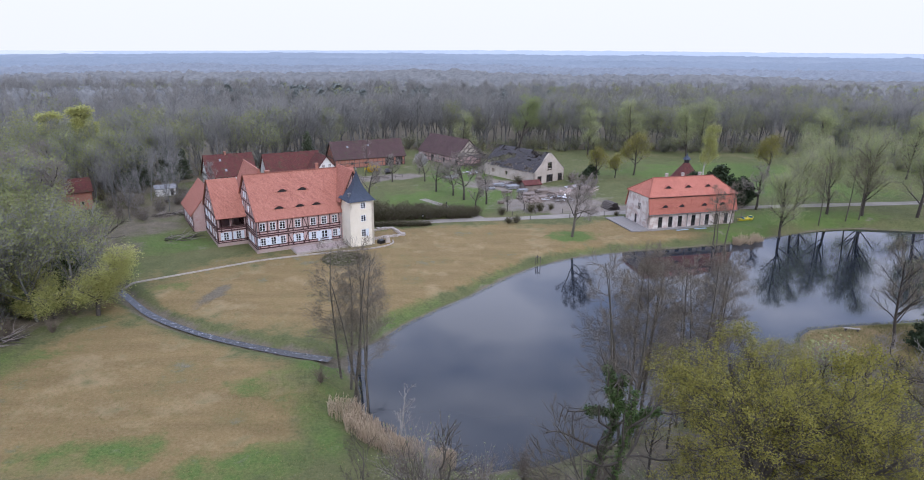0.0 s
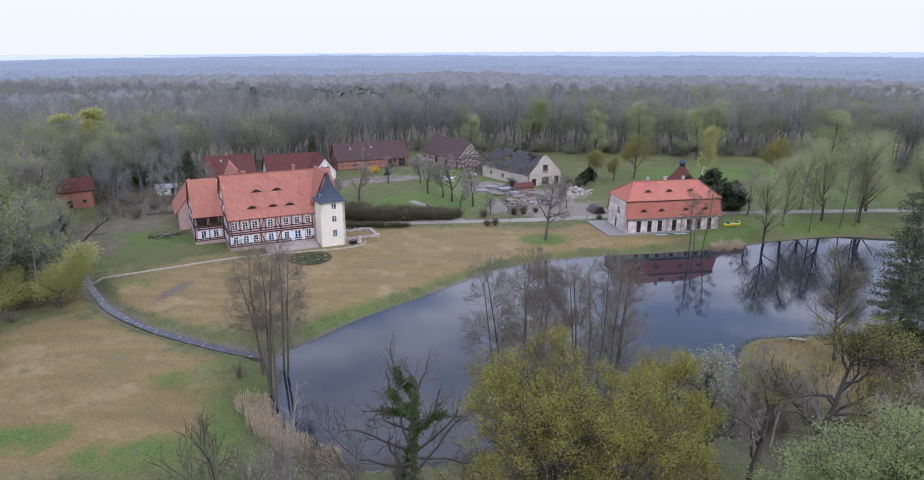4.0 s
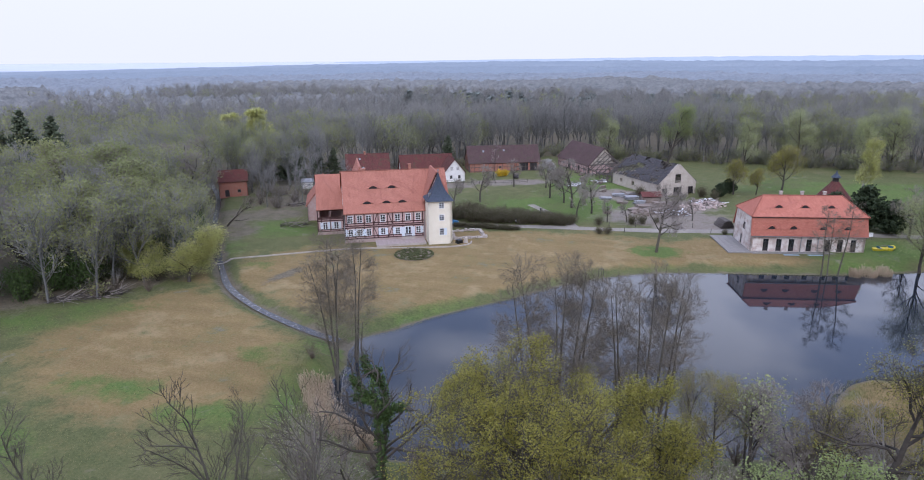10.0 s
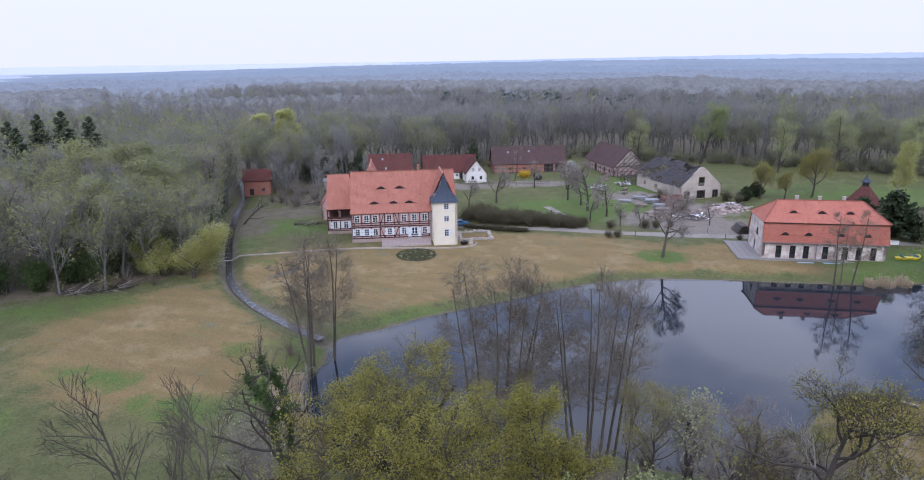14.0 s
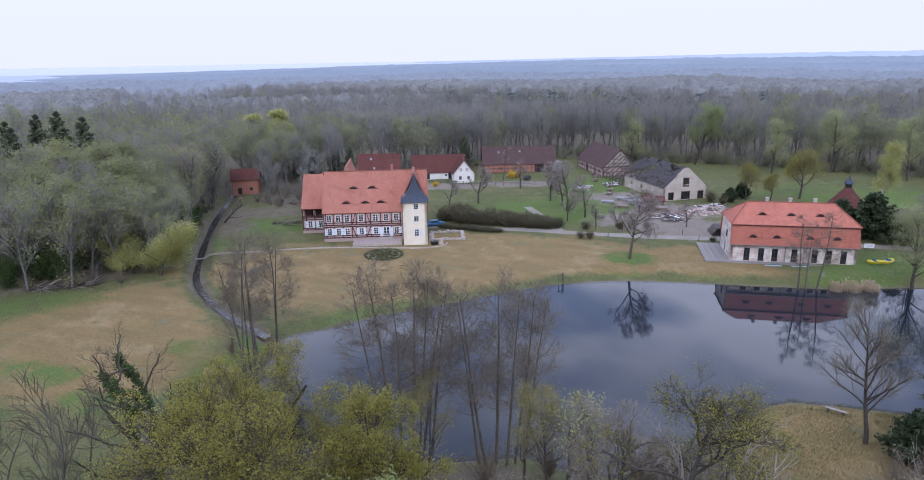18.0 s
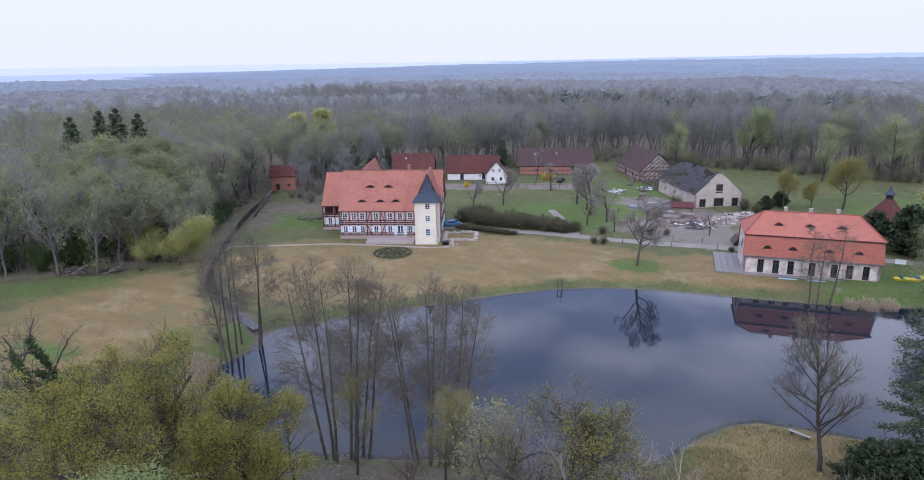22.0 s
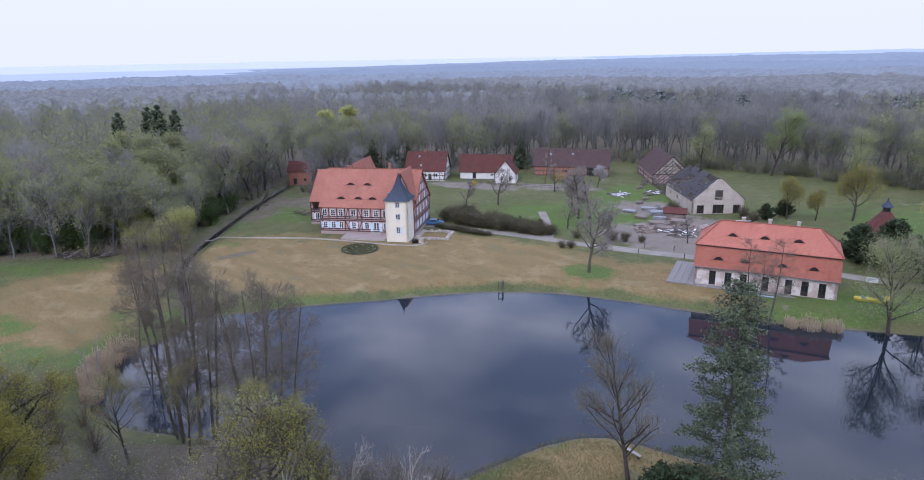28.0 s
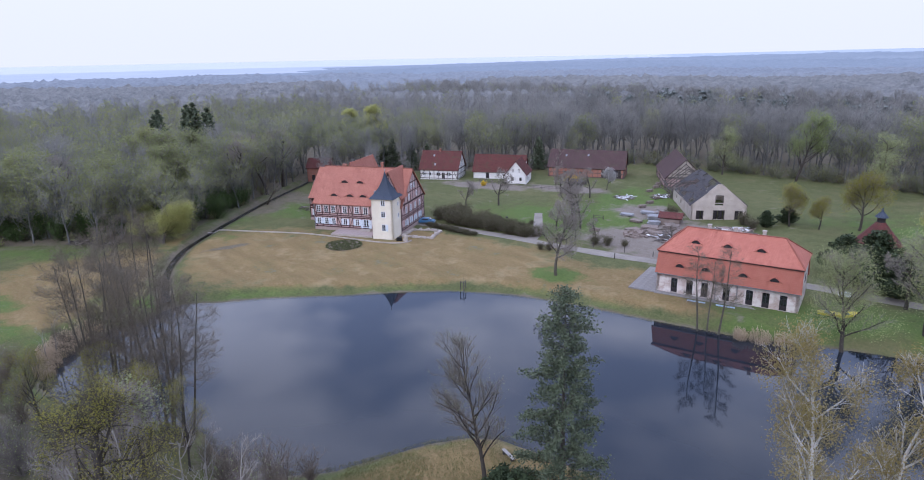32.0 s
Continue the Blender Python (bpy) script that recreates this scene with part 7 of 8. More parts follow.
# ---- outbuildings ----
def gable_house(name, m, L, D, E, RZ, wall, roof, label, gable=None, timbers=None, wins=(), doors=(), gable_wins=(), win_mat=None, skylights=(), chimneys=(), overhang=0.4):
    """A house with its ridge along x. wins: (face, x, z, w, h); face 0 front, 1 right end, 2 back, 3 left end."""
    ob = thing(name, m, label, "barn" if "barn" in name else "house")
    faces = [side((0, 0, 0), 0), side((L, 0, 0), math.pi / 2), side((L, D, 0), math.pi), side((0, D, 0), -math.pi / 2)]
    lens = [L, D, L, D]
    for i in range(4):
        holes = [(x - w / 2, x + w / 2, z, z + h) for f, x, z, w, h in (*wins, *doors) if f == i and z + h < E]
        part("wall", wall_mesh("wall", lens[i], -0.4, E, holes, wall, 0.3), ob).matrix_basis = faces[i]
        if timbers:
            n = max(3, int(lens[i] / 1.6))
            timber_wall(ob, faces[i], lens[i], 0, E, [0.3, E * 0.5, E - 0.1], [0.1 + (lens[i] - 0.2) * k / n for k in range(n + 1)], [(0.2, 0.4, 1.5, E - 0.2), (lens[i] - 0.2, 0.4, lens[i] - 1.5, E - 0.2)], 0.17, timbers)
    for f, x, z, w, h in wins:
        window(ob, Matrix.Translation(faces[f].to_3x3() @ Vector((0, 0 if z + h < E else -0.05, 0))) @ faces[f], x, z, w, h, 1, mat=win_mat)
    for f, x, z, w, h in doors:
        d = Mesh().box(-w / 2, w / 2, 0.12, 0.2, 0, h)
        for k in range(1, int(w / 0.4) + 1):
            d.box(-w / 2 + k * 0.4 - 0.02, -w / 2 + k * 0.4 + 0.02, 0.1, 0.12, 0.05, h - 0.05)
        part("door", d.data("door", DARK_DOOR), ob, "dark plank door").matrix_basis = faces[f] @ Matrix.Translation((x, 0, z))
    k = (RZ - E) / (D / 2)
    for i in (1, 3):
        part("gable", Mesh().slab([(0, 0, E), (D, 0, E), (D / 2, 0, RZ - 0.12)], 0.28).data("gable", gable or wall, True), ob).matrix_basis = faces[i]
        if timbers:
            for z in (E + 0.1, E + (RZ - E) * 0.45):
                q = (z - E) / k
                timber(ob, faces[i], q, z, D - q, z, 0.17, timbers)
            for v in np.linspace(0, D, 7)[1:-1]:
                timber(ob, faces[i], v, E, v, E + k * min(v, D - v) - 0.1, 0.16, timbers)
    o = overhang
    roof_part(ob, [(-o, -o, E - o * k + 0.12), (L + o, -o, E - o * k + 0.12), (L + o, D / 2, RZ + 0.12), (-o, D / 2, RZ + 0.12)], roof, 0.18)
    roof_part(ob, [(L + o, D + o, E - o * k + 0.12), (-o, D + o, E - o * k + 0.12), (-o, D / 2, RZ + 0.12), (L + o, D / 2, RZ + 0.12)], roof, 0.18)
    for x, y in skylights:
        a = math.atan(k)
        s = Mesh().box(-0.3, 0.3, -0.4, 0.4, 0, 0.08).box(-0.22, 0.22, -0.32, 0.32, 0.08, 0.1)
        part("skylight", s.data("skylight", LEAD), ob, "grey-framed skylight").matrix_basis = Matrix.Translation((x, y, E + y * k + 0.13)) @ Matrix.Rotation(a, 4, "X")
    for x, z in chimneys:
        chimney(ob, x, D / 2, RZ - 0.5, RZ + z, 0.6)
    return ob


gable_house("farm_cottage", pose(-75.6, 186.5, 0.3, 0, 0, 31), 13.5, 10.0, 3.4, 9.0, WHITE_WALL, ROOF_OLD, "white half-timbered cottage with dark red tiled roof", timbers=TIMBER_GREY,
            wins=((0, 1.6, 1.1, 1.0, 1.2), (0, 3.6, 1.1, 1.1, 1.2), (0, 6.6, 1.1, 1.4, 1.3), (0, 10.3, 1.2, 1.6, 1.2), (3, 3.0, 1.1, 1.0, 1.2), (3, 6.5, 4.2, 0.9, 1.1), (3, 3.6, 4.2, 0.9, 1.1), (1, 5, 4.2, 0.9, 1.1)), doors=((0, 8.4, 0.05, 1.1, 2.1),), skylights=((4.2, 3.6), (5.2, 1.2)), chimneys=((6.0, 0.8),))
gable_house("stable", pose(-62.5, 199.5, 0.3, 0, 0, 31), 17.5, 8.0, 2.6, 7.6, WHITE_WALL, ROOF_OLD, "low white stable with dark red tiled roof", wins=((0, 11.0, 0.9, 1.0, 0.9),), doors=((0, 13.0, 0.0, 2.4, 2.2), (0, 5.0, 0.0, 1.2, 2.0)))
gable_house("white_cottage", pose(-41.6, 203.2, 0.1, 0, 0, 121), 9.0, 6.9, 3.4, 7.6, WHITE_WALL, ROOF_OLD, "small white cottage with a red tiled gable roof",
            wins=((3, 2.3, 1.2, 0.8, 1.1), (3, 5.0, 1.2, 0.8, 1.1), (3, 2.5, 4.0, 0.7, 1.0), (3, 4.5, 4.0, 0.7, 1.0), (0, 3.0, 1.2, 0.8, 1.1)), win_mat=TIMBER_GREY)
gable_house("shed", pose(-86.5, 176.5, 0.1, 0, 0, 31), 5.0, 3.2, 2.2, 2.9, WHITE_WALL, SHEET, "small white flat-roofed shed beside the cottage", wins=((0, 2.2, 0.9, 1.0, 0.8),), doors=((0, 4.0, 0.0, 0.9, 1.9),))
gable_house("timber_barn", pose(-45.2, 218.8, 0.3, 0, 0, 27), 25.4, 10.0, 3.5, 8.7, BRICK_RED, ROOF_DARK, "long half-timbered brick barn with a dark tiled roof", timbers=TIMBER_GREY,
            doors=((0, 19.6, 0.0, 3.2, 3.0), (0, 23.2, 0.0, 2.6, 3.0)), wins=((0, 6.0, 1.3, 0.9, 0.8), (0, 11.0, 1.3, 0.9, 0.8)), win_mat=TIMBER_GREY, skylights=((5.5, 3.2), (13.0, 3.4)))
gable_house("timber_barn", pose(4.6, 232.6, 0.4, 0, 0, 127), 23.0, 11.6, 3.4, 9.0, BRICK, ROOF_DARK, "half-timbered barn with a dark tiled roof and an open timbered gable", gable=GREY_WALL, timbers=TIMBER_GREY,
            doors=((2, 9.0, 0.0, 2.2, 2.6), (2, 16.0, 0.0, 1.6, 2.4)), wins=((2, 4.5, 1.3, 0.9, 0.9), (2, 12.6, 1.3, 0.9, 0.9), (2, 20.0, 1.3, 0.9, 0.9)), win_mat=TIMBER_GREY)
gable_house("farm_cottage", pose(146, 196, 0.3, 0, 0, -10), 12.0, 9.0, 3.2, 8.0, WHITE_WALL, ROOF_OLD, "distant red-roofed cottage beyond the far shore", wins=((0, 2.5, 1.1, 1.0, 1.2), (0, 6.0, 1.1, 1.0, 1.2), (0, 9.5, 1.1, 1.0, 1.2)), chimneys=((6.0, 1.0),))
gable_house("brick_shed", pose(-103.0, 158.5, 0.1, 0, 0, 38), 8.0, 6.0, 4.6, 7.4, BRICK_RED, ROOF_OLD, "small red brick shed at the edge of the wood", doors=((0, 2.2, 0.0, 1.2, 2.0),), wins=((0, 5.6, 1.1, 0.9, 0.9), (1, 3.0, 1.1, 0.9, 0.9)), win_mat=TIMBER_GREY)


def ruin():
    W, L, E, RZ = 13.4, 23.0, 3.6, 9.0
    ob = thing("ruined_barn", pose(19.6, 196.2, 0.35, 0, 0, 40), "derelict plastered barn with a broken slate-grey roof", "barn")
    front = side((0, 0, 0), 0)
    holes = [(5.4, 8.2, 0.0, 2.4), (1.3, 3.1, 0.0, 2.3), (10.6, 12.5, 0.0, 2.3)]
    part("wall", wall_mesh("wall", W, -0.4, E, holes, GREY_WALL, 0.45), ob, "weathered plastered gable wall")
    g = Mesh().slab([(0, 0, E), (5.7, 0, E), (5.7, 0, E + 2.6), (7.7, 0, E + 2.6), (7.7, 0, E), (W, 0, E), (W / 2 + 0.5, 0, RZ), (W / 2 - 0.5, 0, RZ)], 0.45)
    part("gable", g.data("gable", GREY_WALL), ob, "weathered gable with an empty loft opening")
    for x0, x1, z0, z1 in holes + [(5.7, 7.7, E + 0.6, E + 2.6)]:
        m = Mesh().box(x0, x0 + 0.12, -0.03, 0.25, z0, z1).box(x1 - 0.12, x1, -0.03, 0.25, z0, z1).box(x0, x1, -0.03, 0.25, z1 - 0.14, z1)
        part("frame", m.data("frame", TIMBER_GREY), ob)
        if z0 < 1:
            dd = Mesh()
            for k in range(int((x1 - x0) / 0.25)):
                if (k * 7) % 5 != 3:
                    dd.box(x0 + 0.02 + k * 0.25, x0 + 0.25 + k * 0.25, 0.3, 0.36, 0.05, z1 - 0.1 - 0.05 * (k % 3))
            part("door", dd.data("door", DARK_DOOR), ob, "broken dark plank door")
    part("sill", Mesh().box(5.6, 7.8, -0.06, 0.3, E + 0.5, E + 0.62).data("sill", GREY_WALL), ob)
    part("wall", wall_mesh("wall", L, -0.4, E, [(4, 5.2, 1.2, 2.4), (10, 11.2, 1.2, 2.4)], GREY_WALL, 0.45), ob).matrix_basis = side((0, L, 0), -math.pi / 2)
    part("wall", wall_mesh("wall", L, -0.4, E, [], GREY_WALL, 0.45), ob).matrix_basis = side((W, 0, 0), math.pi / 2)
    part("wall", wall_mesh("wall", W, -0.4, E, [], GREY_WALL, 0.45), ob).matrix_basis = side((W, L, 0), math.pi)
    k = (RZ - E) / (W / 2)
    for j in range(17):
        y = 0.5 + j * 1.45
        rf = Mesh().beam((-0.3, y, E - 0.2), (W / 2, y, RZ), 0.14, 0.18).beam((W + 0.3, y, E - 0.2), (W / 2, y, RZ), 0.14, 0.18)
        part("rafter", rf.data("rafter", TIMBER_GREY), ob)
    bt = Mesh().box(-0.03, 0.03, 0.2, L, -0.025, 0.025).data("batten", TIMBER_GREY)
    for j in range(24):
        q = j / 24
        for x in (-0.2 + q * W / 2, W + 0.2 - q * W / 2):
            part("batten", bt, ob).matrix_basis = Matrix.Translation((x, 0, E + 0.07 + q * (RZ - E)))
    # remaining courses of tiles, with holes
    r = random.Random(12)
    ns, nl = 14, 28
    gone = [(r.uniform(0, 1), r.uniform(0.15, 1), r.uniform(0.05, 0.16)) for _ in range(13)]
    for s in (0, 1):
        m = Mesh()
        for i in range(ns):
            for j in range(nl):
                f, q = (j + 0.5) / nl, (i + 0.5) / ns
                if any((q - a) ** 2 + (f - b) ** 2 * 1.4 < c * c for a, b, c in gone) or r.random() < 0.10 + 0.35 * max(0, f - 0.62):
                    continue
                y0, y1, q0, q1 = f * L - L / nl / 2, f * L + L / nl / 2, i / ns, (i + 1) / ns
                lift = 0.2 + r.uniform(0, 0.05)
                pts = [(q0 * W / 2 - 0.3, y0, E - 0.2 + q0 * (RZ - E) + lift), (q1 * W / 2 - 0.3 * (1 - q1), y0, E - 0.2 + q1 * (RZ - E + 0.2) + lift - 0.06), (q1 * W / 2 - 0.3 * (1 - q1), y1, E - 0.2 + q1 * (RZ - E + 0.2) + lift - 0.06), (q0 * W / 2 - 0.3, y1, E - 0.2 + q0 * (RZ - E) + lift)]
                if s:
                    pts = [(W - x, y, z) for x, y, z in pts]
                else:
                    pts = pts[::-1]
                m.slab(pts[::-1], 0.03)
        part("roof", m.data("roof", ROOF_RUIN, True), ob, "broken courses of slate-grey tiles")


ruin()


def ruined_frame():
    ob = thing("collapsed_barn", pose(14.0, 222.0, 0.4, 0, 0, 129), "collapsed timber roof frame between the two barns", "ruin")
    r = random.Random(3)
    W, n = 12.4, 13

    def stick(name, a, b, w=0.18):
        part(name, Mesh().beam(a, b, w, w * 1.15).data(name, TIMBER_GREY), ob)

    for k in range(n):
        x, sag = k * 1.15, 1.6 * math.sin(math.pi * k / n)
        top = (x + r.uniform(-0.5, 0.5), W / 2 + r.uniform(-0.4, 0.4), 8.0 - sag + r.uniform(-0.4, 0.2))
        for y in (0, W):
            if r.random() < 0.85:
                stick("rafter", (x, y, 2.4 - 0.3 * sag), top)
        if r.random() < 0.8:
            stick("collar_beam", (x, W * 0.28, 4.8 - 0.7 * sag), (x + r.uniform(-0.6, 0.6), W * 0.72, 4.9 - 0.7 * sag), 0.15)
        if k % 2 == 0:
            for y in (0, W):
                stick("post", (x, y, -0.3), (x + r.uniform(-0.2, 0.2), y, 2.5), 0.2)
    for y, z in ((0, 2.4), (W, 2.4), (W * 0.27, 4.7), (W * 0.73, 4.7)):
        stick("plate", (-0.4, y, z), (7.2, y + r.uniform(-0.3, 0.3), z - 0.7), 0.2)
        stick("plate", (6.8, y, z - 0.6), (n * 1.15, y, z), 0.2)
    for k in range(22):
        x, y, a = r.uniform(0, n * 1.15), r.uniform(1, W + 3), r.uniform(0, 6.28)
        ln = r.uniform(1.5, 2.6)
        stick("fallen_beam", (x - ln * math.cos(a), y - ln * math.sin(a), r.uniform(0.0, 0.5)), (x + ln * math.cos(a), y + ln * math.sin(a), r.uniform(0.3, 2.4)), 0.16)


ruined_frame()


def pavilion():
    ob = thing("garden_pavilion", Matrix.Translation((62.8, 188.6, 0.3)), "round brick pavilion with a tiled cone roof and slate lantern", "pavilion")
    n, rad, E, RZ = 12, 4.6, 3.4, 8.4
    ring = [(math.cos(2 * math.pi * k / n), math.sin(2 * math.pi * k / n)) for k in range(n)]
    w, rf, lt, cap = Mesh(), Mesh(), Mesh(), Mesh()
    for (ax, ay), (bx, by) in zip(ring, ring[1:] + ring[:1]):
        w.quad((ax * rad, ay * rad, -0.4), (bx * rad, by * rad, -0.4), (bx * rad, by * rad, E), (ax * rad, ay * rad, E))
        rf.quad((ax * (rad + 0.5), ay * (rad + 0.5), E - 0.3), (bx * (rad + 0.5), by * (rad + 0.5), E - 0.3), (bx * 0.8, by * 0.8, RZ), (ax * 0.8, ay * 0.8, RZ))
        lt.quad((ax * 0.75, ay * 0.75, RZ - 0.3), (bx * 0.75, by * 0.75, RZ - 0.3), (bx * 0.75, by * 0.75, RZ + 1.1), (ax * 0.75, ay * 0.75, RZ + 1.1))
        cap.quad((ax * 1.2, ay * 1.2, RZ + 1.0), (bx * 1.2, by * 1.2, RZ + 1.0), (bx * 0.25, by * 0.25, RZ + 2.1), (ax * 0.25, ay * 0.25, RZ + 2.1))
        cap.quad((ax * 0.25, ay * 0.25, RZ + 2.1), (bx * 0.25, by * 0.25, RZ + 2.1), (bx * 0.03, by * 0.03, RZ + 2.9), (ax * 0.03, ay * 0.03, RZ + 2.9))
    part("wall", w.data("wall", BRICK_RED, True), ob)
    part("roof", rf.data("roof", ROOF_OLD, True), ob, "dull red tiled cone roof")
    part("lantern", lt.data("lantern", DARK_DOOR), ob, "dark timber lantern")
    part("lantern_roof", cap.data("lantern_roof", SLATE, True), ob, "slate lantern roof")
    for k in (7, 8, 9, 10):
        a = 2 * math.pi * (k + 0.5) / n
        fm = Matrix.Rotation(a + math.pi / 2, 4, "Z") @ Matrix.Translation((0, -rad * math.cos(math.pi / n) - 0.05, 0))
        window(ob, fm, 0, 1.0, 1.0, 1.8, 2)


pavilion()

# ---- the yard: stacks, rubble, small things ----
ry = random.Random(21)


def stack(name, x, y, turn, w, d, layers, mat, label, category, piece, tilt=4):
    ob = thing(name, pose(x, y, at_ground(x, y), 0, 0, turn), label, category, "stacks in the yard")
    w, d = w * 0.72, d * 0.8
    for k in range(layers):
        n = max(1, int(d / 0.9))
        for j in range(n):
            pw = w * ry.uniform(0.8, 1.05)
            part(piece, Mesh().box(-pw / 2, pw / 2, -0.42, 0.42, 0, 0.11).data(piece, mat), ob).matrix_basis = pose(ry.uniform(-0.2, 0.2), -d / 2 + 0.45 + j * 0.9, 0.15 + k * 0.17, ry.uniform(-tilt, tilt) * 0.3, ry.uniform(-tilt, tilt) * 0.3, ry.uniform(-tilt, tilt))
    for s in (-1, 1):
        part("bearer", Mesh().box(s * w * 0.3 - 0.06, s * w * 0.3 + 0.06, -d / 2, d / 2, -0.05, 0.15).data("bearer", TIMBER_GREY), ob)


for x, y, a, w, d, n, mat, lab in ((8.5, 194.5, 20, 5.0, 3.0, 4, SHEET, "stack of grey roofing sheets"), (12.5, 191.5, 28, 5.0, 3.6, 5, SHEET, "stack of grey roofing sheets"), (5.5, 189.5, 12, 4.6, 2.6, 3, SHEET, "low stack of pale roofing sheets"),
                                   (15.0, 187.0, 30, 4.4, 3.2, 5, SHEET, "stack of grey roofing sheets"), (10.5, 186.0, 5, 4.5, 2.6, 3, PLANK, "stack of old brown planks"), (16.5, 182.5, 22, 5.5, 3.4, 4, PLANK, "stack of old brown planks"),
                                   (20.5, 185.5, 15, 5.0, 3.6, 6, PLANK, "stack of old brown beams"), (20.0, 179.5, 30, 5.0, 3.0, 3, PLANK, "stack of old brown beams"), (14.0, 178.5, 60, 4.4, 2.6, 3, PLANK, "stack of old brown planks"),
                                   (2.5, 205.0, 70, 3.0, 2.0, 4, PLANK, "stack of sawn boards on the grass"), (1.0, 211.0, 75, 3.0, 2.0, 4, PLANK, "stack of sawn boards on the grass"), (3.5, 199.5, 68, 3.0, 2.0, 4, PLANK, "stack of sawn boards on the grass"),
                                   (-7.0, 224, 80, 3.0, 2.0, 5, PLANK, "stack of sawn boards on the grass"), (-9.0, 229, 80, 3.0, 2.0, 5, PLANK, "stack of sawn boards on the grass"), (-5.5, 218, 78, 3.0, 2.0, 4, PLANK, "stack of sawn boards on the grass"), (8.0, 172.5, 15, 2.8, 1.8, 4, PLANK, "small stack of grey boards on the grass")):
    stack("timber_stack" if mat is PLANK else "sheet_stack", x, y, a, w, d, n, mat, lab, "stack", "board" if mat is PLANK else "sheet")
gable_house("lean_to", pose(16.0, 187.6, 0.4, 0, 0, 20), 5.0, 3.4, 1.6, 2.5, PLANK, ROOF_OLD, "low shed of boards with a red tiled roof")


def rubble(x, y, rad, n, label, mat, big=0.5):
    ob = thing("rubble_heap", Matrix.Translation((x, y, at_ground(x, y) - 0.05)), label, "rubble", "rubble in the yard")
    r = random.Random(int(x * 7 + y))
    for k in range(n):
        d, a = rad * math.sqrt(r.random()), r.random() * 6.28
        w, dd, h = big * r.uniform(0.3, 1.0), big * r.uniform(0.3, 0.9), big * r.uniform(0.15, 0.5)
        z = max(0.0, (1 - d / rad)) * rad * 0.28
        me = Mesh().slab([(-w, -dd, h), (w * 0.8, -dd * 0.9, h * 0.8), (w, dd, h), (-w * 0.8, dd * 0.8, h * 1.1)], h * 1.4).data("stone", mat)
        part("stone" if mat is not PLANK else "board", me, ob).matrix_basis = pose(d * math.cos(a), d * math.sin(a), z * r.uniform(0.5, 1.0), r.uniform(-25, 25), r.uniform(-25, 25), r.uniform(0, 360))


rubble(33.5, 189.5, 4.5, 80, "heap of pale building rubble and broken boards", RUBBLE)
rubble(29.5, 186.0, 4.0, 60, "heap of broken bricks and boards", RUBBLE)
rubble(24.0, 182.0, 4.0, 60, "heap of splintered old boards", PLANK, 0.8)
rubble(17.0, 176.0, 3.5, 40, "scattered old boards on bare earth", PLANK, 0.8)


def branch_heap(x, y, length, wide, turn, n, label):
    ob = thing("branch_heap", pose(x, y, at_ground(x, y) - 0.05, 0, 0, turn), label, "branches", "heaps of cut branches")
    r = R(int(abs(x) * 7 + abs(y)))
    protos = []
    for k in range(5):
        p, d, segs = np.zeros(3), np.array([0, 0, 1.0]), []
        for i in range(5):
            d = unit(d + r.normal(0, 0.2, 3) * [1, 1, 0])
            q = p + d * 0.75
            segs.append((p, q, 0.075 - 0.013 * i, 0.062 - 0.013 * i))
            p = q
        protos.append(array_mesh("branch", *chain(segs, 5), [TWIG, BARK, TIMBER_GREY][k % 3]))
    for k in range(n):
        u, v = r.uniform(-0.5, 0.5) * length, r.normal(0, 0.22) * wide
        part("branch", protos[k % 5], ob).matrix_basis = pose(u - 1.6, v, 0.12 + 0.9 * r.random() * max(0, 1 - abs(v) / wide * 2), 0, 90 + r.uniform(-12, 8), r.normal(0, 38))


branch_heap(-62.0, 136.0, 6.0, 3.0, 20, 40, "heap of cut branches on the grass")
branch_heap(-72.0, 158.0, 11.0, 4.0, 30, 80, "long heap of brushwood near the wing")
branch_heap(-69.0, 82.6, 12.0, 3.4, 42, 110, "long heap of felled branches at the wood's edge")


def board_heap(x, y, rad, n, label, mats):
    """Loose boards and laths thrown on a heap."""
    ob = thing("board_heap", Matrix.Translation((x, y, at_ground(x, y) - 0.03)), label, "boards", "board heaps in the yard")
    r = random.Random(int(x * 11 + y))
    for k in range(n):
        d, a = rad * math.sqrt(r.random()), r.random() * 6.28
        ln, w = r.uniform(0.7, 2.0), r.uniform(0.07, 0.2)
        me = Mesh().box(-ln, ln, -w, w, 0, r.uniform(0.05, 0.12)).data("board", mats[k % len(mats)])
        part("board", me, ob).matrix_basis = pose(d * math.cos(a), d * math.sin(a), 0.1 + max(0.0, 1 - d / rad) * rad * 0.25 * r.uniform(0.5, 1.0), r.uniform(-12, 12), r.uniform(-14, 14), r.gauss(25, 40))


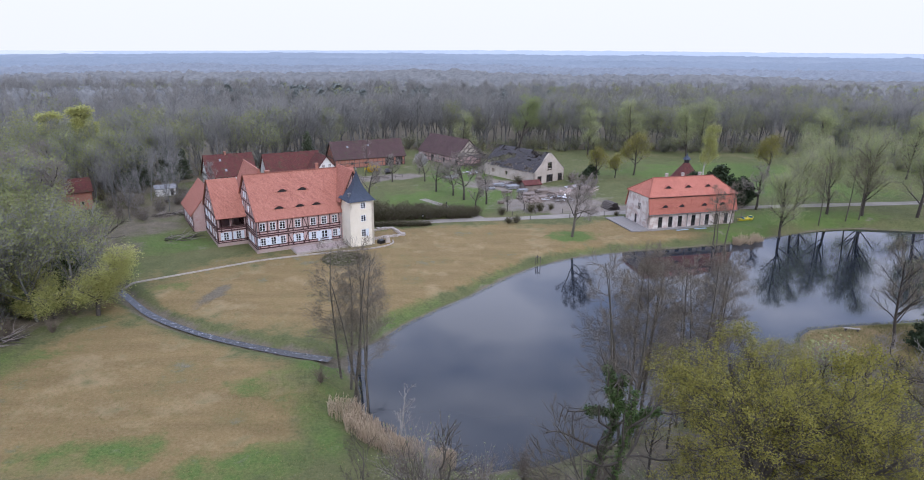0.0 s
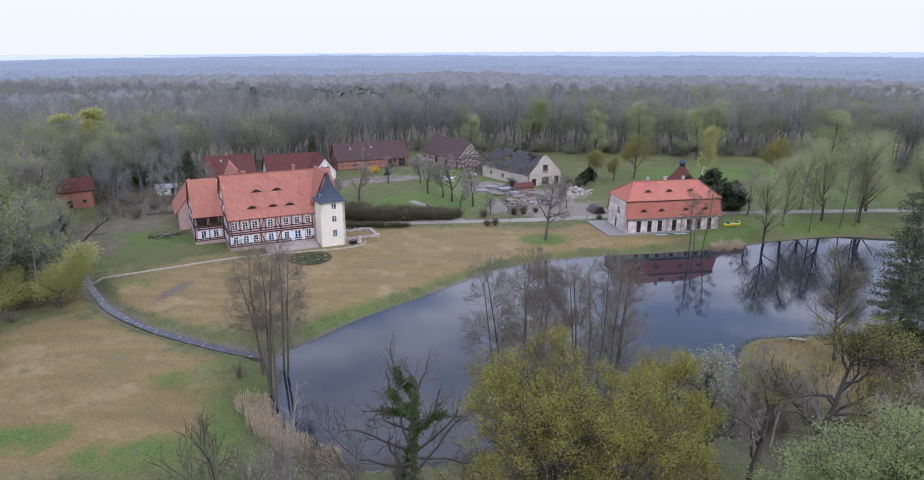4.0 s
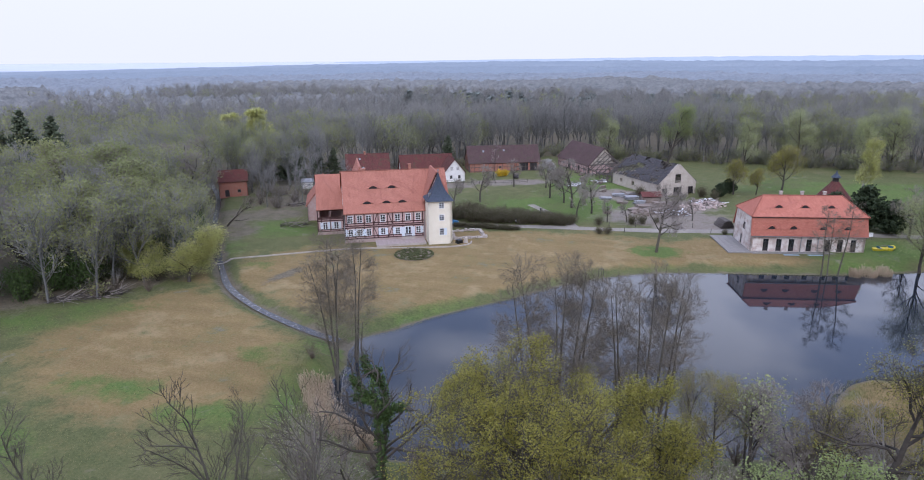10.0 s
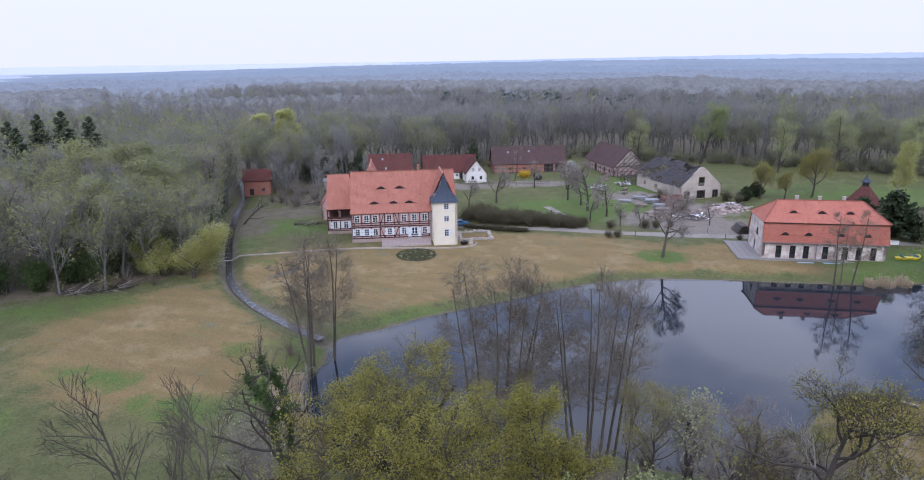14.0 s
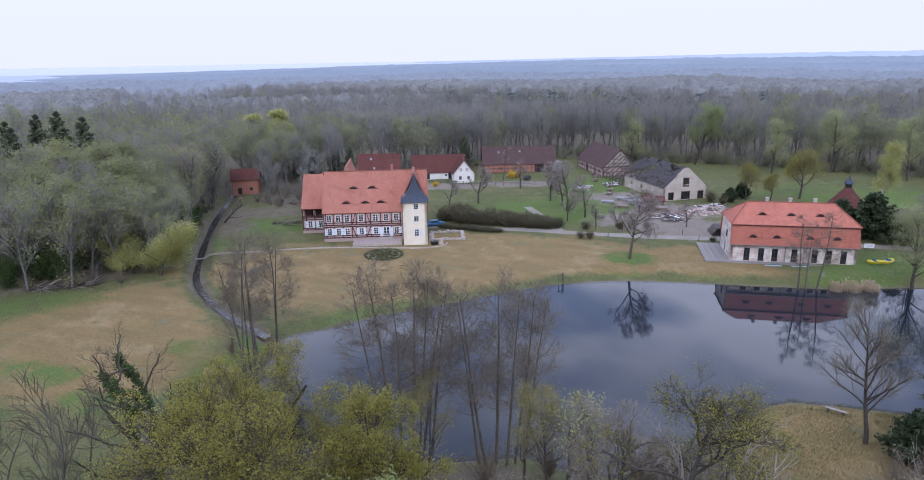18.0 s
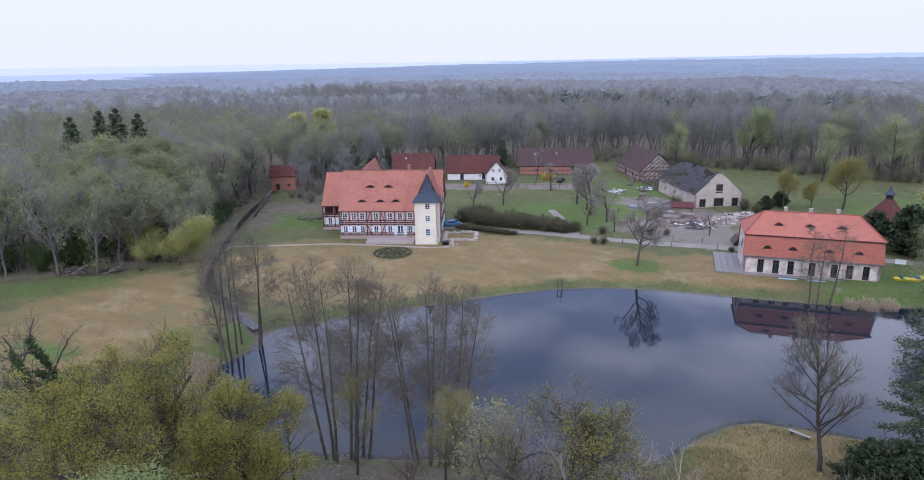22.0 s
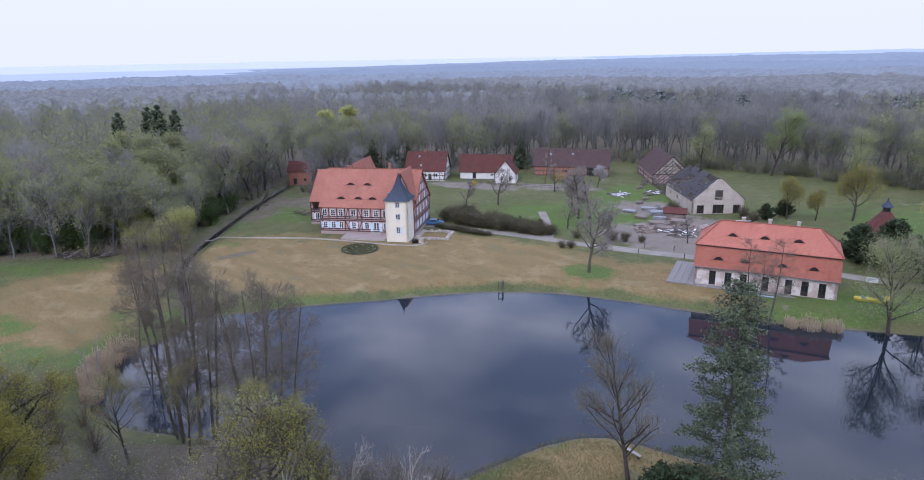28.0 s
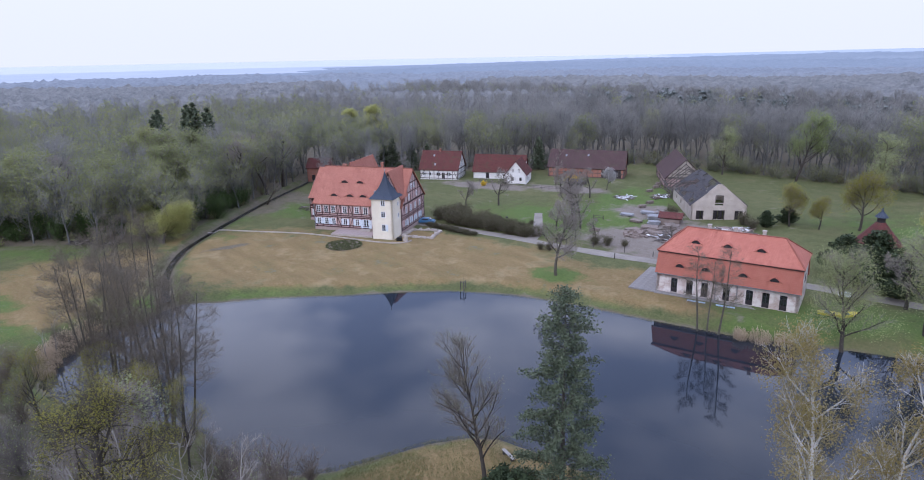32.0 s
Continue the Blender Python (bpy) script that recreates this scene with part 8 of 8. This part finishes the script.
board_heap(24.4, 178.0, 4.2, 90, "heap of old grey and white boards on bare earth", (PLANK, TIMBER_GREY, WHITE_PAINT, PLANK, TIMBER_GREY))
board_heap(18.5, 180.5, 3.2, 50, "scattered heap of brown boards and laths", (PLANK, TIMBER_GREY, PLANK))
board_heap(33.0, 192.5, 4.0, 80, "heap of broken pale boards beside the ruined barn", (WHITE_PAINT, RUBBLE, TIMBER_GREY, PLANK))
board_heap(12.5, 195.5, 4.0, 70, "jumble of boards beside the sheet stacks", (TIMBER_GREY, PLANK, SHEET))
board_heap(1.0, 214.0, 2.6, 40, "low heap of boards on the grass by the barn", (TIMBER_GREY, PLANK, WHITE_PAINT))
board_heap(-6.2, 206.0, 2.4, 40, "low row of boards on the grass", (TIMBER_GREY, PLANK, WHITE_PAINT))


def logs(x, y, turn):
    ob = thing("log_pile", pose(x, y, at_ground(x, y), 0, 0, turn), "pile of grey stacked logs beside the drive", "logs")
    me = raw("log", *(lambda v, f: (v, f.tolist()))(*tubes([((-2.2, 0, 0), (2.2, 0, 0), 0.2, 0.2)], 9)), TIMBER_GREY)
    for row in range(5):
        for k in range(8 - row):
            part("log", me, ob).matrix_basis = pose(ry.uniform(-0.3, 0.3), (k - (8 - row) / 2) * 0.42, 0.2 + row * 0.36, ry.uniform(0, 360))


logs(36.0, 166.5, 110)


def car(x, y, turn, mat, label):
    ob = thing("car", pose(x, y, at_ground(x, y), 0, 0, turn), label, "car")
    prof = [(-2.1, 0.35), (-2.15, 0.75), (-1.9, 0.95), (-1.25, 1.42), (0.45, 1.46), (1.1, 0.98), (1.95, 0.85), (2.12, 0.6), (2.1, 0.35)]
    v = [(px, s * (0.84 - 0.18 * (pz > 1.1)), pz) for s in (-1, 1) for px, pz in prof]
    n = len(prof)
    f = [tuple(range(n)), tuple(range(2 * n - 1, n - 1, -1))] + [(i, n + i, n + (i + 1) % n, (i + 1) % n) for i in range(n)]
    body = part("body", raw("body", v, f, mat), ob)
    part("windscreen", Mesh().slab([(0.52, -0.6, 1.44), (1.08, -0.72, 1.02), (1.08, 0.72, 1.02), (0.52, 0.6, 1.44)], -0.02).data("windscreen", GLASS), body)
    for sy in (-1, 1):
        part("window", Mesh().box(-1.2, 0.45, sy * 0.79 - 0.03, sy * 0.79 + 0.03, 1.0, 1.36).data("window", DARK_DOOR), body)
        for px in (-1.3, 1.3):
            w = part("wheel", raw("tyre", *(lambda a, b: (a, b.tolist()))(*tubes([((px, sy * 0.7, 0.32), (px, sy * 0.88, 0.32), 0.32, 0.32)], 12)), TYRE), ob)
            part("rim", Mesh().box(px - 0.14, px + 0.14, sy * 0.885 - 0.01, sy * 0.885 + 0.01, 0.18, 0.46).data("rim", LEAD), w)
        part("headlight", Mesh().box(2.06, 2.14, sy * 0.6 - 0.14, sy * 0.6 + 0.14, 0.62, 0.76).data("headlight", WHITE_PAINT), body)


car(-27.4, 149.0, 40, BLUE_PAINT, "blue car parked behind the manor")
car(-27.0, 213.5, 100, DARK_DOOR, "dark car parked beside the barn")


def lamp_post(x, y, h=3.6):
    ob = thing("street_lamp", Matrix.Translation((x, y, at_ground(x, y))), "slim dark lamp post beside the path", "lamp post", "lamp posts")
    part("post", raw("post", *(lambda a, b: (a, b.tolist()))(*tubes([((0, 0, -0.2), (0, 0, h), 0.06, 0.04)], 8)), IRON), ob)
    part("lantern", Mesh().box(-0.14, 0.14, -0.14, 0.14, h, h + 0.35).box(-0.2, 0.2, -0.2, 0.2, h + 0.35, h + 0.42).data("lantern", IRON), ob)


lamp_post(-6.4, 156.4)
lamp_post(9.0, 163.0)


def bollard(x, y):
    ob = thing("bollard", Matrix.Translation((x, y, at_ground(x, y))), "dark bollard with a white band beside the drive", "bollard")
    part("post", raw("post", *(lambda a, b: (a, b.tolist()))(*tubes([((0, 0, -0.2), (0, 0, 1.35), 0.2, 0.17)], 10)), IRON), ob)
    part("band", raw("band", *(lambda a, b: (a, b.tolist()))(*tubes([((0, 0, 0.6), (0, 0, 0.9), 0.215, 0.205)], 10)), WHITE_PAINT), ob, "white band")


bollard(-12.2, 155.2)


def tree_guard(x, y):
    ob = thing("tree_guard", Matrix.Translation((x, y, at_ground(x, y))), "wooden stakes round a young shore tree", "tree guard")
    for dx, dy in ((-0.45, -0.4), (0.45, -0.4), (0, 0.5)):
        part("stake", Mesh().beam((dx, dy, -0.3), (dx, dy, 1.7), 0.1, 0.1).data("stake", TIMBER_GREY), ob)
    part("rail", Mesh().beam((-0.5, -0.4, 1.5), (0.5, -0.4, 1.5), 0.08, 0.05).beam((-0.45, -0.4, 1.5), (0, 0.5, 1.5), 0.08, 0.05).beam((0.45, -0.4, 1.5), (0, 0.5, 1.5), 0.08, 0.05).data("rail", TIMBER_GREY), ob)
    part("sapling", raw("sapling", *(lambda a, b: (a, b.tolist()))(*tubes([((0, 0, -0.1), (0.05, 0, 2.9), 0.03, 0.012)], 5)), BARK), ob)


tree_guard(12.4, 124.4)


def bench(x, y, turn):
    ob = thing("bench", pose(x, y, at_ground(x, y), 0, 0, turn), "weathered log bench on the grassy spit", "bench")
    part("seat", Mesh().box(-1.1, 1.1, -0.2, 0.2, 0.4, 0.48).data("seat", DEADWOOD), ob)
    for s in (-0.8, 0.8):
        part("leg", Mesh().box(s - 0.12, s + 0.12, -0.17, 0.17, -0.1, 0.4).data("leg", TIMBER_GREY), ob)


bench(55.4, 90.6, -15)


def pedal_boat(x, y, turn):
    ob = thing("pedal_boat", pose(x, y, at_ground(x, y) + 0.02, 0, 0, turn), "yellow plastic boat drawn up on the grass", "boat", "boats on the grass")
    v, f, prof = [], [], [(-1.7, 0.35), (-1.2, 0.7), (0.6, 0.72), (1.5, 0.4), (1.95, 0.05)]
    for z, s in ((0.0, 0.75), (0.42, 1.0)):
        v += [(px * (0.9 + 0.1 * s), w * s, z) for px, w in prof] + [(px * (0.9 + 0.1 * s), -w * s, z) for px, w in reversed(prof)]
    n = len(v) // 2
    f = [tuple(range(n))] + [(i, n + i, n + (i + 1) % n, (i + 1) % n) for i in range(n)] + [tuple(range(2 * n - 1, n - 1, -1))]
    part("hull", raw("hull", v, f, YELLOW), ob)
    part("seat", Mesh().box(-0.5, 0.0, -0.5, 0.5, 0.42, 0.5).box(-0.6, -0.5, -0.5, 0.5, 0.42, 0.85).data("seat", BLUE_PAINT), ob, "blue seat")


pedal_boat(66.0, 154.2, 20)
pedal_boat(68.2, 155.6, 65)


def fence(pts, label, h=1.2):
    ob = thing("fence", IDENT, label, "fence")
    c = smooth_line(pts, 2.6)
    post = Mesh().box(-0.05, 0.05, -0.05, 0.05, -0.3, h).data("post", TIMBER_GREY)
    for x, y in c:
        part("post", post, ob).matrix_basis = Matrix.Translation((x, y, at_ground(x, y)))
    for (ax, ay), (bx, by) in zip(c, c[1:]):
        for z in (h * 0.45, h * 0.85):
            part("rail", Mesh().beam((ax, ay, at_ground(ax, ay) + z), (bx, by, at_ground(bx, by) + z), 0.05, 0.09).data("rail", TIMBER_GREY), ob)


fence([(-56, 196), (-40, 198.5), (-26, 203), (-20, 207)], "low weathered wooden fence before the cottages")
fence([(1.0, 181.0), (5.5, 182.5)], "short dark wooden fence on the yard lawn")
for x, y in ((10.0, 158.5), (16.0, 160.2), (23.0, 161.8), (29.0, 163.2), (36.0, 164.9), (14.0, 154.3), (24.0, 156.6), (33.0, 159.0)):
    placed("fence_post", Mesh().box(-0.06, 0.06, -0.06, 0.06, -0.3, 1.1).beam((0, 0, 1.06), (0, 0, 1.16), 0.16, 0.16).data("fence_post", TIMBER_GREY), Matrix.Translation((x, y, at_ground(x, y))), "short wooden post beside the drive", "post", "posts along the drive")


def notice_board(x, y, turn):
    ob = thing("notice_board", pose(x, y, at_ground(x, y), 0, 0, turn), "white notice board with plain grey bars beside the drive", "sign")
    part("board", Mesh().box(-0.9, 0.9, -0.03, 0.03, 0.7, 1.6).data("board", WHITE_PAINT), ob)
    part("bar", Mesh().box(-0.7, 0.7, -0.036, -0.03, 1.3, 1.4).box(-0.7, 0.4, -0.036, -0.03, 1.05, 1.12).data("bar", LEAD), ob)
    for s in (-0.8, 0.8):
        part("post", Mesh().box(s - 0.05, s + 0.05, 0.03, 0.11, -0.3, 1.7).data("post", TIMBER_GREY), ob)


notice_board(65.5, 162.5, 10)
